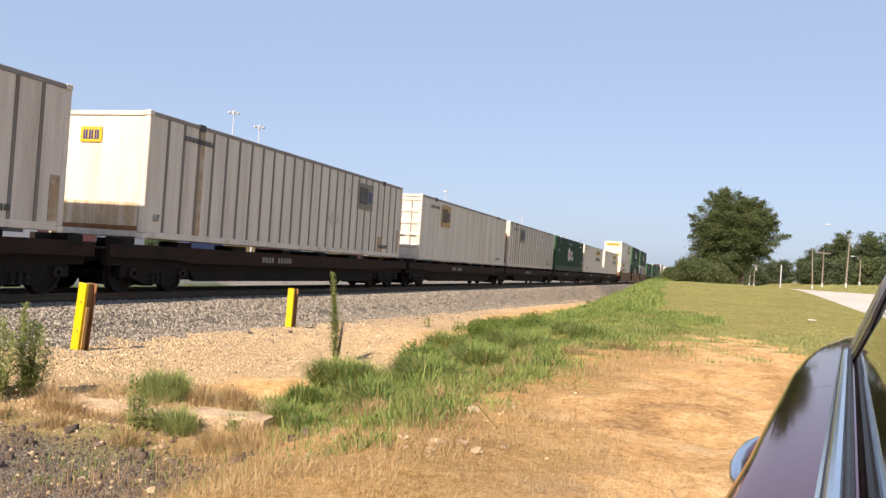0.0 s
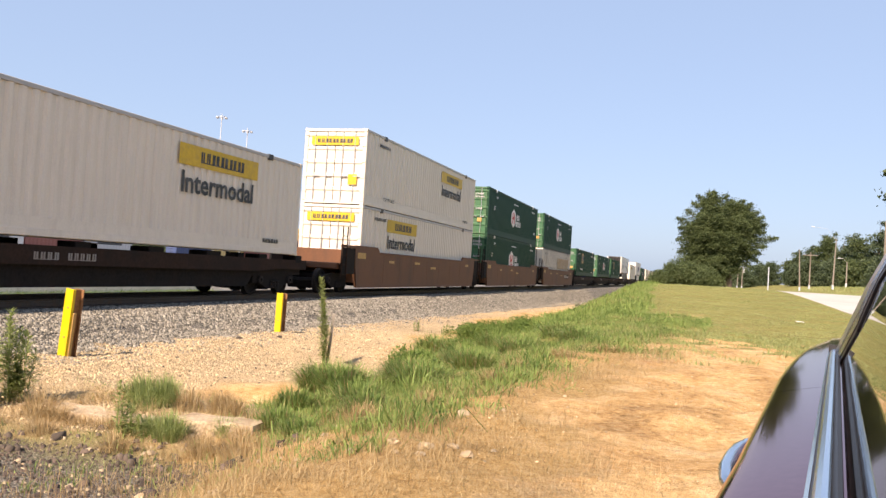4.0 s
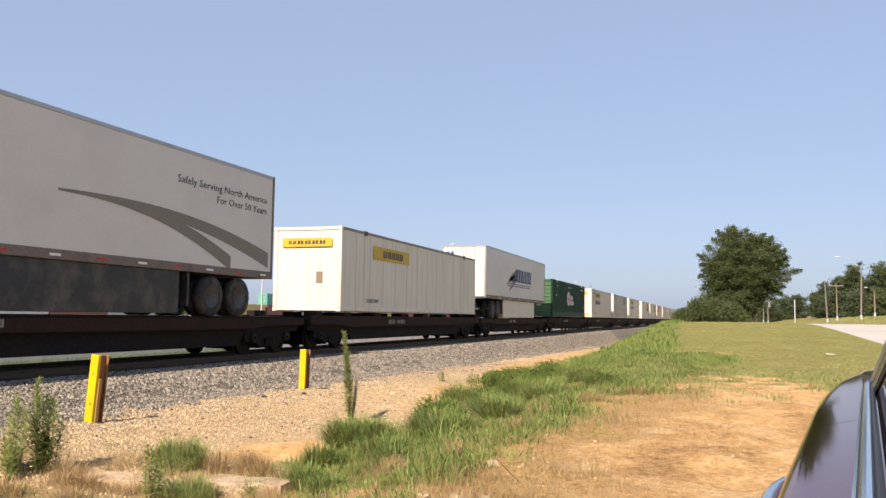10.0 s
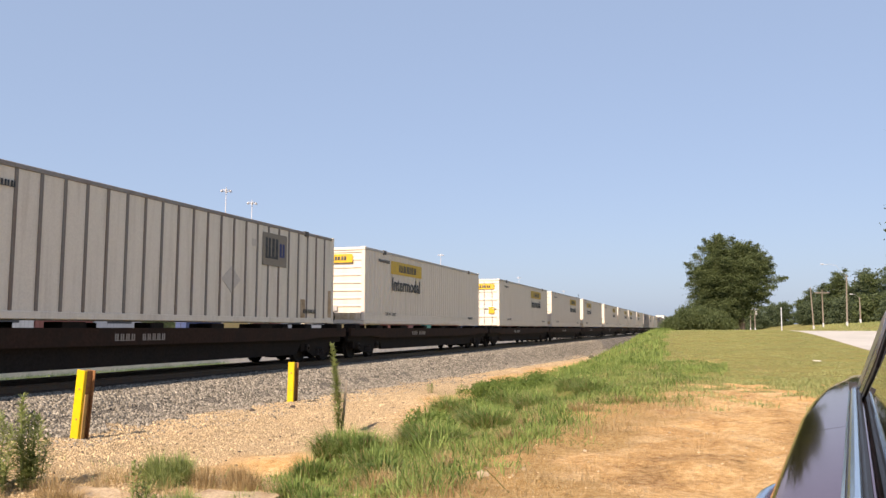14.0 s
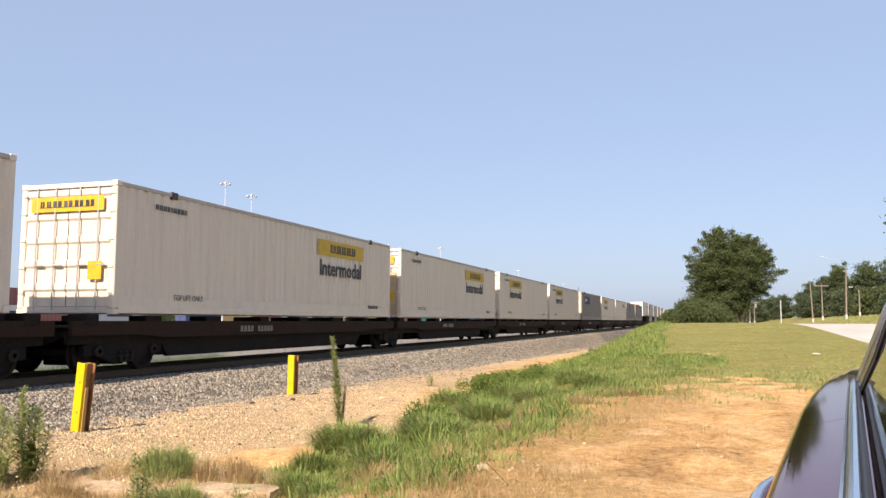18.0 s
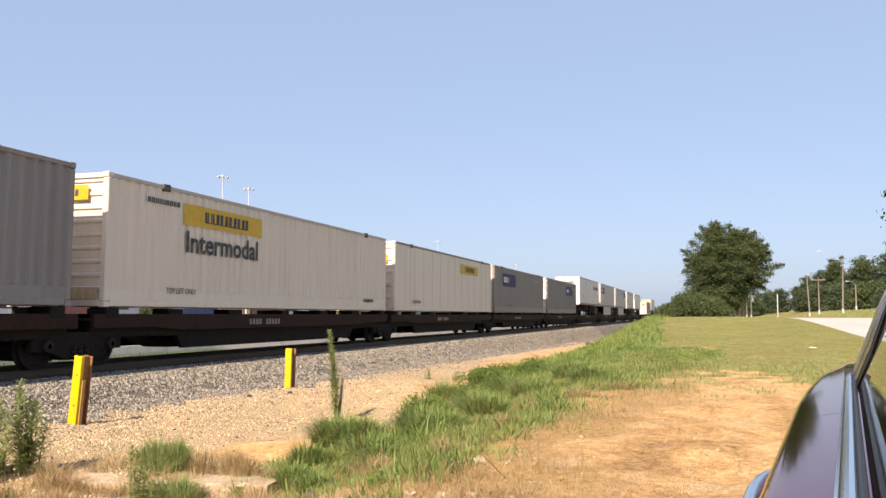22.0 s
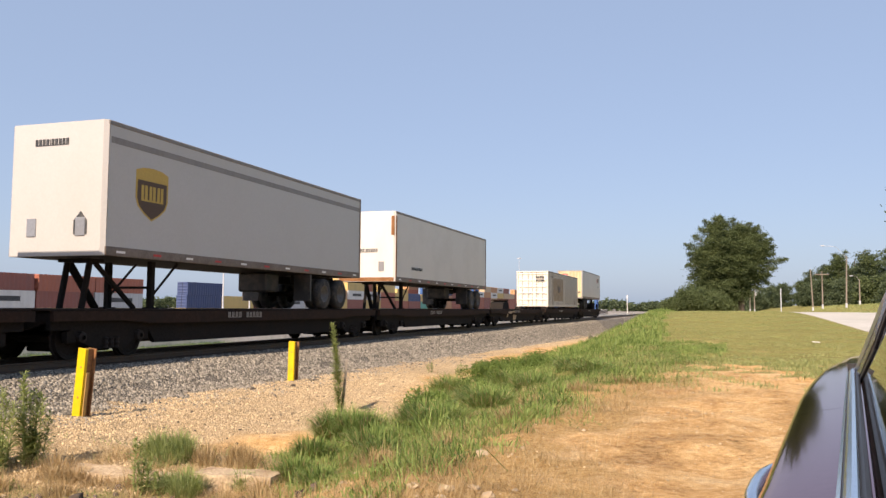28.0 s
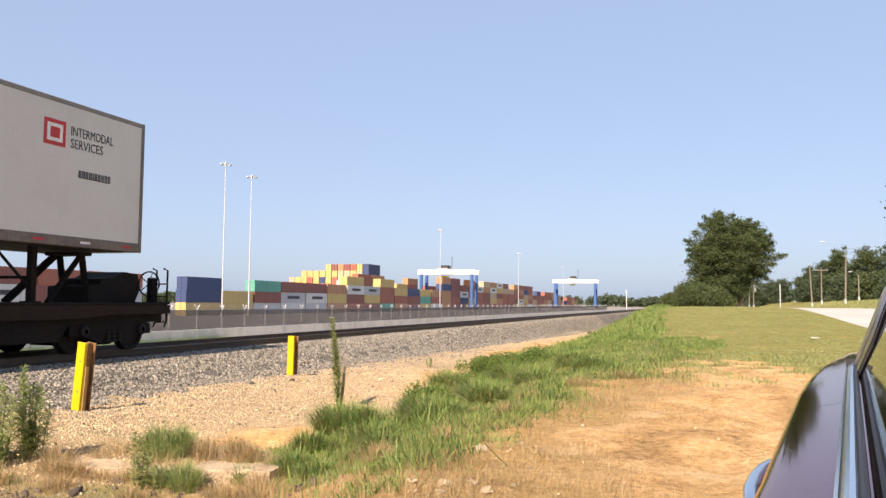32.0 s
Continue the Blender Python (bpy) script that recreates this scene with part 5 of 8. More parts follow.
def emp_green(u, front, where):
    ob = container(u, "corrugated", M_GREEN, M_GREEN, front, "dark green corrugated container with an ochre square emblem")
    repaint_end(ob, M_SUNGREEN)
    square_logo(ob, where, 1.58, 1.4, h=1.08)
    end_marks(ob)
    decal(panel(ob, "end_panel", -0.35, 0.25, 2.1, 2.5, M_YELLOW, end=True, at=-0.032), blocks(ob, "mark_bar", (1, 1, 1, 1, 0.5, 1, 1, 1), 3.4, 5.2, 0.62, 0.8, 0.3, M_PALE),
          blocks(ob, "mark_bar", (1, 1, 1, 1, 1, 1), 12.8, 14.2, 2.35, 2.5, 0.3, M_PALE), word(ob, "WP", 2.2, 2.3, 0.22, M_PALE),
          word(ob, "53'", 1.3, 2.25, 0.3, M_PALE), blocks(ob, "mark_bar", (1, 1, 1, 1), 13.2, 14.6, 0.4, 0.52, 0.3, M_PALE))
    return ob


def posted(u, front, where, label, z=DECK, logo=True, paint=None, zl=1.66):
    ob = container(u, "posted", paint or M_WORN, M_RAILTOP, front, label, z)
    if logo:
        square_logo(ob, where, 1.4, zl, M_TAUPE if zl > 1.2 else M_PATCH)
    small_marks(ob, M_INK)
    dia = [(9.3, 1.15), (9.75, 0.8), (10.2, 1.15), (9.75, 1.5)]
    decal(part("placard", Mesh().prism(dia, 0, HALF - 0.02, HALF - 0.012), M_FAINT, ob, "faded diamond placard"), panel(ob, "grey_patch", 10.75, 11.05, 2.15, 2.35, M_FAINT, x=HALF - 0.014),
          panel(ob, "rust_stain", CL - 2.35, CL - 2.05, 0.18, 0.75, M_PATCH, x=HALF - 0.006), panel(ob, "rust_stain", CL - 0.4, CL - 0.16, 0.2, 1.1, M_PATCH, x=HALF - 0.016))
    decal(word(ob, "53'", 0.32, 0.42, 0.22, M_INK), panel(ob, "lift_strap", 1.85, 2.15, 0.17, 2.78, M_PATCH, "rust-stained lifting strap", x=HALF - 0.02))
    if front == "doors":
        decal(blocks(ob, "end_bar", (1, 1, 1, 1), 0.3, 0.95, 2.3, 2.5, 0.3, M_INK, end=True, at=-0.03), blocks(ob, "end_bar", (1, 1, 1, 1, 1, 1), 0.3, 1.0, 2.05, 2.22, 0.3, M_INK, end=True, at=-0.03))
    elif logo:
        decal(panel(ob, "end_panel", -0.6, 0.0, 2.15, 2.5, M_YELLOW, end=True, at=0.008), blocks(ob, "end_bar", (1, 1, 1), -0.52, -0.08, 2.22, 2.43, 0.3, M_NAVY, end=True, at=0.004),
              panel(ob, "end_stain", -1.13, 1.13, 0.17, 0.8, M_GRIMY, end=True, at=0.01), panel(ob, "rust_edge", -1.13, 1.13, 0.17, 0.27, M_RUSTY, end=True, at=0.005))
    return ob


def rusty_end(ob):
    decal(panel(ob, "end_stain", 0.55, 1.12, 0.2, 2.1, M_RUSTY, end=True, at=-0.024, label="rust streaks"))


def fedex(u, front, where):
    ob = container(u, "corrugated", M_GREY, M_GREY, front, "grey corrugated steel container with a purple panel")
    repaint_end(ob, M_WHITE)
    y = 2.2 if where == "near" else 9.76
    w, h = 3.7, 0.82
    decal(panel(ob, "logo_panel", y, y + w, 2.5 - h, 2.5, M_PURPLE, "purple name panel"),
          blocks(ob, "logo_bar", (1, 0.8, 0.9), y + 0.25, y + 0.25 + w * 0.24, 2.5 - h * 0.68, 2.5 - h * 0.28, 0.2, M_PALE, x=HALF + 0.004),
          blocks(ob, "logo_bar", (1.1, 0.9), y + 0.3 + w * 0.25, y + 0.25 + w * 0.4, 2.5 - h * 0.68, 2.5 - h * 0.28, 0.2, M_LGREY, x=HALF + 0.004),
          panel(ob, "end_panel", -0.85, 0.95, 2.2, 2.62, M_PURPLE, "purple name panel", end=True, at=-0.03),
          blocks(ob, "end_bar", (1, 0.8, 0.9, 1, 0.9), -0.75, 0.0, 2.32, 2.5, 0.2, M_PALE, end=True, at=-0.034),
          blocks(ob, "end_bar", (1, 0.6, 0.6, 0.6, 1, 0.6, 0.6, 0.6), 0.08, 0.85, 2.33, 2.45, 0.3, M_PALE, end=True, at=-0.034),
          blocks(ob, "mark_bar", (1, 1, 1, 1, 0.5, 1, 1), 3.6, 4.9, 0.4, 0.52, 0.3, M_INK), blocks(ob, "mark_bar", (1, 1, 1, 1, 0.5, 1, 1), 12.9, 14.0, 2.3, 2.42, 0.3, M_LGREY))
    return ob


# rims coloured dark to stand for the shadow under the trailers
M_RIM = mat('shaded_wheel_rim', (0.10, 0.095, 0.09), 0.6, 0.3, grain=(20, 0.2))
M_LOWRAIL = mat('dull_bottom_rail', (0.17, 0.135, 0.115), 0.6, 0.1, grain=(15, 0.2), stain=(2, (0.08, 0.055, 0.04), 0.6))
# trailers ride on the flat cars: box, landing gear, bogie and skirt
def trailer(u, length, paint, label, nose=True, doors_end=False, zb=2.08, top=4.98, posts=True, skirt=None, rail=None, reefer=False):
    """A road trailer. nose: its front is towards the camera, so its wheels are at the far end."""
    ob = thing("road_trailer", label, "trailer", "trailers of the train")
    h = HALF
    z0, z1 = zb - DECK + 1.0, top - DECK + 1.0
    rl = rail or M_RAILTOP
    for s in (-1, 1):
        x0, x1 = (h - 0.05, h - 0.012) if s > 0 else (-h + 0.012, -h + 0.05)
        part("side_wall", Mesh().box(x0, x1, 0.05, length - 0.05, z0 + 0.2, z1 - 0.1), paint, ob)
        a, b = (h - 0.06, h) if s > 0 else (-h, -h + 0.06)
        part("top_rail", Mesh().box(a, b, 0.02, length - 0.02, z1 - 0.1, z1, 0.015), rl, ob)
        part("bottom_rail", Mesh().box(a, b, 0.02, length - 0.02, z0, z0 + 0.2, 0.015), M_LOWRAIL, ob, "dull brownish bottom rail")
        n = int(length / 1.15)
        for i in range(n):
            y = 0.5 + (length - 1.0) * i / (n - 1)
            xx = h if s > 0 else -h - 0.004
            part("marker_strip", Mesh().box(xx, xx + 0.004, y - 0.14, y + 0.14, z0 + 0.07, z0 + 0.12), M_RED if i % 2 else M_PALE, ob)
        if posts:
            pm = Mesh().box(h - 0.013, h - 0.005, -0.02, 0.02, z0 + 0.2, z1 - 0.1).data("wall_post", M_LGREY)
            for i in range(1, 11):
                part("wall_post", pm, M_LGREY, ob, m=pose(0, length * i / 11, 0, 0, 0, 0 if s > 0 else 180) if s > 0 else Matrix.Translation((0, length * i / 11, 0)) @ pose(0, 0, 0, 0, 0, 180))
    part("roof", Mesh().box(-h + 0.03, h - 0.03, 0.03, length - 0.03, z1 - 0.04, z1 - 0.01), M_ALU, ob)
    part("floor", Mesh().box(-h + 0.06, h - 0.06, 0.03, length - 0.03, z0 + 0.02, z0 + 0.16), M_STEEL, ob)
    part("end_wall", Mesh().box(-h + 0.03, h - 0.03, length - 0.06, length, z0, z1 - 0.02, 0.02), paint, ob)
    part("corner_post", Mesh().box(h - 0.06, h + 0.003, length - 0.10, length + 0.004, z0, z1 + 0.003, 0.01), M_LOWRAIL, ob, "dark corner post")
    if doors_end:
        for s in (-1, 1):
            a, b = (0.01, h - 0.1) if s > 0 else (-h + 0.1, -0.01)
            leaf = part("door", Mesh().box(a, b, 0.0, 0.05, z0 + 0.12, z1 - 0.1, 0.012), paint, ob)
            for f in (0.12, 0.5):
                x = b - (b - a) * f if s < 0 else a + (b - a) * f
                part("locking_bar", Mesh().tube([(x, -0.02, z0 + 0.05), (x, -0.02, z1 - 0.06)], 0.017, 6), M_GALV, leaf)
            for z in (0.3, 0.95, 1.6, 2.3):
                hx = h - 0.16 if s > 0 else -h + 0.03
                part("hinge", Mesh().box(hx, hx + 0.13, -0.025, 0.0, z0 + z, z0 + z + 0.09, 0.006), M_GALV, leaf)
        part("door_frame", Mesh().box(-h, -h + 0.1, -0.01, 0.06, z0, z1, 0.01).box(h - 0.1, h, -0.01, 0.06, z0, z1, 0.01).box(-h + 0.1, h - 0.1, -0.01, 0.06, z1 - 0.1, z1 - 0.004, 0.01)
             .box(-h + 0.1, h - 0.1, -0.02, 0.06, z0 - 0.02, z0 + 0.12, 0.01), M_ALU, ob)
        part("bumper_guard", Mesh().box(-0.9, 0.9, -0.02, 0.06, z0 - 0.62, z0 - 0.52, 0.015).box(-0.55, -0.47, -0.01, 0.05, z0 - 0.52, z0).box(0.47, 0.55, -0.01, 0.05, z0 - 0.52, z0), M_LGREY, ob)
    else:
        part("nose_wall", Mesh().prism([(-h + 0.01, 0.03), (-h + 0.1, -0.04), (h - 0.1, -0.04), (h - 0.01, 0.03)], 2, z0, z1), paint, ob)
        for x in (-0.75, 0.55):
            part("hatch", Mesh().box(x, x + 0.25, -0.06, -0.04, z0 + 0.42, z0 + 0.82, 0.008), M_ALU, ob)
    if reefer:
        unit = part("cooling_unit", Mesh().prism([(-1.05, -0.05), (-1.0, -0.62), (-0.9, -0.70), (0.9, -0.70), (1.0, -0.62), (1.05, -0.05)], 2, z0 + 1.55, z1 - 0.02), M_BLACK, ob, "black louvred cooling unit")
        for i in range(9):
            z = z0 + 1.7 + i * 0.12
            part("louvre", Mesh().box(-0.85, 0.85, -0.735, -0.70, z, z + 0.06, 0.01), M_STEEL, unit)
        part("cooling_cowl", Mesh().prism([(-1.12, -0.05), (-1.08, -0.55), (-0.95, -0.66), (0.95, -0.66), (1.08, -0.55), (1.12, -0.05)], 2, z0 + 0.25, z0 + 1.55), M_WHITE, ob, "white lower cowl")
        part("cowl_window", Mesh().box(0.55, 0.8, -0.675, -0.66, z0 + 0.75, z0 + 0.9, 0.005), M_BLACK, ob)
    # running gear
    wy = length - 2.2 if nose else 2.2
    gy = 2.4 if nose else length - 2.4
    deck = 1.05 + RAIL_Z - DECK + 1.0
    r = 0.5
    part("bogie_frame", Mesh().box(-0.55, -0.45, wy - 1.5, wy + 1.5, z0 - 0.28, z0 - 0.02, 0.02).box(0.45, 0.55, wy - 1.5, wy + 1.5, z0 - 0.28, z0 - 0.02, 0.02)
         .tube([(-1.0, wy - 0.62, deck + r), (1.0, wy - 0.62, deck + r)], 0.07, 8).tube([(-1.0, wy + 0.62, deck + r), (1.0, wy + 0.62, deck + r)], 0.07, 8), M_STEEL, ob)
    tyre = Mesh().lathe([(0, 0.29), (0, 0.44), (0.03, r), (0.24, r), (0.27, 0.44), (0.27, 0.29)], (0, 0, 0), 0, 22).data("tyre", M_TYRE, True)
    rim = Mesh().lathe([(0.05, 0.0), (0.05, 0.1), (0.15, 0.13), (0.17, 0.22), (0.24, 0.27), (0.265, 0.29), (0.2, 0.29)], (0, 0, 0), 0, 18).data("rim", M_RIM, True)
    for dy in (-0.62, 0.62):
        for x in (h - 0.30, h - 0.60, -h + 0.03, -h + 0.33):
            wh = part("wheel", tyre, M_TYRE, ob, m=pose(x, wy + dy, deck + r))
            if x in (h - 0.30, -h + 0.03):
                part("rim", rim, M_RIM, wh)
    part("landing_gear", Mesh().box(0.55, 0.69, gy - 0.07, gy + 0.07, deck, z0, 0.01).box(-0.69, -0.55, gy - 0.07, gy + 0.07, deck, z0, 0.01)
         .box(0.5, 0.74, gy - 0.15, gy + 0.15, deck, deck + 0.03).box(-0.74, -0.5, gy - 0.15, gy + 0.15, deck, deck + 0.03)
         .tube([(-0.62, gy, deck + 0.5), (0.62, gy, deck + 0.5)], 0.03).tube([(0.62, gy, deck + 0.25), (0.62, gy + (1.0 if nose else -1.0), z0)], 0.03)
         .tube([(-0.62, gy, deck + 0.25), (-0.62, gy + (1.0 if nose else -1.0), z0)], 0.03), M_STEEL, ob)
    fy0, fy1 = (wy - 1.62, wy - 1.55) if nose else (wy + 1.55, wy + 1.62)
    for fx in (-h + 0.05, h - 0.65):
        part("mud_flap", Mesh().box(fx, fx + 0.6, fy0, fy1, deck + 0.25, z0 - 0.02), M_BLACK, ob)
    part("tool_box", Mesh().box(-0.5, 0.5, wy + (-3.1 if nose else 2.3), wy + (-2.3 if nose else 3.1), z0 - 0.6, z0 - 0.02, 0.05), M_BLACK, ob)
    if skirt:
        a, b = (gy + 0.9, wy - 1.9) if nose else (wy + 1.9, gy - 0.9)
        part("side_skirt", Mesh().box(h - 0.1, h - 0.07, a, b, deck + 0.06, z0, 0.01).box(-h + 0.07, -h + 0.1, a, b, deck + 0.06, z0, 0.01), skirt, ob, "long side skirt")
    part("hitch_strut", Mesh().box(-0.45, 0.45, (0.55 if nose else length - 1.0), (1.0 if nose else length - 0.55), z0 - 0.1, z0 - 0.02, 0.02)
         .tube([(-0.35, 0.8 if nose else length - 0.8, z0 - 0.1), (-0.55, 1.9 if nose else length - 1.9, deck)], 0.09)
         .tube([(0.35, 0.8 if nose else length - 0.8, z0 - 0.1), (0.55, 1.9 if nose else length - 1.9, deck)], 0.06)
         .tube([(-0.3, 0.7 if nose else length - 0.7, z0 - 0.1), (-0.3, 0.5 if nose else length - 0.5, deck)], 0.07)
         .tube([(0.3, 0.7 if nose else length - 0.7, z0 - 0.1), (0.3, 0.5 if nose else length - 0.5, deck)], 0.07), M_STEEL, ob)
    coupled(ob, u, DECK - 1.0)
    return ob, z0, z1


# flat cars
def bogie(ob, y, label=""):
    """A two-axle truck with its side frames, springs and wheels."""
    b = part("bogie", Mesh().box(-0.95, 0.95, y - 0.16, y + 0.16, 0.42, 0.72, 0.04), M_STEEL, ob, label)
    for s in (-1, 1):
        x = s * 1.02
        part("side_frame", Mesh().prism([(y - 1.25, 0.36), (y - 1.25, 0.58), (y - 0.95, 0.66), (y - 0.4, 0.72), (y + 0.4, 0.72), (y + 0.95, 0.66), (y + 1.25, 0.58), (y + 1.25, 0.36),
                                         (y + 0.85, 0.36), (y + 0.4, 0.2), (y - 0.4, 0.2), (y - 0.85, 0.36)], 0, x - 0.07, x + 0.07), M_STEEL, b)
        for d in (-0.17, 0.0, 0.17):
            part("spring", Mesh().lathe([(0.22, 0.0), (0.22, 0.07), (0.27, 0.05), (0.32, 0.07), (0.37, 0.05), (0.42, 0.07), (0.46, 0.0)], (s * 1.02 + s * 0.09, y + d, 0), 2, 8), M_WHEEL, b)
        for d in (-0.89, 0.89):
            part("axle_cap", Mesh().lathe([(0, 0.13), (0.08, 0.12), (0.1, 0.05)], (x + (0.07 if s > 0 else -0.17), y + d, 0.46), 0, 10), M_WHEEL, b)
    for d in (-0.89, 0.89):
        for s in (-1, 1):
            prof = [(0, 0.46), (0.03, 0.46), (0.045, 0.425), (0.13, 0.42), (0.13, 0.35), (0.09, 0.32), (0.08, 0.14), (0.13, 0.12), (0.13, 0.0)]
            prof = [(s * a, r) for a, r in prof]
            part("wheel", Mesh().lathe(prof, (s * 0.715, y + d, 0.42), 0, 22), M_WHEEL, b)
        # dark block added to fill the shaded gap between the wheels
        part("brake_beam", Mesh().box(-0.62, 0.62, y + d * 0.42 - 0.2, y + d * 0.42 + 0.2, 0.13, 0.5, 0.03), M_STEEL, b)
        part("axle", Mesh().tube([(-0.9, y + d, 0.42), (0.9, y + d, 0.42)], 0.08, 8), M_STEEL, b)
    return b


def brake_wheel(ob, y, x=0.35):
    m = Mesh()
    n = 18
    ring = [(x + 0.29 * math.cos(2 * math.pi * i / n), y, 1.5 + 0.29 * math.sin(2 * math.pi * i / n)) for i in range(n + 1)]
    m.tube(ring, 0.018, 6, False)
    for i in range(5):
        a = 2 * math.pi * i / 5
        m.tube([(x, y, 1.5), (x + 0.29 * math.cos(a), y, 1.5 + 0.29 * math.sin(a))], 0.012, 5)
    part("brake_wheel", m, M_STEEL, ob, "round hand-brake wheel")
    part("brake_stand", Mesh().box(x - 0.1, x + 0.1, y + 0.03, y + 0.22, 0.9, 1.65, 0.03), M_STEEL, ob)


def flat_car(u0, u1, trucks, flush=False, brake=False, label="", hitch=None, tail=False):
    """A skeleton flat car from u0 to u1 with a deep middle sill; trucks: places from u0."""
    ob = thing("flat_car", label or "dark rusty spine flat car on two-axle bogies", "railway wagon", "flat cars of the train")
    n = u1 - u0
    part("centre_sill", Mesh().prism([(0.15, 0.95), (0.15, 0.72), (2.6, 0.66), (3.9, 0.26), (n - 3.9, 0.26), (n - 2.6, 0.66), (n - 0.15, 0.72), (n - 0.15, 0.95)], 0, -0.36, 0.36), M_STEEL, ob)
    for s in (-1, 1):
        x0, x1 = (1.17, 1.27) if s > 0 else (-1.27, -1.17)
        top = 1.0 if flush else DECK - 0.055
        part("side_sill", Mesh().prism([(0.2, top), (0.2, 0.8), (2.2, 0.8), (3.2, 0.72), (n - 3.2, 0.72), (n - 2.2, 0.8), (n - 0.2, 0.8), (n - 0.2, top)], 0, x0, x1), M_SILL, ob, "rusty brown side sill")
    for s in (-1, 1):
        x0, x1 = (0.98, 1.1) if s > 0 else (-1.1, -0.98)
        part("side_girder", Mesh().prism([(0.3, 0.95), (0.3, 0.62), (3.25, 0.58), (3.5, 0.27), (n - 3.5, 0.27), (n - 3.25, 0.58), (n - 0.3, 0.62), (n - 0.3, 0.95)], 0, x0, x1), M_STEEL, ob)
    k = max(4, int(n / 2.2))
    for i in range(k):
        y = 0.4 + (n - 0.8) * i / (k - 1)
        part("cross_arm", Mesh().prism([(-1.17, 0.98), (-1.17, 0.84), (-0.36, 0.6), (0.36, 0.6), (1.17, 0.84), (1.17, 0.98)], 1, y - 0.07, y + 0.07), M_STEEL, ob)
    for a, b in ((0.2, 2.6), (n - 2.6, n - 0.2)) if not flush else ((0.2, n - 0.2),):
        part("deck", Mesh().box(-1.17, 1.17, a, b, 1.0 if flush else 0.95, 1.05 if flush else 1.0, 0.01), M_SILL, ob)
    if not flush:
        for y in (0.55, n - 0.95):
            for a in (-1.28, 0.8):
                part("container_seat", Mesh().box(a, a + 0.48, y, y + 0.4, 1.0, DECK - RAIL_Z, 0.02), M_STEEL, ob)
    if not flush:                      # caps on the cross arms, and faded number bars on the sill
        for i in range(1, k - 1):
            y = 0.4 + (n - 0.8) * i / (k - 1)
            for a in (-1.2, 0.72):
                part("bolster_cap", Mesh().box(a, a + 0.48, y - 0.22 - 0.1 * (i % 3), y + 0.25, 1.0, DECK - RAIL_Z - 0.02, 0.02), M_STEEL, ob)
    blocks(ob, "number_bar", (1, 1, 1, 1), 4.6 + n * 0.1, 5.25 + n * 0.1, 0.82, 0.97, 0.5, M_RAILTOP, x=1.266, label="faded number bars on the sill")
    blocks(ob, "number_bar", (1, 1, 1, 1, 1), 5.5 + n * 0.1, 6.3 + n * 0.1, 0.82, 0.97, 0.5, M_RAILTOP, x=1.266)
    for y in trucks:
        bogie(ob, y)
    for y, d in ((0.15, -1), (n - 0.15, 1)):
        part("coupler", Mesh().box(-0.12, 0.12, min(y, y + d * 0.55), max(y, y + d * 0.55), 0.72, 0.92, 0.03), M_STEEL, ob)
    part("brake_rigging", Mesh().tube([(0.5, 3.2, 0.5), (0.5, n * 0.5, 0.42)], 0.06).box(0.45, 0.8, n * 0.5, n * 0.5 + 0.5, 0.45, 0.8, 0.05).tube([(0.42, n * 0.5 + 0.5, 0.6), (0.42, n - 3.4, 0.6)], 0.03)
         .tube([(-0.5, n * 0.42, 0.55), (-0.5, n * 0.42 + 1.4, 0.55)], 0.16, 10), M_STEEL, ob)
    if hitch:                          # pale scars and a scraped plate on the empty car's side
        for (y, z), pts in (((4.2, 0.5), [(0, 0), (0.3, 0.12), (0.35, 0.3), (0.5, 0.33), (0.9, 0.22), (1.6, 0.33), (2.3, 0.34), (2.2, 0.42), (0.6, 0.4), (0.1, 0.22)]),
                            ((6.6, 0.34), [(0, 0), (0.75, 0.0), (1.1, 0.22), (0.95, 0.3), (0.1, 0.32)])):
            part("paint_scar", Mesh().prism([(y + a, z + b) for a, b in pts], 0, 1.272 if z > 0.4 else 1.102, 1.274 if z > 0.4 else 1.104), M_PATCH, ob, "pale scraped patch")
    if tail:
        part("end_stanchion", Mesh().prism([(n - 2.1, 1.0), (n - 2.1, 1.4), (n - 1.75, 1.46), (n - 1.7, 1.58), (n - 1.3, 1.62), (n - 0.95, 1.76), (n - 0.5, 1.72), (n - 0.42, 1.35), (n - 0.6, 1.0)], 0, -0.55, 0.55), M_STEEL, ob, "black folded end stanchion")
        brake_wheel(ob, n - 0.34, 0.75)
        for x in (1.16, 0.86):
            part("grab_rail", Mesh().tube([(x, n - 0.28, 0.5), (x, n - 0.2, 0.62), (x, n - 0.2, 1.82), (x, n - 0.34, 1.86)], 0.022, 6), M_STEEL, ob)
        for z in (0.5, 0.8, 1.1, 1.4):
            part("rung", Mesh().tube([(0.86, n - 0.2, z + 0.1), (1.16, n - 0.2, z + 0.1)], 0.016, 5), M_STEEL, ob)
        part("end_walkway", Mesh().box(-1.2, 1.2, n - 0.36, n - 0.12, 1.02, 1.07, 0.01), M_STEEL, ob)
    if brake:
        brake_wheel(ob, 0.12)
    if hitch:
        part("trailer_hitch", Mesh().prism([(hitch - 1.1, 1.0), (hitch - 0.9, 1.45), (hitch + 0.2, 1.62), (hitch + 0.5, 1.5), (hitch + 0.9, 1.0)], 0, -0.45, 0.45), M_STEEL, ob, "folded trailer hitch")
        part("hitch_plate", Mesh().box(-0.5, 0.5, hitch - 0.5, hitch + 0.45, 1.6, 1.7, 0.03), M_SILL, ob)
    return coupled(ob, u0, RAIL_Z)


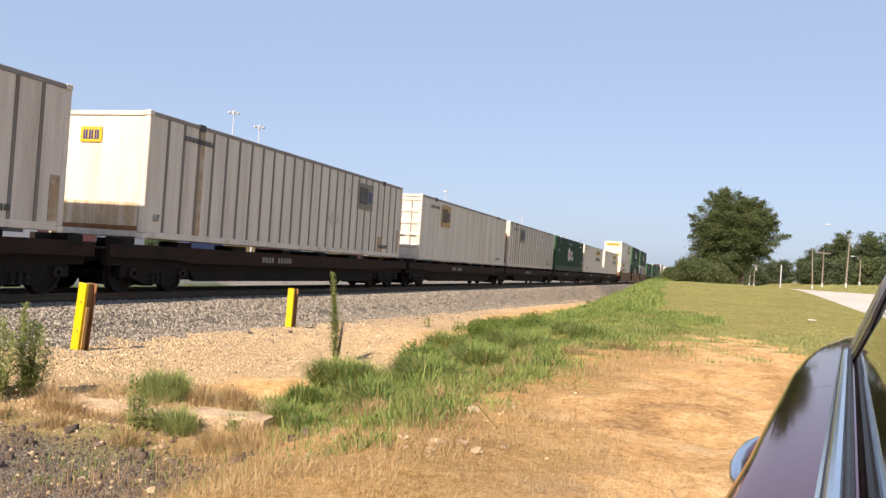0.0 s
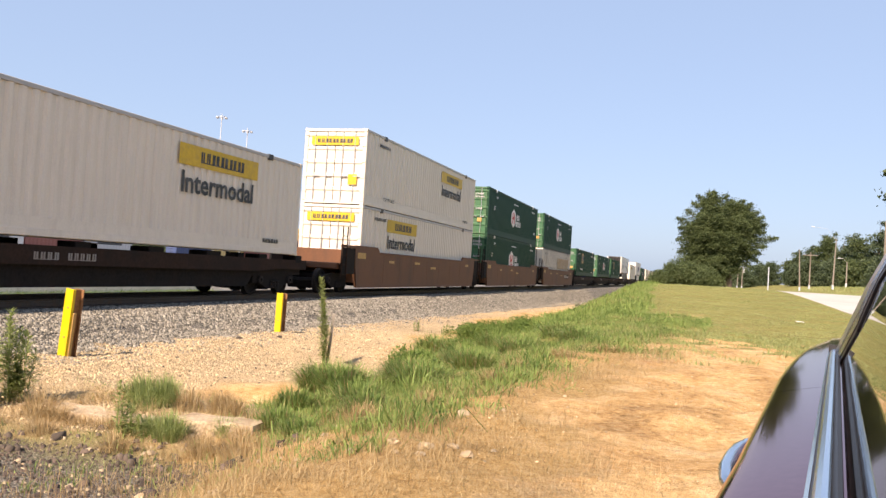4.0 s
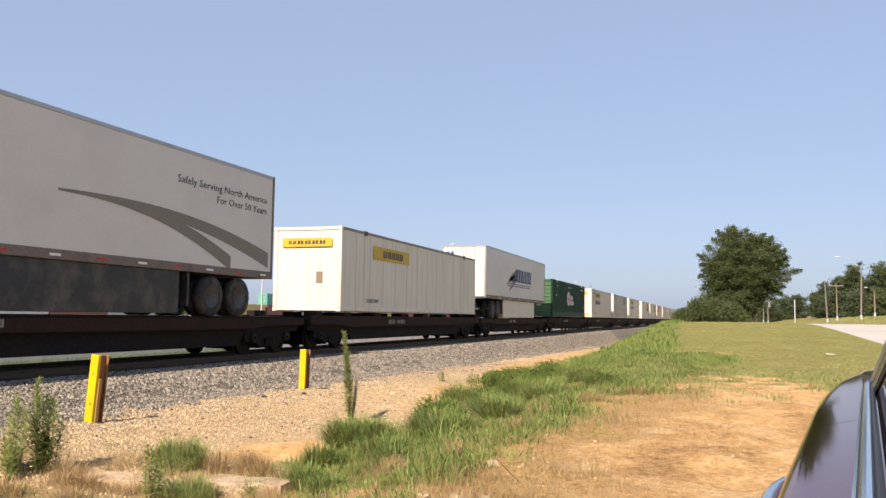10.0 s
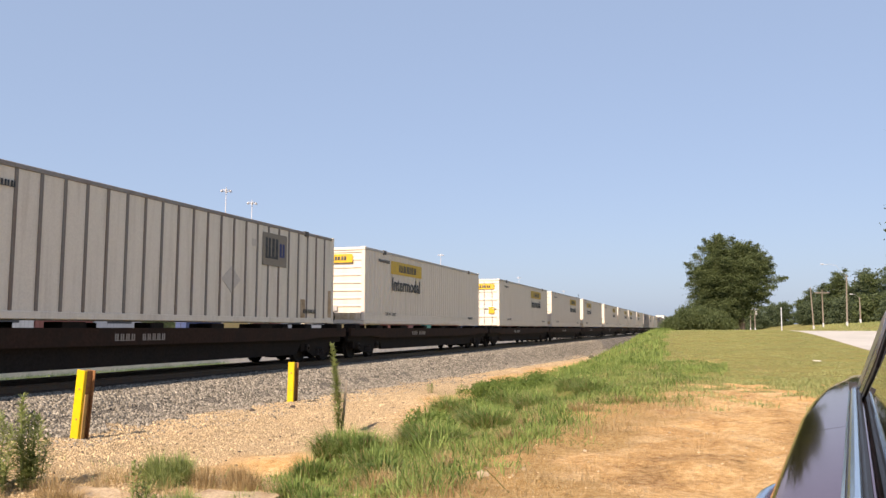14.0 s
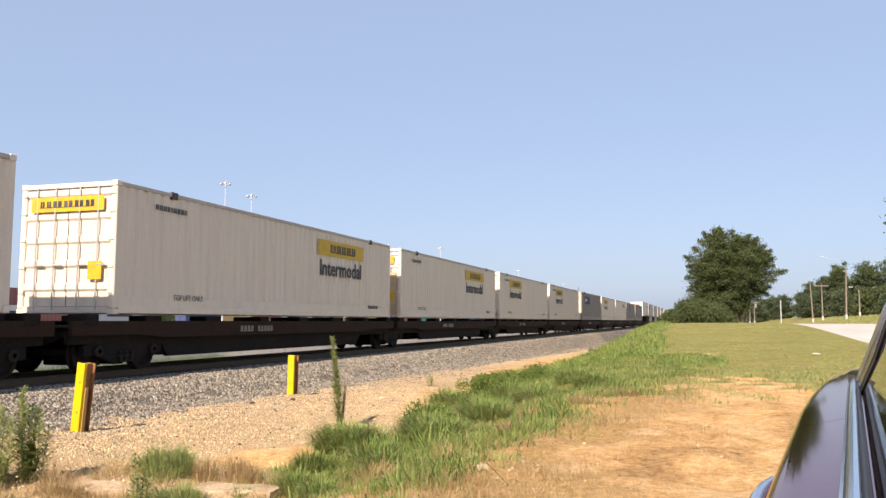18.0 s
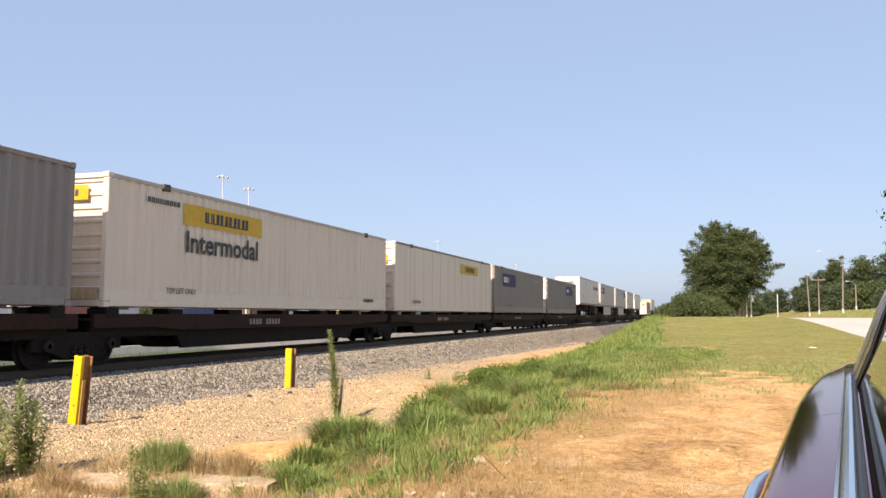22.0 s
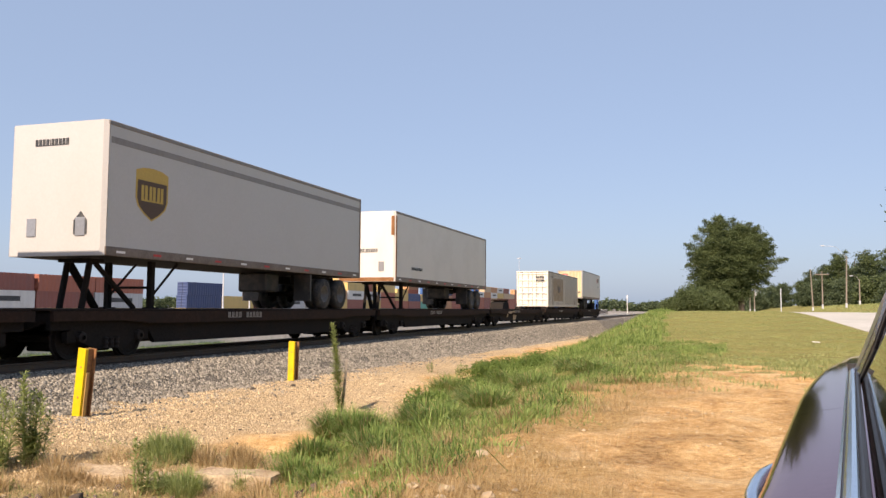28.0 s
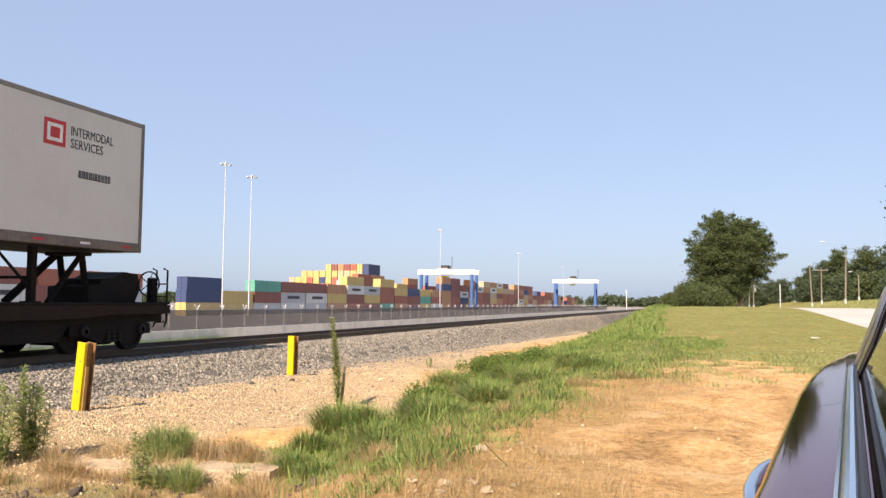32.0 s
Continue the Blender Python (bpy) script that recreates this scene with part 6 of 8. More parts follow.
def well_car(u0, u1, trucks, first, last, label="orange-brown well wagon with deep sides for stacked containers"):
    ob = thing("well_car", label, "railway wagon", "well wagons of the train")
    n = u1 - u0
    for s in (-1, 1):
        x0, x1 = (1.36, 1.46) if s > 0 else (-1.46, -1.36)
        out = [(1.5, 1.60), (1.55, 1.68), (3.7, 1.68), (3.95, 1.48), (n - 3.95, 1.48), (n - 3.7, 1.68), (n - 1.55, 1.68), (n - 1.5, 1.60), (n - 1.55, 0.95), (n - 1.75, 0.14), (1.75, 0.14), (1.55, 0.95)]
        side = part("well_side", Mesh().prism(out, 0, x0, x1), M_WELL, ob, "deep weathered orange side")
        part("top_chord", Mesh().box(x0 - 0.02, x1 + 0.02, 3.96, n - 3.96, 1.42, 1.50, 0.02), M_WELL, side)
        part("bottom_chord", Mesh().box(x0 - 0.012, x1 + 0.012, 1.8, n - 1.8, 0.12, 0.22, 0.01), M_WELL, side)
        for i in range(7):
            y = 4.4 + (n - 8.8) * i / 6
            part("side_seam", Mesh().box(x0 - 0.004, x1 + 0.004, y - 0.02, y + 0.02, 0.24, 1.40, 0.003), M_WELL, side)
        a = x1 if s > 0 else x0 - 0.006
        if last:
            part("number_plate_patch", Mesh().box(a, a + 0.003, n - 7.0, n - 4.3, 0.72, 1.14), M_SILL, side, "dark painted patch")
            if s > 0:
                blocks(side, "number_bar", (1, 1, 1, 1), n - 6.9, n - 5.75, 0.8, 1.06, 0.3, M_FAINT, x=x1 - 0.002, label="faded white number bars")
                blocks(side, "number_bar", (1, 1, 1, 1), n - 5.5, n - 4.45, 0.82, 1.0, 0.3, M_FAINT, x=x1 - 0.002)
        for y0, y1, z0, z1 in ((1.75, 2.5, 1.2, 1.42), (5.0, 5.6, 1.1, 1.2), (8.2, 8.9, 1.12, 1.22), (n - 3.3, n - 2.7, 1.18, 1.3), (n - 9.4, n - 8.6, 0.95, 1.05)):
            part("faded_patch", Mesh().box(a, a + 0.004, y0, y1, z0, z1), M_OCHRE, side)
        for ya, yb in ((0.42, 1.5), (n - 1.5, n - 0.42)):
            # black plate over the bogie: its colour stands for shade as well as grime
            part("end_plate", Mesh().prism([(ya, 0.62), (ya, 1.56), (yb, 1.56), (yb, 0.62)], 0, x0 + 0.01, x1 - 0.012), M_STEEL, side, "black end plate, dark with grime and shade")
            part("end_chord", Mesh().box(x0 - 0.005, x1 + 0.005, ya, yb, 1.565, 1.66, 0.015), M_WELL, side)
    for y0, y1 in ((0.3, 1.6), (n - 1.6, n - 0.3)):
        part("end_platform", Mesh().box(-1.3, 1.3, y0, y1, 0.78, 1.0, 0.03), M_WELL, ob)
    for y in (0.5, n - 0.5):
        lad = Mesh().tube([(1.47, y - 0.2, 0.5), (1.47, y - 0.2, 2.3)], 0.024).tube([(1.47, y + 0.2, 0.5), (1.47, y + 0.2, 2.3)], 0.024)
        for i in range(5):
            lad.tube([(1.47, y - 0.2, 0.6 + i * 0.34), (1.47, y + 0.2, 0.6 + i * 0.34)], 0.016, 6)
        part("ladder", lad, M_SILL, ob)
    part("well_floor", Mesh().box(-1.36, 1.36, 2.8, n - 2.8, 0.15, 0.33), M_STEEL, ob)
    for y in (1.62, n - 1.74):
        part("bulkhead", Mesh().box(-1.36, 1.36, y, y + 0.12, 0.3, 1.5, 0.02), M_WELL, ob)
    for y in trucks:
        bogie(ob, y).matrix_basis = Matrix.Translation((0, 0, RAIL_Z))
    for y, d in ((0.3, -1), (n - 0.3, 1)):
        part("coupler", Mesh().box(-0.12, 0.12, min(y, y + d * 0.8), max(y, y + d * 0.8), 0.72, 0.92, 0.03), M_STEEL, ob)
    return coupled(ob, u0)


def make_train():
    worn = "worn off-white container with dark upright wall posts"
    posted(-3.2, "plain", 12.5, worn + " and rust")
    posted(15.15, "plain", 11.55, worn + " and an ochre emblem")
    ob = container(33.6, "smooth", M_WORN, M_RAILTOP, "doors", "smooth off-white container with a large ochre emblem")
    square_logo(ob, 2.9, 1.42, 1.62, M_OCHRE, 1.04)
    small_marks(ob, M_INK)
    ob = posted(50.65, "doors", 3.25, worn + " and rusty doors")
    rusty_end(ob)
    decal(panel(ob, "end_stain", -1.0, 0.5, 0.2, 1.9, M_RUSTY, end=True, at=-0.03))
    hub(67.85)
    jb(84.85, "doors", "far")
    jb(103.14, "doors", "far")
    jb(124.2, "doors", "far", 3.23)
    jb(124.2, "doors", "near", 0.33)
    hub(143.55, 3.25)
    hub(143.55, 0.35)
    hub(162.86, 3.24)
    ob = posted(162.86, "uprights", 5.0, "white container with upright posts under a green one", 0.34, False, M_WHITE)
    decal(panel(ob, "old_panel", 7.7, 14.7, 1.25, 2.25, M_PATCH, "peeled tan panel"))
    emp_green(183.6, "uprights", 4.1)
    hub(204.15)
    emp_green(222.7, "doors", 3.52)
    ob, z0, z1 = trailer(241.4, 16.0, M_PANEL, "white refrigerated trailer with taupe curved stripes", True, False, 2.02, 4.95, False, M_BLACK, M_ALU, True)
    sweep(ob, z0)
    ob = container(261.85, "smooth", M_CREAM, M_RAILTOP, "plain", "smooth cream container with a yellow panel")
    yellow_panel(ob, 2.7, 3.65, 1.95, False, 0.5)
    end_panel(ob, -0.95, 0.95, 2.2, 2.5)
    decal(panel(ob, "end_notice", 0.35, 0.6, 0.95, 1.35, M_TAUPE, end=True, at=0.026))
    lift_text(ob, M_INK)
    ob, z0, z1 = trailer(279.95, 15.95, M_PANEL, "white box trailer with a dark blue name and grey swoosh", False, True, 2.06, 4.98, False, M_WHITE, M_ALU)
    swoosh(ob, z0)
    hub(298.9, DECK, "ribs")
    jb(319.4, "ribs", "near")
    ob = posted(337.7, "uprights", 11.3, "cream container with upright posts and an emblem", paint=M_CREAM)
    jb(356.35, "ribs", "near")
    jb(377.15, "doors", "far")
    jb(395.1, "ribs", "far")
    jb(413.4, "ribs", "near")
    jb(432.1, "doors", "far")
    ob = jb(449.35, "doors", "far")
    decal(panel(ob, "end_stain", -1.1, 1.1, 0.2, 1.9, M_GRIMY, end=True, at=-0.024, label="grimy lower doors"))
    jb(466.52, "ribs", "near")
    jb(483.6, "ribs", "near")
    fedex(501.95, "ribs", "near")
    jb(518.9, "ribs", "near")
    ob = container(535.93, "smooth", M_WHITE, M_RAILTOP, "doors", "smooth white container with a small yellow panel")
    yellow_panel(ob, 9.55, 3.45, 2.0, False, 0.5)
    end_panel(ob, -0.2, 0.95, 2.0, 2.35)
    lift_text(ob, M_INK)
    fedex(552.83, "ribs", "near")
    fedex(570.7, "doors", "far")
    ob, z0, z1 = trailer(589.5, 16.0, M_PANEL, "white box trailer with a dark name along its side", True)
    decal(blocks(ob, "name_bar", (1, 0.7, 0.5, 1, 0.5, 1), 10.85, 12.9, z0 + 1.82, z0 + 2.2, 0.25, M_INK, x=HALF - 0.01), blocks(ob, "name_bar", (1, 0.7, 1, 1.2, 1), 13.2, 15.2, z0 + 1.82, z0 + 2.2, 0.25, M_INK, x=HALF - 0.01),
          blocks(ob, "mark_bar", (1, 1, 0.5, 1), 2.4, 2.9, z0 + 0.95, z0 + 1.08, 0.3, M_INK, x=HALF - 0.01), blocks(ob, "mark_bar", (1, 1, 1, 1, 1, 1), 2.4, 3.2, z0 + 0.72, z0 + 0.86, 0.3, M_INK, x=HALF - 0.01),
          blocks(ob, "name_bar", (1, 0.7, 0.5, 1, 0.5, 1, 0.1, 1, 0.7, 1, 1.2, 1), -0.9, 0.7, z0 + 2.2, z0 + 2.42, 0.25, M_INK, end=True, at=-0.045))
    for near, u in ((True, 608.2), (False, 627.0)):
        ob, z0, z1 = trailer(u, 15.9, M_LGREY, "light grey box trailer with a purple panel", near, not near, skirt=M_LGREY)
        y, w = (0.3, 3.6) if near else (11.96, 3.55)
        decal(panel(ob, "logo_panel", y, y + w, z0 + 1.66, z0 + 2.4, M_PURPLE, "purple name panel", x=HALF - 0.01),
              blocks(ob, "logo_bar", (1, 0.8, 0.9, 1, 0.9), y + 0.25, y + w * 0.42, z0 + 1.85, z0 + 2.22, 0.2, M_PALE, x=HALF - 0.006),
              panel(ob, "end_panel", -0.2, 0.9, z0 + 2.2, z0 + 2.55, M_PURPLE, end=True, at=-0.042))
    ob, z0, z1 = trailer(646.0, 13.3, mat("silver_white_paint", (0.43, 0.426, 0.42), 0.45, grain=(20, 0.03), stain=(0.9, (0.38, 0.36, 0.34), 0.3), stretch=(1, 0.5, 0.6)), "light grey box trailer with a brown shield emblem", True, posts=False)
    decal(panel(ob, "grey_band", 0.1, 13.2, z0 + 2.42, z0 + 2.56, M_GREY, "dark grey band", x=HALF - 0.0115))
    shield(ob, z0)
    ob, z0, z1 = trailer(662.9, 14.4, M_PANEL, "plain white box trailer with rust at its corners", True, posts=False)
    decal(panel(ob, "rust_edge", -1.22, 1.22, z0 + 0.01, z0 + 0.17, M_RUSTY, end=True, at=-0.042), panel(ob, "rust_edge", 0.0, 0.14, z0 + 0.15, z0 + 2.7, M_RUSTY, x=HALF - 0.01),
          panel(ob, "rust_edge", 1.1, 1.24, z0 + 1.9, z0 + 2.7, M_RUSTY, end=True, at=-0.042), blocks(ob, "mark_bar", (1, 1, 1, 1, 0.3, 1, 1, 1, 1, 1), 1.9, 3.3, z0 + 0.55, z0 + 0.68, 0.3, M_INK, x=HALF - 0.01),
          blocks(ob, "end_bar", (1, 1, 1, 1, 0.3, 1, 1, 1, 1, 1), -0.5, 0.5, z0 + 1.2, z0 + 1.36, 0.3, M_INK, end=True, at=-0.042))
    ob = posted(696.88, "doors", 4.4, "cream container with upright posts and a rust-stained emblem", paint=M_CREAM, zl=1.0)
    decal(panel(ob, "stain_patch", 2.4, 7.5, 0.5, 2.42, M_PATCH, "large rust-tinted patch", x=HALF - 0.012))
    ob, z0, z1 = trailer(716.4, 14.5, M_PANEL, "white box trailer with a red emblem and rear doors", False, True, posts=False)
    for c in ob.children:                  # cream-yellow doors with brown streaks
        if c.data and c.data.name.split(".")[0] == "door":
            c.data.materials[0] = mat("cream_yellow_door_paint", (0.56, 0.46, 0.28), 0.55, grain=(20, 0.08), stain=(2.0, (0.26, 0.15, 0.07), 0.6), stretch=STREAK)
    decal(panel(ob, "emblem", 11.58, 12.14, z0 + 1.94, z0 + 2.45, M_RED, "red square emblem", x=HALF - 0.01), panel(ob, "emblem_inset", 11.66, 12.06, z0 + 2.02, z0 + 2.37, M_PALE, x=HALF - 0.006), panel(ob, "emblem_core", 11.74, 11.98, z0 + 2.09, z0 + 2.3, M_RED, x=HALF - 0.002),
          word(ob, "INTERMODAL", 12.27, z0 + 2.22, 0.27, M_INK, x=HALF - 0.014, width=1.22), word(ob, "SERVICES", 12.27, z0 + 1.97, 0.27, M_INK, x=HALF - 0.014, width=0.92),
          blocks(ob, "mark_bar", (1, 1, 1, 1, 0.5, 1, 1, 1, 1, 1), 12.52, 13.44, z0 + 1.4, z0 + 1.55, 0.3, M_INK, x=HALF - 0.01),
          panel(ob, "emblem", -0.75, -0.25, z0 + 2.05, z0 + 2.55, M_RED, end=True, at=-0.002), panel(ob, "emblem_inset", -0.65, -0.35, z0 + 2.18, z0 + 2.45, M_PALE, end=True, at=-0.006),
          blocks(ob, "end_bar", (1, 1, 1, 1, 0.3, 1, 1, 1, 1, 1), 0.1, 1.05, z0 + 0.52, z0 + 0.7, 0.3, M_INK, end=True, at=-0.002))

    # the wagons under them: joints half way between the loads
    loads = [(-3.2, 12.8), (15.15, 31.2), (33.6, 49.6), (50.65, 66.65), (67.85, 83.87), (84.85, 100.93), (103.14, 119.1)]
    later = [(183.6, 199.6), (204.15, 220.2), (222.7, 238.7), (241.4, 257.4), (261.85, 277.95), (279.95, 295.9), (298.9, 314.85), (319.4, 335.45), (337.7, 353.7), (356.35, 372.3),
             (377.15, 393.2), (395.1, 411.1), (413.4, 429.4), (432.1, 448.3), (449.35, 465.4), (466.52, 482.5), (483.6, 499.6), (501.95, 517.95), (518.9, 534.9), (535.93, 551.9),
             (552.83, 568.8), (570.7, 586.7), (589.5, 605.5), (608.2, 624.1), (627.0, 642.95), (646.0, 659.3), (662.9, 677.25), (679.6, 694.6), (696.88, 712.9), (716.4, 730.9)]
    braked = (356.35, 413.4, 501.95)
    for run_of in (loads, later):
        for i, (a, b) in enumerate(run_of):
            left = (run_of[i - 1][1] + a) / 2 if i else a - 1.2
            right = (b + run_of[i + 1][0]) / 2 if i + 1 < len(run_of) else b + (1.38 if a == 716.4 else 1.0)
            n = right - left
            shared_l = i > 0 and a - run_of[i - 1][1] < 1.6
            shared_r = i + 1 < len(run_of) and run_of[i + 1][0] - b < 1.6
            trucks = [0.0 if shared_l else 2.0] + ([] if shared_r else [n - 2.0])
            flat = a in (241.4, 279.95, 589.5, 608.2, 627.0, 646.0, 662.9, 679.6, 716.4)
            flat_car(left + 0.03, right - 0.03, trucks, flat, a in braked, tail=a == 716.4, hitch=7.5 if a == 679.6 else None,
                     label="dark rusty flat car carrying a road trailer" if flat and a != 679.6 else ("empty dark flat car with a folded trailer hitch" if a == 679.6 else ""))
    well_car(121.9, 141.8, [0.9, 19.9], True, False)
    well_car(141.85, 161.2, [19.35], False, False)
    well_car(161.25, 181.3, [19.1], False, True)


def sweep(ob, z0):
    """Curved stripes and slogan on the refrigerated trailer."""
    for k, (w, d) in enumerate(((0.34, 0.0), (0.30, -0.75))):
        top, bot = [], []
        for i in range(21):
            s = i / 20
            y = 8.0 + s * (7.75 if k == 0 else 5.9)
            z = z0 + 1.36 - (0.85 if k == 0 else 1.05) * s ** 2.1 + 0.08 * math.sin(s * 3.1)
            t = w * (0.15 + 1.1 * s)
            top.append((y, z + t * 0.5))
            bot.append((y, z - t * 0.5))
        m = Mesh()
        n = len(top)
        m.add([(HALF - 0.008 + 0.004 * k, y, z) for y, z in top + bot], [(i, i + 1, n + i + 1, n + i) for i in range(n - 1)])
        part("curved_stripe", m, M_TAUPE, ob, "taupe curved stripe")
    word(ob, "Safely Serving North America", 11.6, z0 + 2.1, 0.26, M_INK, x=HALF - 0.014, width=4.0)
    word(ob, "For Over 50 Years", 13.2, z0 + 1.8, 0.26, M_INK, x=HALF - 0.014, width=2.4)
    blocks(ob, "name_bar", (1, 0.9, 0.9, 1.2), 2.2, 4.6, z0 + 1.05, z0 + 1.62, 0.25, M_TAUPE, x=HALF - 0.011, label="taupe name bars")
    word(ob, "TRANSPORT SERVICES", 2.2, z0 + 0.82, 0.19, M_TAUPE, x=HALF - 0.014, width=2.4)
    part("emblem", Mesh().prism([(2.6, z0 + 1.9), (3.0, z0 + 2.22), (3.5, z0 + 2.16), (4.25, z0 + 1.92), (3.8, z0 + 2.05), (3.2, z0 + 1.98)], 0, HALF - 0.012, HALF - 0.006), M_LGREY, ob, "grey running emblem")
    word(ob, "53", 0.55, z0 + 0.62, 0.24, M_INK, x=HALF - 0.014)


def swoosh(ob, z0):
    """Grey swoosh and slanted dark name bars on the box trailer."""
    for y, z, w, h in ((5.3, 0.55, 2.2, 0.95), (4.9, 1.0, 3.1, 1.0), (5.2, 1.15, 2.4, 0.42)):
        m = Mesh()
        up, lo = [], []
        for i in range(15):
            s = i / 14
            t = 0.16 * math.sin(math.pi * s) + 0.02
            c = (y + w * s, z0 + z + h * s ** 0.75)
            up.append((HALF - 0.006, c[0] - t * 0.4, c[1] + t))
            lo.append((HALF - 0.006, c[0] + t * 0.4, c[1] - t))
        m.add(up + lo, [(i, i + 1, 15 + i + 1, 15 + i) for i in range(14)])
        part("swoosh", m, M_TAUPE, ob, "grey-brown swoosh")
    blocks(ob, "name_bar", (1, 1.4, 0.5, 0.9, 1), 6.7, 11.2, z0 + 1.2, z0 + 2.0, 0.16, M_NAVY, x=HALF - 0.011, label="slanted dark blue name bars", slant=0.25)
    for z in (1.0, 0.88):
        panel(ob, "underline", 4.7, 11.1, z0 + z, z0 + z + 0.05, M_NAVY, x=HALF - 0.011)
    blocks(ob, "end_bar", (1,), -1.0, -0.55, z0 + 2.35, z0 + 2.6, 0.1, M_NAVY, end=True, at=-0.004)
    panel(ob, "end_notice", -0.1, 0.2, z0 + 0.65, z0 + 0.8, M_YELLOW, end=True, at=-0.004)


def shield(ob, z0):
    out = [(0.92, 1.98), (1.15, 2.05), (1.49, 2.08), (1.83, 2.05), (2.06, 1.98), (2.06, 1.35), (1.98, 1.17), (1.76, 1.0), (1.49, 0.86), (1.22, 1.0), (1.0, 1.17), (0.92, 1.35)]
    part("shield", Mesh().prism([(y, z0 + z) for y, z in out], 0, HALF - 0.012, HALF - 0.008), M_GOLD, ob, "gold-rimmed brown shield")
    part("shield_field", Mesh().prism([(1.49 + (y - 1.49) * 0.9, z0 + 1.45 + (min(z, 1.82) - 1.47) * 0.9) for y, z in out], 0, HALF - 0.008, HALF - 0.005), M_BROWN, ob)
    blocks(ob, "shield_bar", (1, 1, 1), 1.1, 1.88, z0 + 1.3, z0 + 1.66, 0.25, M_GOLD, x=HALF - 0.005)
    blocks(ob, "end_bar", (1, 1, 1, 1, 0.3, 1, 1, 1, 1, 1), -0.6, 0.3, z0 + 2.4, z0 + 2.55, 0.3, M_INK, end=True, at=-0.045)
    part("small_emblem", Mesh().prism([(0.5, z0 + 0.45), (0.85, z0 + 0.45), (0.85, z0 + 0.75), (0.68, z0 + 0.95), (0.5, z0 + 0.75)], 1, -0.05, -0.042), M_INK, ob)


make_train()
# ---- beyond the track: wall, fence, container yard, masts, cranes ----
WALL_X = -34.0
lone("yard_wall", Mesh().box(WALL_X - 0.15, WALL_X + 0.15, -40, 420, -2.6, -1.02, 0.02), mat('pale_concrete', (0.66, 0.62, 0.55), 0.9, grain=(14, 0.1), stain=(1.3, (0.36, 0.33, 0.26), 0.6), bump=0.2, stretch=(1, 0.6, 0.3)), "long low pale concrete wall behind the track", "wall", kind="structure")
lone("service_road", Mesh().box(WALL_X + 0.2, -25.0, -40, 420, -2.2, -1.92, 0.02), M_CONC, "pale concrete service strip behind the track", "road", kind="structure")


def wall_grass():
    """Uncut grass along the foot of the wall."""
    rng = np.random.default_rng(77)
    c = 9000
    x, y = WALL_X + 0.18 + 1.6 * rng.random(c) ** 2, 20 + 32 * rng.random(c)
    h, a, w = 0.12 + 0.42 * rng.random(c), rng.random(c) * 6.283, 0.02
    z = np.full(c, -1.93)
    v = np.stack([np.stack([x - w * np.cos(a), y - w * np.sin(a), z], -1), np.stack([x + w * np.cos(a), y + w * np.sin(a), z], -1), np.stack([x + 0.3 * h * np.sin(a), y + 0.3 * h * np.cos(a), z + h], -1)], 1)
    lone("wall_grass", raw_mesh("wall_grass", v.reshape(-1, 3), np.arange(3 * c).reshape(-1, 3), M_GRASS), None, "uncut green grass along the foot of a wall", "grass", kind="stuff")


wall_grass()


def link_mat():
    m = mat("chain_link", (0.13, 0.115, 0.11), 0.8)
    nt = m.node_tree
    tr, mx = nt.nodes.new("ShaderNodeBsdfTransparent"), nt.nodes.new("ShaderNodeMixShader")
    mx.inputs[0].default_value = 0.6
    nt.links.new(tr.outputs[0], mx.inputs[1])
    nt.links.new(nt.nodes["Principled BSDF"].outputs[0], mx.inputs[2])
    nt.links.new(mx.outputs[0], nt.nodes["Material Output"].inputs["Surface"])
    return m


def build_fence():
    ob = thing("yard_fence", "grey chain-link fence with forked barbed-wire arms on a wall", "fence", m=pose(WALL_X, 0, -1.02))
    post = Mesh().tube([(0, 0, 0), (0, 0, 1.42)], 0.055, 8).tube([(0, 0, 1.4), (0, -0.28, 1.72)], 0.04, 6).tube([(0, 0, 1.4), (0, 0.28, 1.72)], 0.04, 6).data("fence_post", M_PALE)
    for i in range(90):
        part("fence_post", post, M_GALV, ob, m=pose(0, 24.3 + i * 3.12, 0))
    for z in (0.05, 1.38):
        part("fence_rail", Mesh().tube([(0, 22, z), (0, 304, z)], 0.022, 6), M_GALV, ob)
    for dy, z in ((-0.28, 1.72), (0.0, 1.6), (0.28, 1.72)):
        part("barbed_wire", Mesh().tube([(dy * 0.1, 22, z), (dy * 0.1, 304, z)], 0.008, 4), M_GALV, ob)
    part("chain_link", Mesh().box(0.05, 0.06, 22, 304, 0.02, 1.38), link_mat(), ob)


build_fence()
YARD_Z = -2.0
# container colours, greyed and lightened so that they carry the haze of distance
HAZED_TINTS = {"r": ("brick-red", (0.36, 0.115, 0.07)), "b": ("dark blue", (0.035, 0.06, 0.15)), "y": ("yellow", (0.56, 0.40, 0.15)), "o": ("orange", (0.46, 0.235, 0.115)),
         "t": ("teal", (0.085, 0.34, 0.27)), "w": ("off-white", (0.62, 0.61, 0.58)), "g": ("grey", (0.45, 0.46, 0.47)), "m": ("maroon", (0.25, 0.085, 0.065)), "n": ("tan", (0.50, 0.37, 0.24))}
BOXES = {}


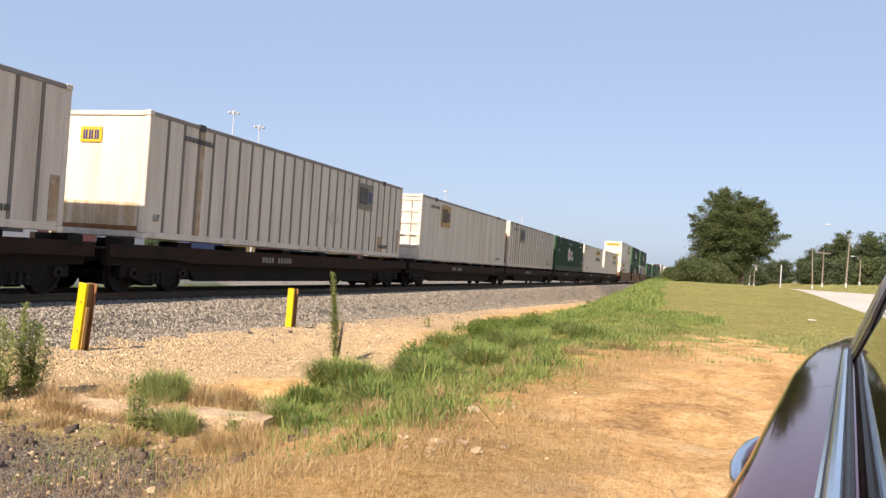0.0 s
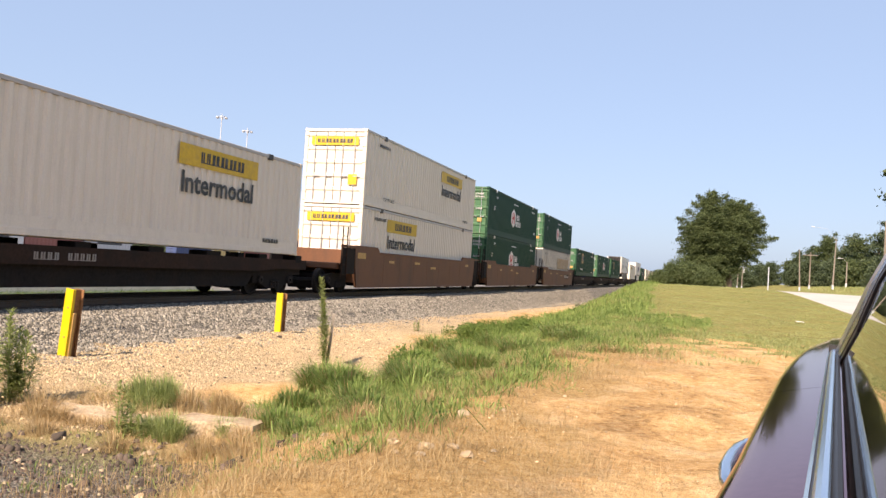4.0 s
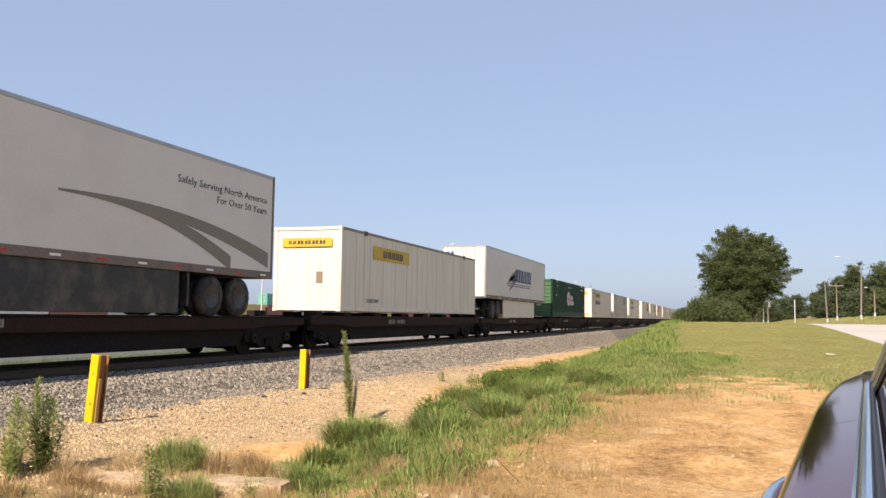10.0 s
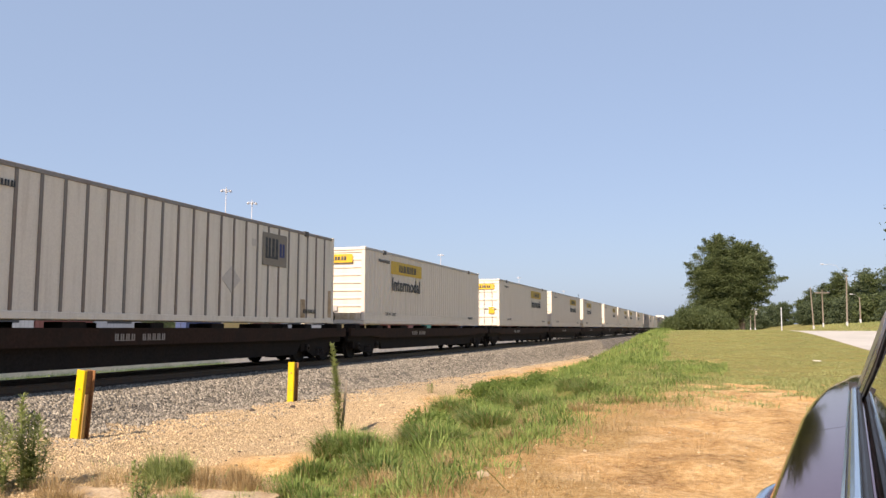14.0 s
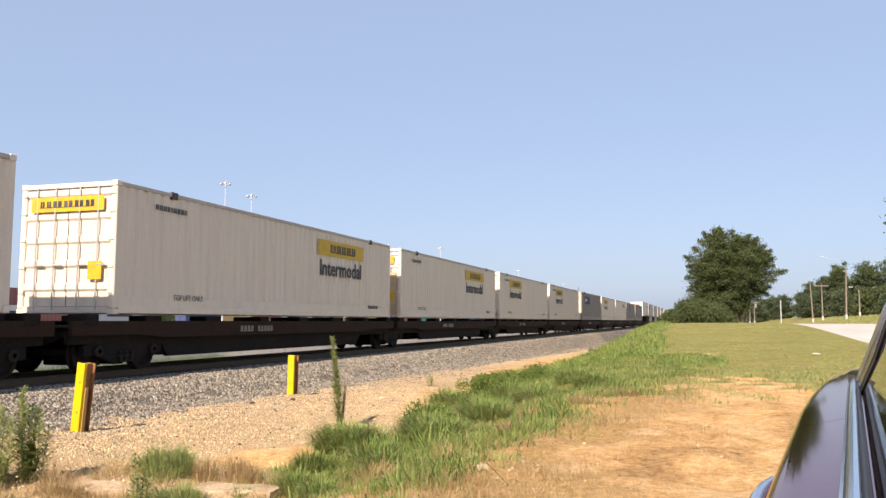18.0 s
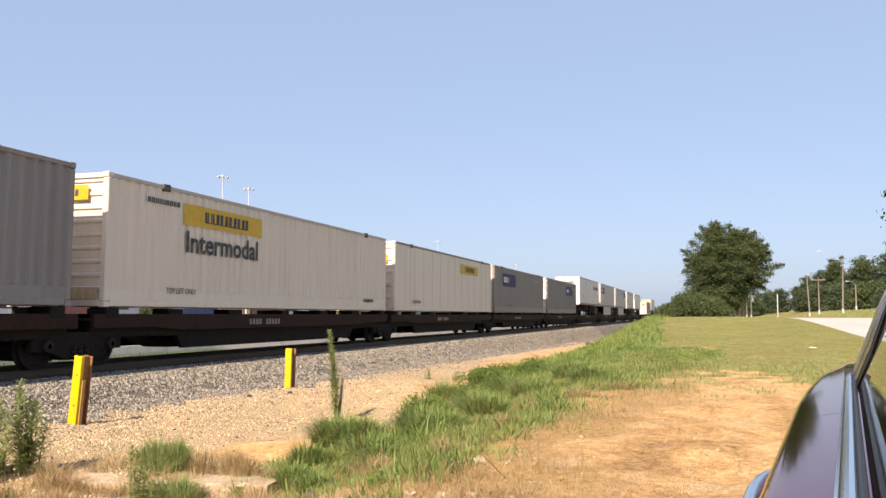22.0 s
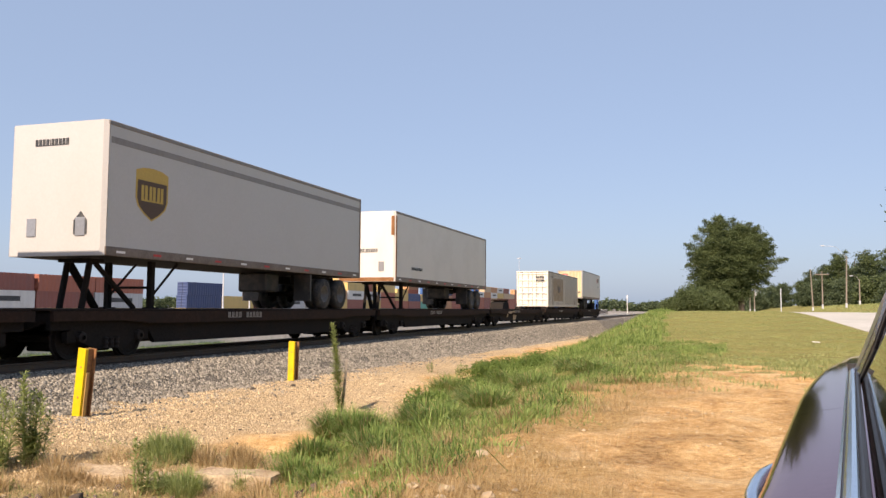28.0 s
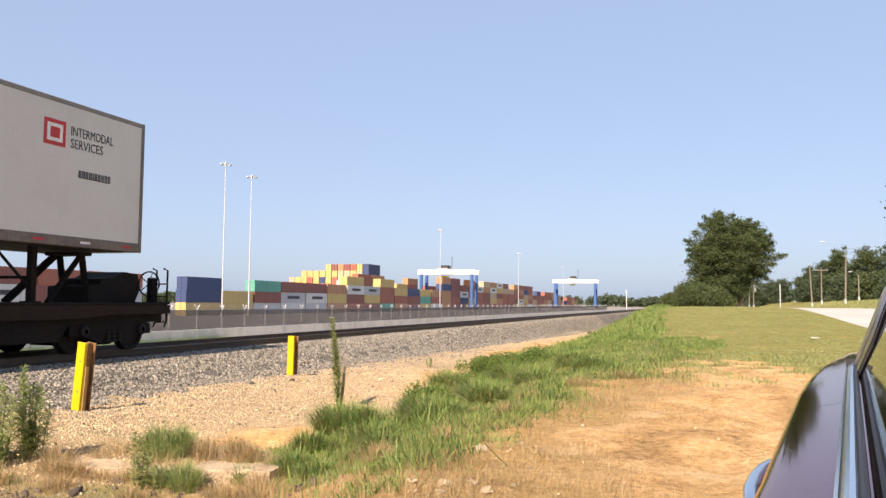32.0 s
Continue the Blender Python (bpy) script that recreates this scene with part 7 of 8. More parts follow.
def yard_box(code, x, y, level, length=12.19):
    """One standing container with ribbed sides, corner posts and a door end."""
    name, col = HAZED_TINTS[code]
    if code not in BOXES:
        paint = mat(name.replace("-", "_") + "_container_paint", col, 0.55, grain=(8, 0.08), stain=(0.8, tuple(c * 0.5 + 0.04 for c in col), 0.5), stretch=(1, 1, 0.2))
        out, k = [], 15
        step = (length - 0.3) / k
        for i in range(k):
            q = 0.15 + i * step
            out += [(1.22, q), (1.22, q + 0.4 * step), (1.17, q + 0.5 * step), (1.17, q + 0.9 * step)]
        out += [(1.22, length - 0.15), (1.22, length)]
        out = [(1.22, 0.0)] + out
        m = Mesh().prism(out + [(-x, y) for x, y in reversed(out)], 2, 0.0, 2.59)
        d = ribbed_end(-0.01, -1.08, 1.08, 0.1, 2.5, 4, -1)
        BOXES[code] = (m.data("yard_container", paint), d.data("door_end", paint), Mesh().box(1.215, 1.23, 3.2, 9.4, 1.0, 1.75).data("name_bar", M_INK), Mesh().box(-0.03, 0.03, -0.06, -0.05, 0.1, 2.5).data("door_gap", M_STEEL))
    body, end, bar, gap = BOXES[code]
    ob = new("yard_container", body)
    ob.matrix_basis = pose(x, y, YARD_Z + level * 2.6)
    tagged(ob, "stacked " + name + " steel freight container in a yard", "container", "containers in the yard")
    e = part("door_end", end, None, ob)
    part("door_gap", gap, None, e)
    if code in "wg" and level:
        part("name_bar", bar, None, ob, "dark name bar")
    return ob


def build_yard():
    rng = random.Random(11)
    # front row along the fence: stacks from the bottom up
    rows = ["wrm", "gwm", "ymr", "ygr", "", "ybb", "yy", "gmt", "wgm", "gwm", "oyo", "rmwy", "myg", "trry", "ory", "mmb", "yty", "wro"]
    for i, code in enumerate(rows):
        for k, c in enumerate(code):
            yard_box(c, -99.0 + 0.1 * rng.uniform(-1, 1), 74.4 + 12.72 * i + rng.uniform(-0.15, 0.15), k)
    for i in range(18, 46):
        y = 74.4 + 12.72 * i
        for k in range(rng.choice((4, 5, 5)) if i < 32 else rng.choice((3, 4, 4)) if i < 38 else rng.choice((2, 3, 3))):
            yard_box(rng.choice("rromnnoywrbmo"), -99.0, y, k)
    # tall block whose ends face the sun
    for j in range(13):
        for k in range(7 if j <= 6 else 6 if j < 11 else 5):
            yard_box(rng.choice("yyrnymoybr" if k > 2 else "rymoybrn"), -128.9 - 2.75 * j, 300.0, k)
    # taller rows behind
    for x, first, last in ((-118.0, 14, 32), (-121.0, 0, 3)):
        for i in range(first, last):
            for k in range((2 if i < 4 else rng.choice((3, 4, 5)))):
                yard_box(rng.choice("yyoorrywn" if x == -118.0 else "yorrmyb"), x, 74.4 + 12.72 * i, k)


build_yard()


def mast(x, y, h=31.0):
    ob = thing("light_mast", "tall white high-mast yard light with a ring of lamps", "light mast", "yard light masts", m=pose(x, y, YARD_Z))
    part("pole", Mesh().tube([(0, 0, 0), (0, 0, h * 0.5), (0, 0, h)], [0.17, 0.13, 0.08], 10), M_DULL, ob)
    part("lamp_ring", Mesh().tube([(1.0 * math.cos(a * 0.6283), 1.0 * math.sin(a * 0.6283), h - 0.6) for a in range(11)], 0.06, 6, False), M_GALV, ob)
    for i in range(6):
        a = i * math.pi / 3
        part("floodlight", Mesh().box(0.95 * math.cos(a) - 0.22, 0.95 * math.cos(a) + 0.22, 0.95 * math.sin(a) - 0.22, 0.95 * math.sin(a) + 0.22, h - 0.88, h - 0.58, 0.06), M_DULL, ob)
    part("base_flange", Mesh().tube([(0, 0, 0), (0, 0, 0.5)], 0.5, 10), M_CONC, ob)


for x, y, h in ((-90.0, 138.6, 30.7), (-90.5, 149.2, 29.8), (-92.6, 285.0, 30.5), (-93.0, 420.0, 30.0), (-96.0, 582.0, 30.0)):
    mast(x, y, h)


def crane(x0, x1, y, h):
    """A rubber-tyred yard crane: four legs, two beams, a cab trolley, and wheels."""
    blue = mat("crane_blue", (0.035, 0.11, 0.30), 0.5, grain=(3, 0.08))
    ob = thing("yard_crane", "blue and white gantry crane over container stacks", "crane", "yard cranes", m=pose(0, y, YARD_Z))
    for x in (x0, x1):
        for d in (-3.6, 3.6):
            part("leg", Mesh().box(x - 0.55, x + 0.55, d - 0.6, d + 0.6, 1.2, h - 1.6, 0.05), blue, ob)
            for q in (-1.2, 1.2):
                part("wheel", Mesh().lathe([(-0.3, 0), (-0.3, 0.75), (0.3, 0.75), (0.3, 0)], (x, d + q, 0.75), 0, 14), M_TYRE, ob)
        part("sill_beam", Mesh().box(x - 0.5, x + 0.5, -5.5, 5.5, 1.1, 2.2, 0.05), blue, ob)
    for d in (-3.6, 3.6):
        part("top_beam", Mesh().box(x0 - 1.4, x1 + 1.4, d - 0.7, d + 0.7, h - 2.0, h, 0.06), M_PALE, ob, "white top beam")
    xm = x0 + (x1 - x0) * 0.42
    trolley = part("trolley", Mesh().box(xm - 2.6, xm + 2.6, -4.2, 4.2, h, h + 0.7, 0.1), M_GALV, ob)
    part("machine_house", Mesh().box(xm - 1.2, xm + 2.0, -2, 2, h + 0.7, h + 2.0, 0.1), M_BLACK, trolley)
    part("antenna", Mesh().tube([(xm + 3.2, 0, h + 1), (xm + 3.2, 0, h + 5.6)], 0.12, 6), M_STEEL, trolley)
    part("spreader", Mesh().box(xm - 1.2, xm + 1.2, -3, 3, h - 3.2, h - 2.6, 0.05), M_YELLOW, trolley)


crane(-115.6, -93.0, 333, 17.0)
crane(-81.0, -58.4, 466, 16.7)


def signal_mast(x, y):
    ob = thing("signal_mast", "slim white signal mast beside the far track", "mast", m=pose(x, y, -1.0))
    part("pole", Mesh().tube([(0, 0, 0), (0, 0, 5.4)], 0.075, 8), M_PALE, ob)
    part("head", Mesh().box(-0.14, 0.14, -0.1, 0.1, 4.5, 5.1, 0.03), M_PALE, ob)
    part("base", Mesh().box(-0.4, 0.4, -0.4, 0.4, 0, 0.6, 0.05), M_CONC, ob)


signal_mast(-17.6, 199.0)
lone("yellow_bollard", Mesh().tube([(0, 0, 0), (0, 0, 0.78), (0, 0, 0.84)], [0.13, 0.13, 0.08], 12), M_POSTY, "short yellow steel bollard behind the track", "bollard", m=pose(-17.3, 62.3, gz(-17.3, 62.3)))
# ---- the crest: trees, poles, far woods ----
def tree(name, label, x, y, h, crown, seed, clumps=150, leaves=110, leaf=0.24, trunk=0.28, base=None, material=None, group="trees", spread=(0.55, 0.55, 0.30), sprays=()):
    """A tree: tapered trunk, limbs, and a crown of many clumps. crown: list of (dx, dy, z, rx, ry, rz) lobes;
    sprays: leafy branches that stand out of it, (x, z, tip x, tip z)."""
    rng = np.random.default_rng(seed)
    ob = thing(name, label, "tree", group, m=pose(x, y, gz(x, y) - 0.1 if base is None else base))
    lob = np.array(crown)
    wgt = lob[:, 3] * lob[:, 4] * lob[:, 5]
    pick = rng.choice(len(lob), clumps, p=wgt / wgt.sum())
    d = rng.normal(size=(clumps, 3))
    d /= np.linalg.norm(d, axis=1)[:, None]
    r = (0.45 + 0.6 * rng.random(clumps))
    cen = lob[pick, :3] + d * lob[pick, 3:] * r[:, None]
    cen[:, 2] = np.maximum(cen[:, 2], 0.4)
    top = float((lob[:, 2] + 0.3 * lob[:, 5]).max())
    part("trunk", Mesh().tube([(0, 0, 0), (0.08, 0.02, h * 0.25), (-0.05, 0.05, h * 0.55), (0.1, 0, top)], [trunk, trunk * 0.8, trunk * 0.5, trunk * 0.12], 9), M_BARK, ob)
    for i in range(min(16, clumps)):
        c = cen[i]
        z0 = min(c[2] * 0.7, h * (0.2 + 0.5 * rng.random()))
        part("limb", Mesh().tube([(0, 0, z0), (c[0] * 0.5, c[1] * 0.5, z0 + (c[2] - z0) * 0.6), tuple(c)], [trunk * 0.36, trunk * 0.2, trunk * 0.05], 6), M_BARK, ob)
    n = clumps * leaves
    which = np.repeat(np.arange(clumps), leaves)
    size = (0.16 + 0.2 * rng.random(clumps)) * float(np.median(lob[:, 3])) + leaf
    q = rng.normal(size=(n, 3)) * np.array(spread)
    p = cen[which] + q * size[which][:, None]
    p = p[p[:, 2] > 0.05]
    for x0, z0, x1, z1 in sprays:
        y0, y1 = rng.uniform(-0.7, 0.7, 2)
        part("limb", Mesh().tube([(x0, y0, z0), ((x0 + x1) / 2, (y0 + y1) / 2, (z0 + z1) / 2 + 0.08), (x1, y1, z1)], [trunk * 0.14, trunk * 0.09, trunk * 0.03], 5), M_BARK, ob)
        m = int(520 * math.hypot(x1 - x0, z1 - z0))
        u = rng.random(m)
        w = (0.30 * (1 - u) + 0.10)[:, None] * np.array([1.0, 1.0, 0.75])
        p = np.concatenate([p, np.stack([x0 + (x1 - x0) * u, y0 + (y1 - y0) * u, z0 + (z1 - z0) * u], -1) + rng.normal(size=(m, 3)) * w])
    v, f = leaf_heap(p, leaf, rng, 0.45, 1.5)
    part("crown", raw_mesh("crown", v, f, material or M_LEAF), None, ob)
    return ob


tree("broad_tree", "broad dark-green tree with a full ragged crown on the crest", 3.1, 78.0, 8.2,
     [(-0.9, 0, 4.9, 2.6, 2.5, 2.6), (-2.5, 0, 5.6, 1.4, 1.5, 1.0), (-2.4, 0, 3.9, 1.6, 1.6, 1.3), (0.6, 0, 6.0, 1.7, 1.8, 1.4), (-1.6, 0, 7.6, 1.1, 1.2, 1.1), (-0.4, 0, 7.1, 1.2, 1.3, 0.9), (0.9, 0, 7.0, 0.8, 0.9, 0.6),
      (2.5, 0.2, 4.9, 1.2, 0.9, 0.25), (1.6, 0, 5.6, 1.0, 1.2, 0.6), (1.4, 0, 4.2, 1.1, 1.2, 0.7), (0.5, 0, 3.4, 1.6, 1.6, 1.1), (-1.7, 0, 2.3, 2.1, 2.0, 1.3), (-0.3, 0, 2.0, 1.4, 1.4, 1.0), (-2.4, 0, 1.5, 1.6, 1.6, 1.2), (-2.8, 0, 2.6, 1.3, 1.4, 1.2), (-0.8, 0, 1.3, 1.4, 1.4, 1.1)],
     5, 640, 290, 0.083, 0.36, spread=(0.66, 0.66, 0.42),
     sprays=[(-1.9, 8.0, -1.6, 8.9), (-2.2, 7.6, -3.0, 8.4), (-2.7, 7.2, -3.4, 7.7), (-1.0, 7.8, -0.4, 8.5), (0.3, 7.2, 1.0, 8.1), (0.8, 7.0, 1.7, 7.8), (1.2, 6.4, 2.3, 7.1), (1.6, 5.9, 2.7, 6.6), (1.9, 5.4, 3.0, 6.0), (1.9, 4.9, 2.9, 5.3),
             (1.9, 4.3, 3.9, 4.8), (1.8, 3.8, 3.0, 4.0), (1.5, 3.5, 2.6, 3.3), (1.2, 3.3, 2.4, 2.6), (0.8, 3.0, 1.7, 2.1), (-3.5, 5.7, -4.7, 6.3), (-3.5, 5.0, -4.5, 5.4), (-3.6, 4.2, -4.6, 4.3), (-3.3, 6.4, -3.9, 7.1), (-3.6, 3.4, -4.4, 3.1), (-3.4, 4.6, -4.3, 4.9)])
for i, (x, y, w, h) in enumerate(((-2.5, 70.5, 1.6, 1.2), (-1.5, 71.5, 2.2, 1.9), (-0.2, 72.0, 2.2, 1.9), (0.8, 71.0, 1.6, 1.4), (-0.8, 74.5, 2.4, 2.4), (1.0, 75.0, 1.8, 1.8))):
    bush(x, y, w, h, 130 + i, 7000, "leafy green shrub under a tree on the crest", 0.085, M_LEAF)
tree("roadside_tree", "tall leafy tree leaning over the road", 17.45, 57.5, 13.0,
     [(0, 0, 10.5, 4.6, 4.4, 3.6), (-3.4, 0, 9.2, 2.4, 2.0, 1.5), (-2.6, 0, 12.4, 2.6, 2.4, 1.8), (-4.6, 0, 7.4, 1.6, 1.4, 0.8), (1, 0, 14, 3.5, 3.5, 2.2), (-4.6, 0, 6.4, 1.5, 1.4, 0.9), (-3.6, 0, 5.8, 1.6, 1.4, 0.8)], 6, 300, 300, 0.19, 0.36, spread=(0.5, 0.5, 0.22))
# the wood along the road: (place across at 150 m, distance, height)
for i, (a, y, h) in enumerate(((13.6, 250, 7.5), (15.0, 225, 9.5), (16.8, 215, 11.0), (18.6, 205, 12.0), (14.6, 200, 5.5), (16.2, 195, 6.0), (19.8, 200, 12.0), (21.6, 190, 10.5), (22.9, 185, 11.5), (25.0, 170, 10.0), (27.0, 165, 12.0), (29.3, 150, 8.5), (31.5, 140, 10.5),
                               (34.0, 135, 8.5), (37.0, 130, 10.5), (40.0, 125, 8.5), (43.0, 120, 9.5), (20.5, 165, 5.0), (24.2, 145, 4.5), (27.8, 138, 4.5))):
    rr = random.Random(200 + i)
    x = (a + 2.4) * y / 150
    w = rr.uniform(1.7, 2.5)
    tree("roadside_tree", "leafy green tree in the wood along the road", x, y, h, [(0, 0, h * 0.55, w, w, h * 0.3), (rr.uniform(-1.2, 1.2), 0, h * 0.75, w * 0.7, w * 0.7, h * 0.2), (rr.uniform(-1, 1), 0, h * 0.93, w * 0.4, w * 0.4, h * 0.09),
         (rr.uniform(-1.5, 1.5), 0, h * 0.35, w * 1.1, w, h * 0.2), (0, 0, h * 0.14, w * 1.2, w, h * 0.14)], 300 + i, 110, 110, 0.2, 0.25, material=M_FARLEAF if i % 3 else M_LEAF, group="trees along the road", spread=(0.6, 0.6, 0.4))
for i, (a, y, h) in enumerate(((0.040, 270, 6.0), (0.049, 285, 7.0), (0.058, 260, 6.0), (0.067, 280, 7.5), (0.077, 265, 7.0), (0.087, 250, 7.0))):
    tree("roadside_tree", "far leafy tree over the crest", a * y, y, h, [(0, 0, h * 0.6, 2.8, 2.6, h * 0.3), (1, 0, h * 0.4, 2.6, 2.4, h * 0.25), (-0.5, 0, h * 0.85, 1.5, 1.5, h * 0.12), (0, 0, h * 0.2, 3.0, 2.6, h * 0.2)], 400 + i, 90, 80, 0.26, 0.2,
         material=M_FARLEAF, group="trees along the road")


def far_wood(name, x0, x1, y0, y1, h, count, seed, label):
    rng = np.random.default_rng(seed)
    k = count // 60
    s = rng.random(k)
    cx, cy = x0 + (x1 - x0) * s, y0 + (y1 - y0) * s + rng.normal(0, 12, k)
    hh = h * (0.65 + 0.35 * (0.5 + 0.5 * np.sin(s * 60 + 2 * np.sin(s * 23)))) * (0.8 + 0.4 * rng.random(k))
    which = np.repeat(np.arange(k), 60)
    n = len(which)
    q = rng.normal(size=(n, 3)) * np.array([3.2, 3.2, 2.2])
    p = np.stack([cx[which], cy[which], hh[which] * (0.15 + 0.75 * rng.random(n)) + YARD_Z], -1) + q * 0.6
    v, f = leaf_heap(p, 1.9, rng, 0.5, 1.3)
    lone(name, raw_mesh(name, v, f, M_FARLEAF), None, label, "woods", kind="stuff")


far_wood("far_woods", -900, 40, 760, 980, 13, 60000, 31, "distant line of dark-green woods")


def wood_pole(x, y, h, lean=0.0, arm=None, cross=False, transformer=True, label="grey wooden utility pole beside the road", group="utility poles"):
    ob = thing("utility_pole", label, "pole", group, m=pose(x, y, gz(x, y) - 0.2, 0, lean, 0))
    part("shaft", Mesh().tube([(0, 0, 0), (0, 0, h * 0.6), (0, 0, h)], [0.13, 0.10, 0.07], 9), M_WOOD, ob)
    if arm:
        rise = 0.5 * abs(arm)
        a = part("lamp_arm", Mesh().tube([(0, 0, h - 0.3), (arm * 0.45, 0, h + 0.9 * rise), (arm, 0, h + rise)], 0.016, 6), M_GALV, ob)
        part("lamp_head", Mesh().box(arm - 0.4 if arm < 0 else arm, arm + 0.1 if arm < 0 else arm + 0.6, -0.1, 0.1, h + rise - 0.06, h + rise + 0.08, 0.04), M_DULL, a)
    if cross:
        part("cross_arm", Mesh().box(-1.1, 1.1, -0.06, 0.06, h - 0.6, h - 0.45, 0.01), M_WOOD, ob)
    if cross and transformer:
        part("transformer", Mesh().tube([(0.35, 0, h - 1.7), (0.35, 0, h - 0.9)], 0.22, 10), M_GALV, ob)
    part("ground_wrap", Mesh().tube([(0, 0, 0.2), (0, 0, 0.9)], 0.15, 9), M_DULL, ob)
    return ob


wood_pole(19.3, 128.0, 7.6, 1.5, -3.0)
wood_pole(17.3, 148.0, 7.3, -2.5)
wood_pole(18.2, 90.0, 7.2, -0.5)
wood_pole(18.9, 89.0, 7.0, 0.5)
wood_pole(19.0, 150.0, 6.5, 0, None, True, False)
wood_pole(22.7, 138.0, 4.2, 0, -1.0, False, False, "short street lamp pole among the roadside trees")
lone("marker_post", Mesh().tube([(0, 0, 0), (0, 0, 2.9)], 0.055, 8), M_DULL, "slim white roadside post", "post", m=pose(8.25, 99.0, gz(8.25, 99.0) - 0.1))
for i, (x, y) in enumerate(((4.4, 180), (5.6, 205), (7.0, 190), (9.2, 215), (11.0, 200), (12.0, 240))):
    wood_pole(x, y, 5.2 + 0.5 * (i % 3), 1.0 * (i % 2), None, i % 2 == 0, True, "far wooden utility pole over the crest", "far utility poles")
lone("paper_scrap", Mesh().box(-0.11, 0.11, -0.06, 0.06, 0.06, 0.075, 0.005), M_PALE, "pale scrap of litter on the lawn", "litter", m=pose(3.25, 27.41, gz(3.25, 27.41), 4, 3, 20))
# ---- the parked car beside the camera ----
def car_paint():
    m = mat("maroon_car_paint", (0.45, 0.22, 0.205), 0.06, 1.0, grain=(120, 0.06))
    m.node_tree.nodes["Principled BSDF"].inputs["Specular Tint"].default_value = (0.80, 0.68, 0.70, 1)
    return m


def glass_mat():
    m = mat("tinted_glass", (0.045, 0.05, 0.048), 0.01, grain=(5, 0.02))
    p = m.node_tree.nodes["Principled BSDF"]
    p.inputs["Transmission Weight"].default_value = 0.9
    p.inputs["IOR"].default_value = 1.52
    return m


CAR_Y0, CAR_Y1 = -2.0, 3.12
# side of the body, from the window line down: (out from the window line, height)
FLANK = [(0.035, 1.046), (0.012, 1.044), (-0.010, 1.041), (-0.024, 1.0374), (-0.038, 1.0338), (-0.052, 1.0300), (-0.064, 1.0264), (-0.073, 1.0225), (-0.079, 1.0165), (-0.083, 1.006),
         (-0.0855, 0.987), (-0.0875, 0.95), (-0.089, 0.88), (-0.090, 0.78), (-0.089, 0.62), (-0.095, 0.46), (-0.08, 0.31), (-0.02, 0.24)]


def breadth(y):
    """How far the flank stands out along the car: swells over the rear wheel, draws in at the tail."""
    return float(np.interp(y, (-2.0, -1.6, 0.8, 1.05, 1.6, 1.95, 2.29, 2.6, 2.8, 2.95, 3.06, 3.12), (0.3, 1.0, 0.98, 1.04, 1.15, 1.12, 1.0, 0.78, 0.58, 0.36, 0.15, 0.0)))


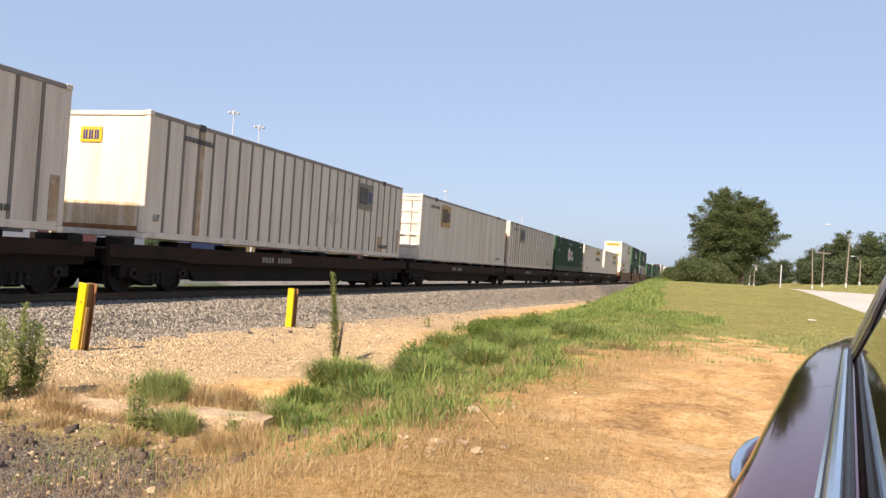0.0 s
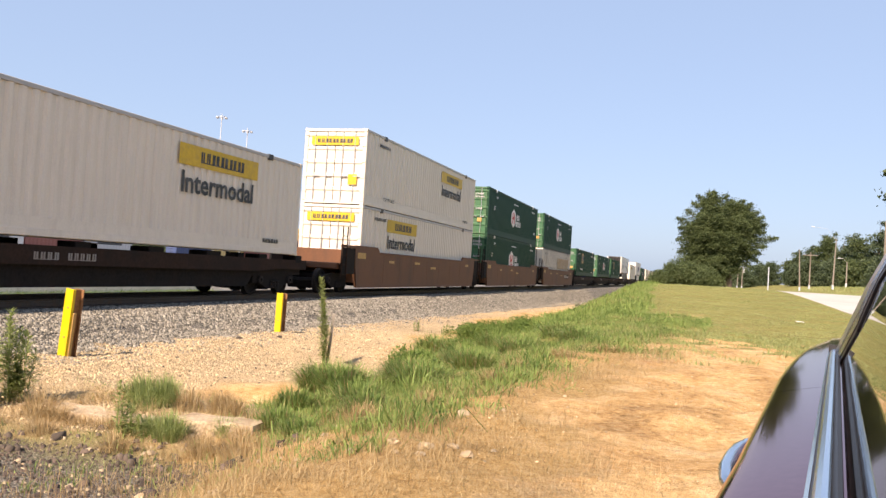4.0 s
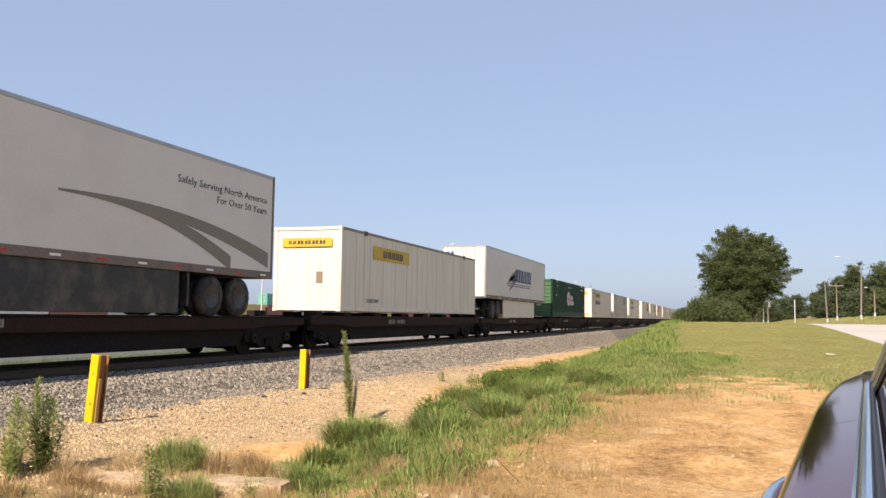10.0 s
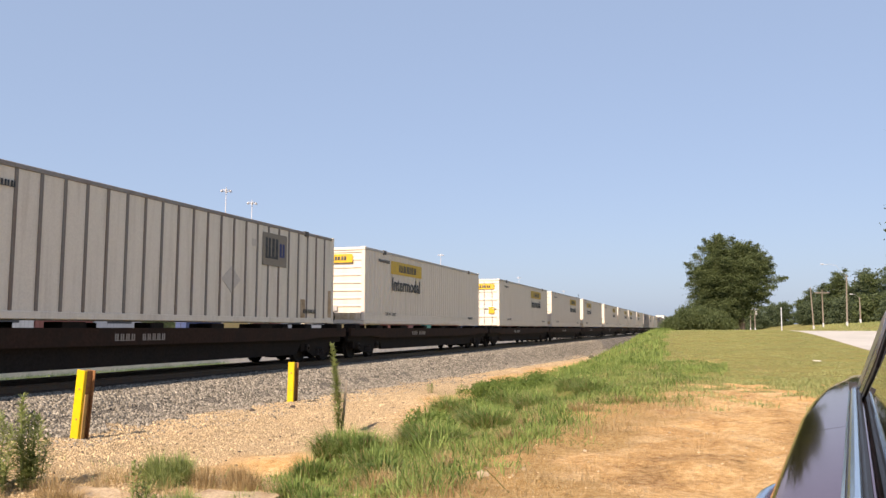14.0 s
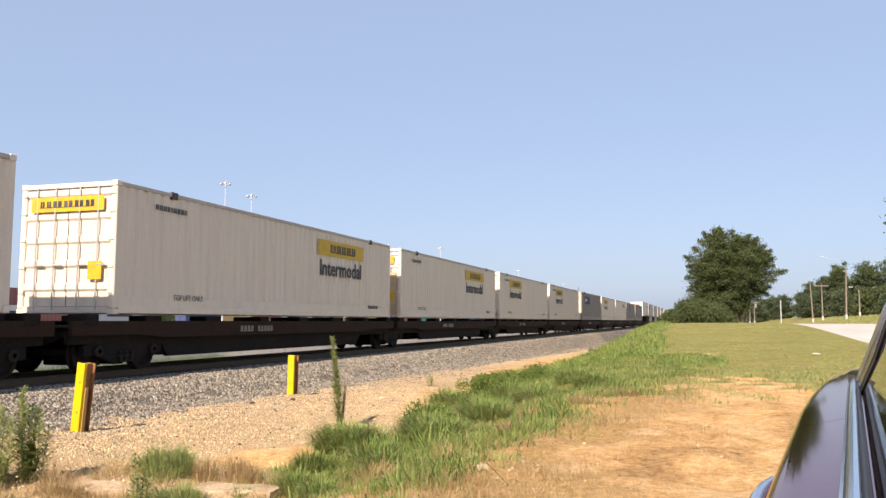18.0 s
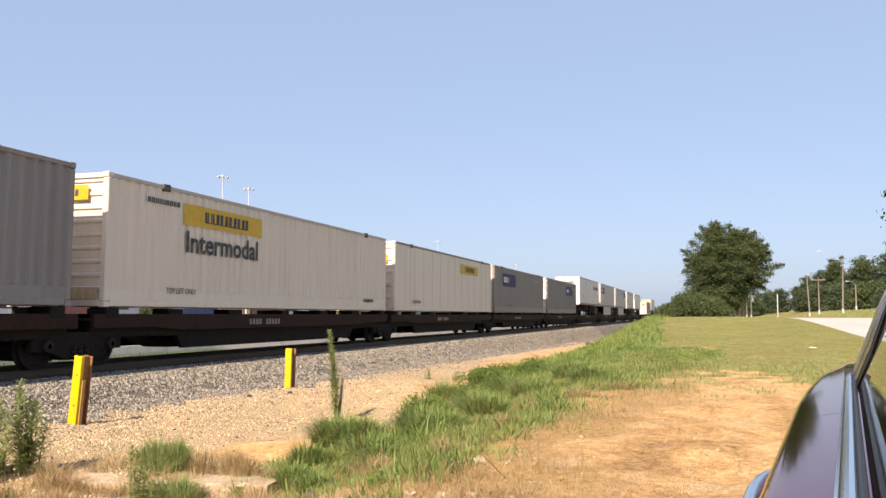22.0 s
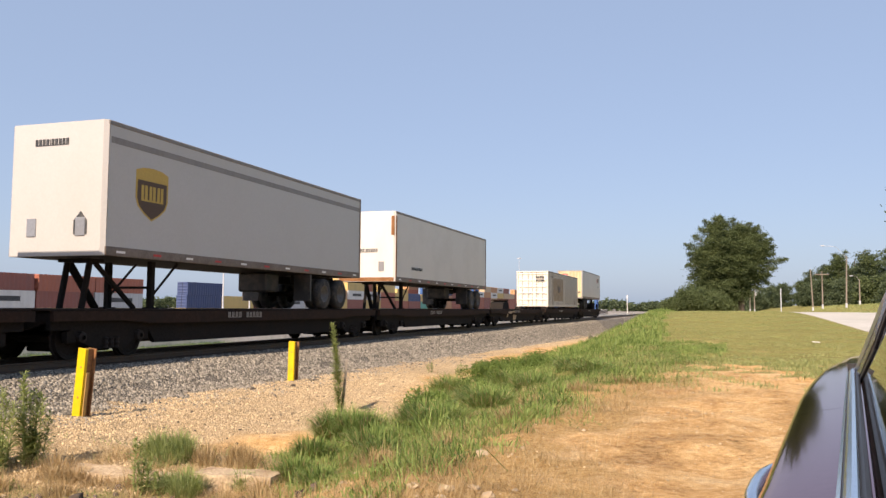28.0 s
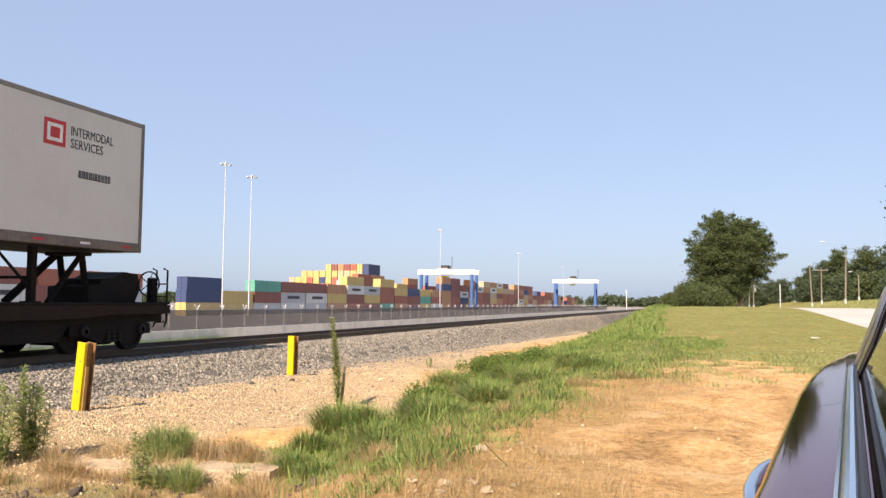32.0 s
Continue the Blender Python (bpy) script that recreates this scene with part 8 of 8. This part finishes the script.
def build_car():
    paint, glass = car_paint(), glass_mat()
    chrome = mat("chrome_trim", (0.72, 0.74, 0.78), 0.2, 1.0, grain=(60, 0.02))
    rubber = mat("black_rubber", (0.014, 0.013, 0.013), 0.45, grain=(40, 0.2))
    lining = mat("dark_lining", (0.015, 0.014, 0.014), 0.9, grain=(40, 0.2))
    gloss = mat("gloss_black", (0.03, 0.03, 0.034), 0.4, grain=(60, 0.05))
    ob = thing("parked_car", "dark maroon car with chrome window trim parked on the dirt", "car", m=pose(0, 0, -0.15, 0, 0, -8.9))
    ys = [-2.0, -1.8, -1.6, -1.2, -0.8, -0.4, 0.0, 0.4, 0.8, 0.95, 1.05, 1.15, 1.25, 1.35, 1.45, 1.6, 1.75, 1.9, 2.05, 2.2, 2.35, 2.5, 2.62, 2.74, 2.84, 2.92, 3.0, 3.06, CAR_Y1]
    wide = 1.72

    def flank(y0, y1, side):
        m = Mesh()
        st = [y0] + [y for y in ys if y0 < y < y1] + [y1]
        k = len(FLANK)
        for y in st:
            q = breadth(y)
            for x, z in FLANK:
                xx = -0.010 + (x + 0.010) * q if x < -0.01 else x
                xx += 0.10 * float(smooth01(2.9, 3.15, y)) ** 2
                m.v.append((xx if side == 0 else wide - xx, y, z - 0.02 * max(0.0, y - 2.2) ** 2 - 0.24 * float(smooth01(-0.9, -2.05, y))))
        for i in range(len(st) - 1):
            for j in range(k - 1):
                a = i * k + j
                m.f.append((a, a + 1, a + k + 1, a + k))
        return m
    for side in (0, 1):
        for name, y0, y1 in (("front_fender", CAR_Y0, -0.7), ("front_door", -0.697, 0.397), ("rear_door", 0.40, 1.322), ("rear_quarter", 1.325, CAR_Y1)):
            p = part(name, flank(y0, y1, side), paint, ob, smooth=True)
            if name == "rear_door":
                hx = [-0.090, -0.102, -0.108, -0.110, -0.108, -0.101, -0.090]
                hy = [1.22, 1.195, 1.14, 1.08, 1.01, 0.95, 0.92]
                h = Mesh().tube([(a if side == 0 else wide - a, b, 0.965) for a, b in zip(hx, hy)], [0.005, 0.008, 0.010, 0.010, 0.010, 0.008, 0.005], 12)
                part("door_handle", h, chrome, p, "chrome door handle", smooth=True)
                # flat black disc that paints the shade of a hollow behind the handle
                part("handle_recess", Mesh().lathe([(0.0, 0.0), (0.0, 0.042)], (-0.0898 if side == 0 else wide + 0.0898, 1.07, 0.955), 0, 20), rubber, p)
    for side in (0, 1):
        def strip(name, out, y1, material, label=""):
            m = Mesh().prism([(x if side == 0 else wide - x, z) for x, z in out], 1, 0.3, y1)
            part(name, m, material, ob, label)
        strip("trim_lip", [(-0.0155, 1.036), (-0.0148, 1.0415), (-0.0118, 1.0435), (-0.0112, 1.036)], 2.06, chrome, "thin bright lip under the window trim")
        strip("trim_groove", [(-0.0112, 1.036), (-0.0112, 1.0425), (-0.0098, 1.0425), (-0.0098, 1.036)], 2.06, rubber)
        strip("belt_trim", [(-0.0098, 1.036), (-0.0096, 1.0465), (-0.0075, 1.0505), (-0.0040, 1.0525), (0.0, 1.053), (0.0014, 1.0515), (0.0014, 1.036)], 2.06, chrome, "bright chrome belt trim")
        strip("belt_seal", [(0.0014, 1.036), (0.0016, 1.0485), (0.0055, 1.0505), (0.0088, 1.0495), (0.0092, 1.036)], 2.01, rubber, "black window seal")
    part("trim_joint", Mesh().box(-0.013, 0.016, 2.058, 2.066, 1.036, 1.060), rubber, ob, "dark joint between trim and pillar")
    # the glass leans in and bends; the rear pillar's bands lie on it, slanting down to the tail
    def lean(z):
        return 0.0105 + 0.28 * (z - 1.04) + 0.17 * max(0.0, z - 1.2)
    path = [(2.062, 1.048), (1.78, 1.122), (1.49, 1.198), (1.25, 1.36), (1.02, 1.50)]
    # satin silver trim; its blue tint stands in for reflected sky
    sky_trim = mat("sky_tinted_trim", (0.58, 0.60, 0.68), 0.3, 0.7, grain=(60, 0.04))
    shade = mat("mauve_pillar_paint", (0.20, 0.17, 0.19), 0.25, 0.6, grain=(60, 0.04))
    for name, d0, d1, out, mt in (("pillar_trim", -0.010, 0.016, 0.012, sky_trim), ("pillar_groove", 0.016, 0.022, 0.005, gloss), ("rear_pillar", 0.022, 0.066, 0.009, shade), ("pillar_seal", 0.066, 0.080, 0.004, gloss)):
        pts = []
        for (ya, za), (yb, zb) in zip(path[:-1], path[1:]):
            for q in (0.0, 0.25, 0.5, 0.75):
                y, z = ya + (yb - ya) * q, za + (zb - za) * q
                pts.append((y, z))
        m = Mesh()
        for y, z in pts:
            a, b = max(1.036, z - d0), max(1.034, z - d1)
            c = (a + b) / 2
            m.v += [(lean(a) - out * 0.6, y, a), (lean(c) - out, y, c), (lean(b) - out * 0.6, y, b), (lean(b) + 0.003, y, b), (lean(a) + 0.003, y, a)]
        for k in range(len(pts) - 1):
            m.f += [(5 * k + e, 5 * k + (e + 1) % 5, 5 * k + 5 + (e + 1) % 5, 5 * k + 5 + e) for e in range(5)]
        m.f += [(0, 1, 2, 3, 4), tuple(5 * len(pts) - 5 + e for e in range(5))]
        part(name, m, mt, ob)
    g = Mesh()
    rows = [(1.040, 2.03), (1.12, 1.76), (1.198, 1.47), (1.36, 1.24), (1.50, 1.0)]
    g.v = [(lean(z), y, z) for z, y1 in rows for y in (0.34, y1)]
    g.f = [(2 * k, 2 * k + 1, 2 * k + 3, 2 * k + 2) for k in range(4)]
    g.add([(x + 0.004, y, z) for x, y, z in g.v[:10]], [(2 * k + 2, 2 * k + 3, 2 * k + 1, 2 * k) for k in range(4)])
    pane = part("rear_window", g, glass, ob, "side window reflecting the field")
    pane.visible_shadow = False
    part("rear_window", Mesh().add([(wide - x, y, z) for x, y, z in g.v], g.f), glass, ob).visible_shadow = False
    part("roof", Mesh().prism([(-0.75, 1.42), (-0.3, 1.53), (0.5, 1.56), (1.1, 1.54), (1.6, 1.46), (1.6, 1.43), (1.1, 1.50), (0.5, 1.52), (-0.3, 1.49), (-0.75, 1.39)], 0, 0.22, wide - 0.22), paint, ob)
    part("door_post", Mesh().add([(0.018, 0.27, 1.04), (0.018, 0.34, 1.04), (0.2, 0.44, 1.5), (0.2, 0.36, 1.5), (0.07, 0.27, 1.04), (0.07, 0.34, 1.04), (0.24, 0.44, 1.5), (0.24, 0.36, 1.5)],
                                [(0, 1, 2, 3), (4, 7, 6, 5), (0, 3, 7, 4), (1, 5, 6, 2)]), rubber, ob)
    part("rear_glass", Mesh().prism([(1.6, 1.44), (2.3, 1.07), (2.3, 1.04), (1.6, 1.41)], 0, 0.26, wide - 0.26), gloss, ob)
    part("trunk_lid", Mesh().prism([(2.2, 1.040), (2.6, 1.036), (2.9, 1.025), (3.08, 0.99), (3.1, 0.5), (3.0, 0.5), (2.98, 0.94), (2.2, 0.99)], 0, 0.036, wide - 0.036), paint, ob)
    part("hood", Mesh().prism([(-2.02, 0.45), (-2.02, 0.76), (-1.9, 0.83), (-1.5, 0.95), (-0.9, 1.04), (-0.9, 0.9), (-1.8, 0.7), (-1.95, 0.45)], 0, 0.036, wide - 0.036), paint, ob)
    part("windscreen", Mesh().prism([(-0.95, 1.035), (-0.62, 1.42), (-0.60, 1.40), (-0.92, 1.02)], 0, 0.12, wide - 0.12), gloss, ob)
    for y0, y1 in ((-2.08, -1.98), (3.06, 3.15)):
        part("bumper", Mesh().box(0.08, wide - 0.08, y0, y1, 0.3, 0.62, 0.03), paint, ob)
    part("bench_seat", Mesh().box(0.2, wide - 0.2, 0.9, 1.45, 0.45, 0.66, 0.05).box(0.2, wide - 0.2, 1.4, 1.65, 0.6, 1.12, 0.08), lining, ob)
    part("cabin_floor", Mesh().box(0.12, wide - 0.12, -0.9, 2.3, 0.32, 0.44, 0.04), lining, ob)
    part("door_lining", Mesh().box(0.045, 0.07, -0.6, 2.0, 0.4, 1.02), lining, ob)
    part("door_lining", Mesh().box(wide - 0.07, wide - 0.045, -0.6, 2.0, 0.4, 1.02), lining, ob)
    part("underbody", Mesh().box(0.1, wide - 0.1, -1.9, 2.9, 0.22, 0.31, 0.04), lining, ob)
    for y in (-1.15, 1.95):
        for x, s in ((-0.06, 1), (wide + 0.06, -1)):
            w = part("wheel", Mesh().lathe([(0, 0.21), (0.0, 0.29), (s * 0.03, 0.325), (s * 0.18, 0.325), (s * 0.21, 0.29), (s * 0.21, 0.21)], (x, y, 0.325), 0, 24), M_TYRE, ob, smooth=True)
            part("rim", Mesh().lathe([(s * 0.02, 0.0), (s * 0.02, 0.08), (s * 0.06, 0.12), (s * 0.03, 0.2), (s * 0.01, 0.215)], (x, y, 0.325), 0, 20), M_ALU, w, smooth=True)


build_car()
# ---- what moves ----
def motions():
    for ob, u, z in TRAIN:
        walk(ob, [(float(t), pose(TX, u - run(t), z)) for t in range(0, 33)])


motions()
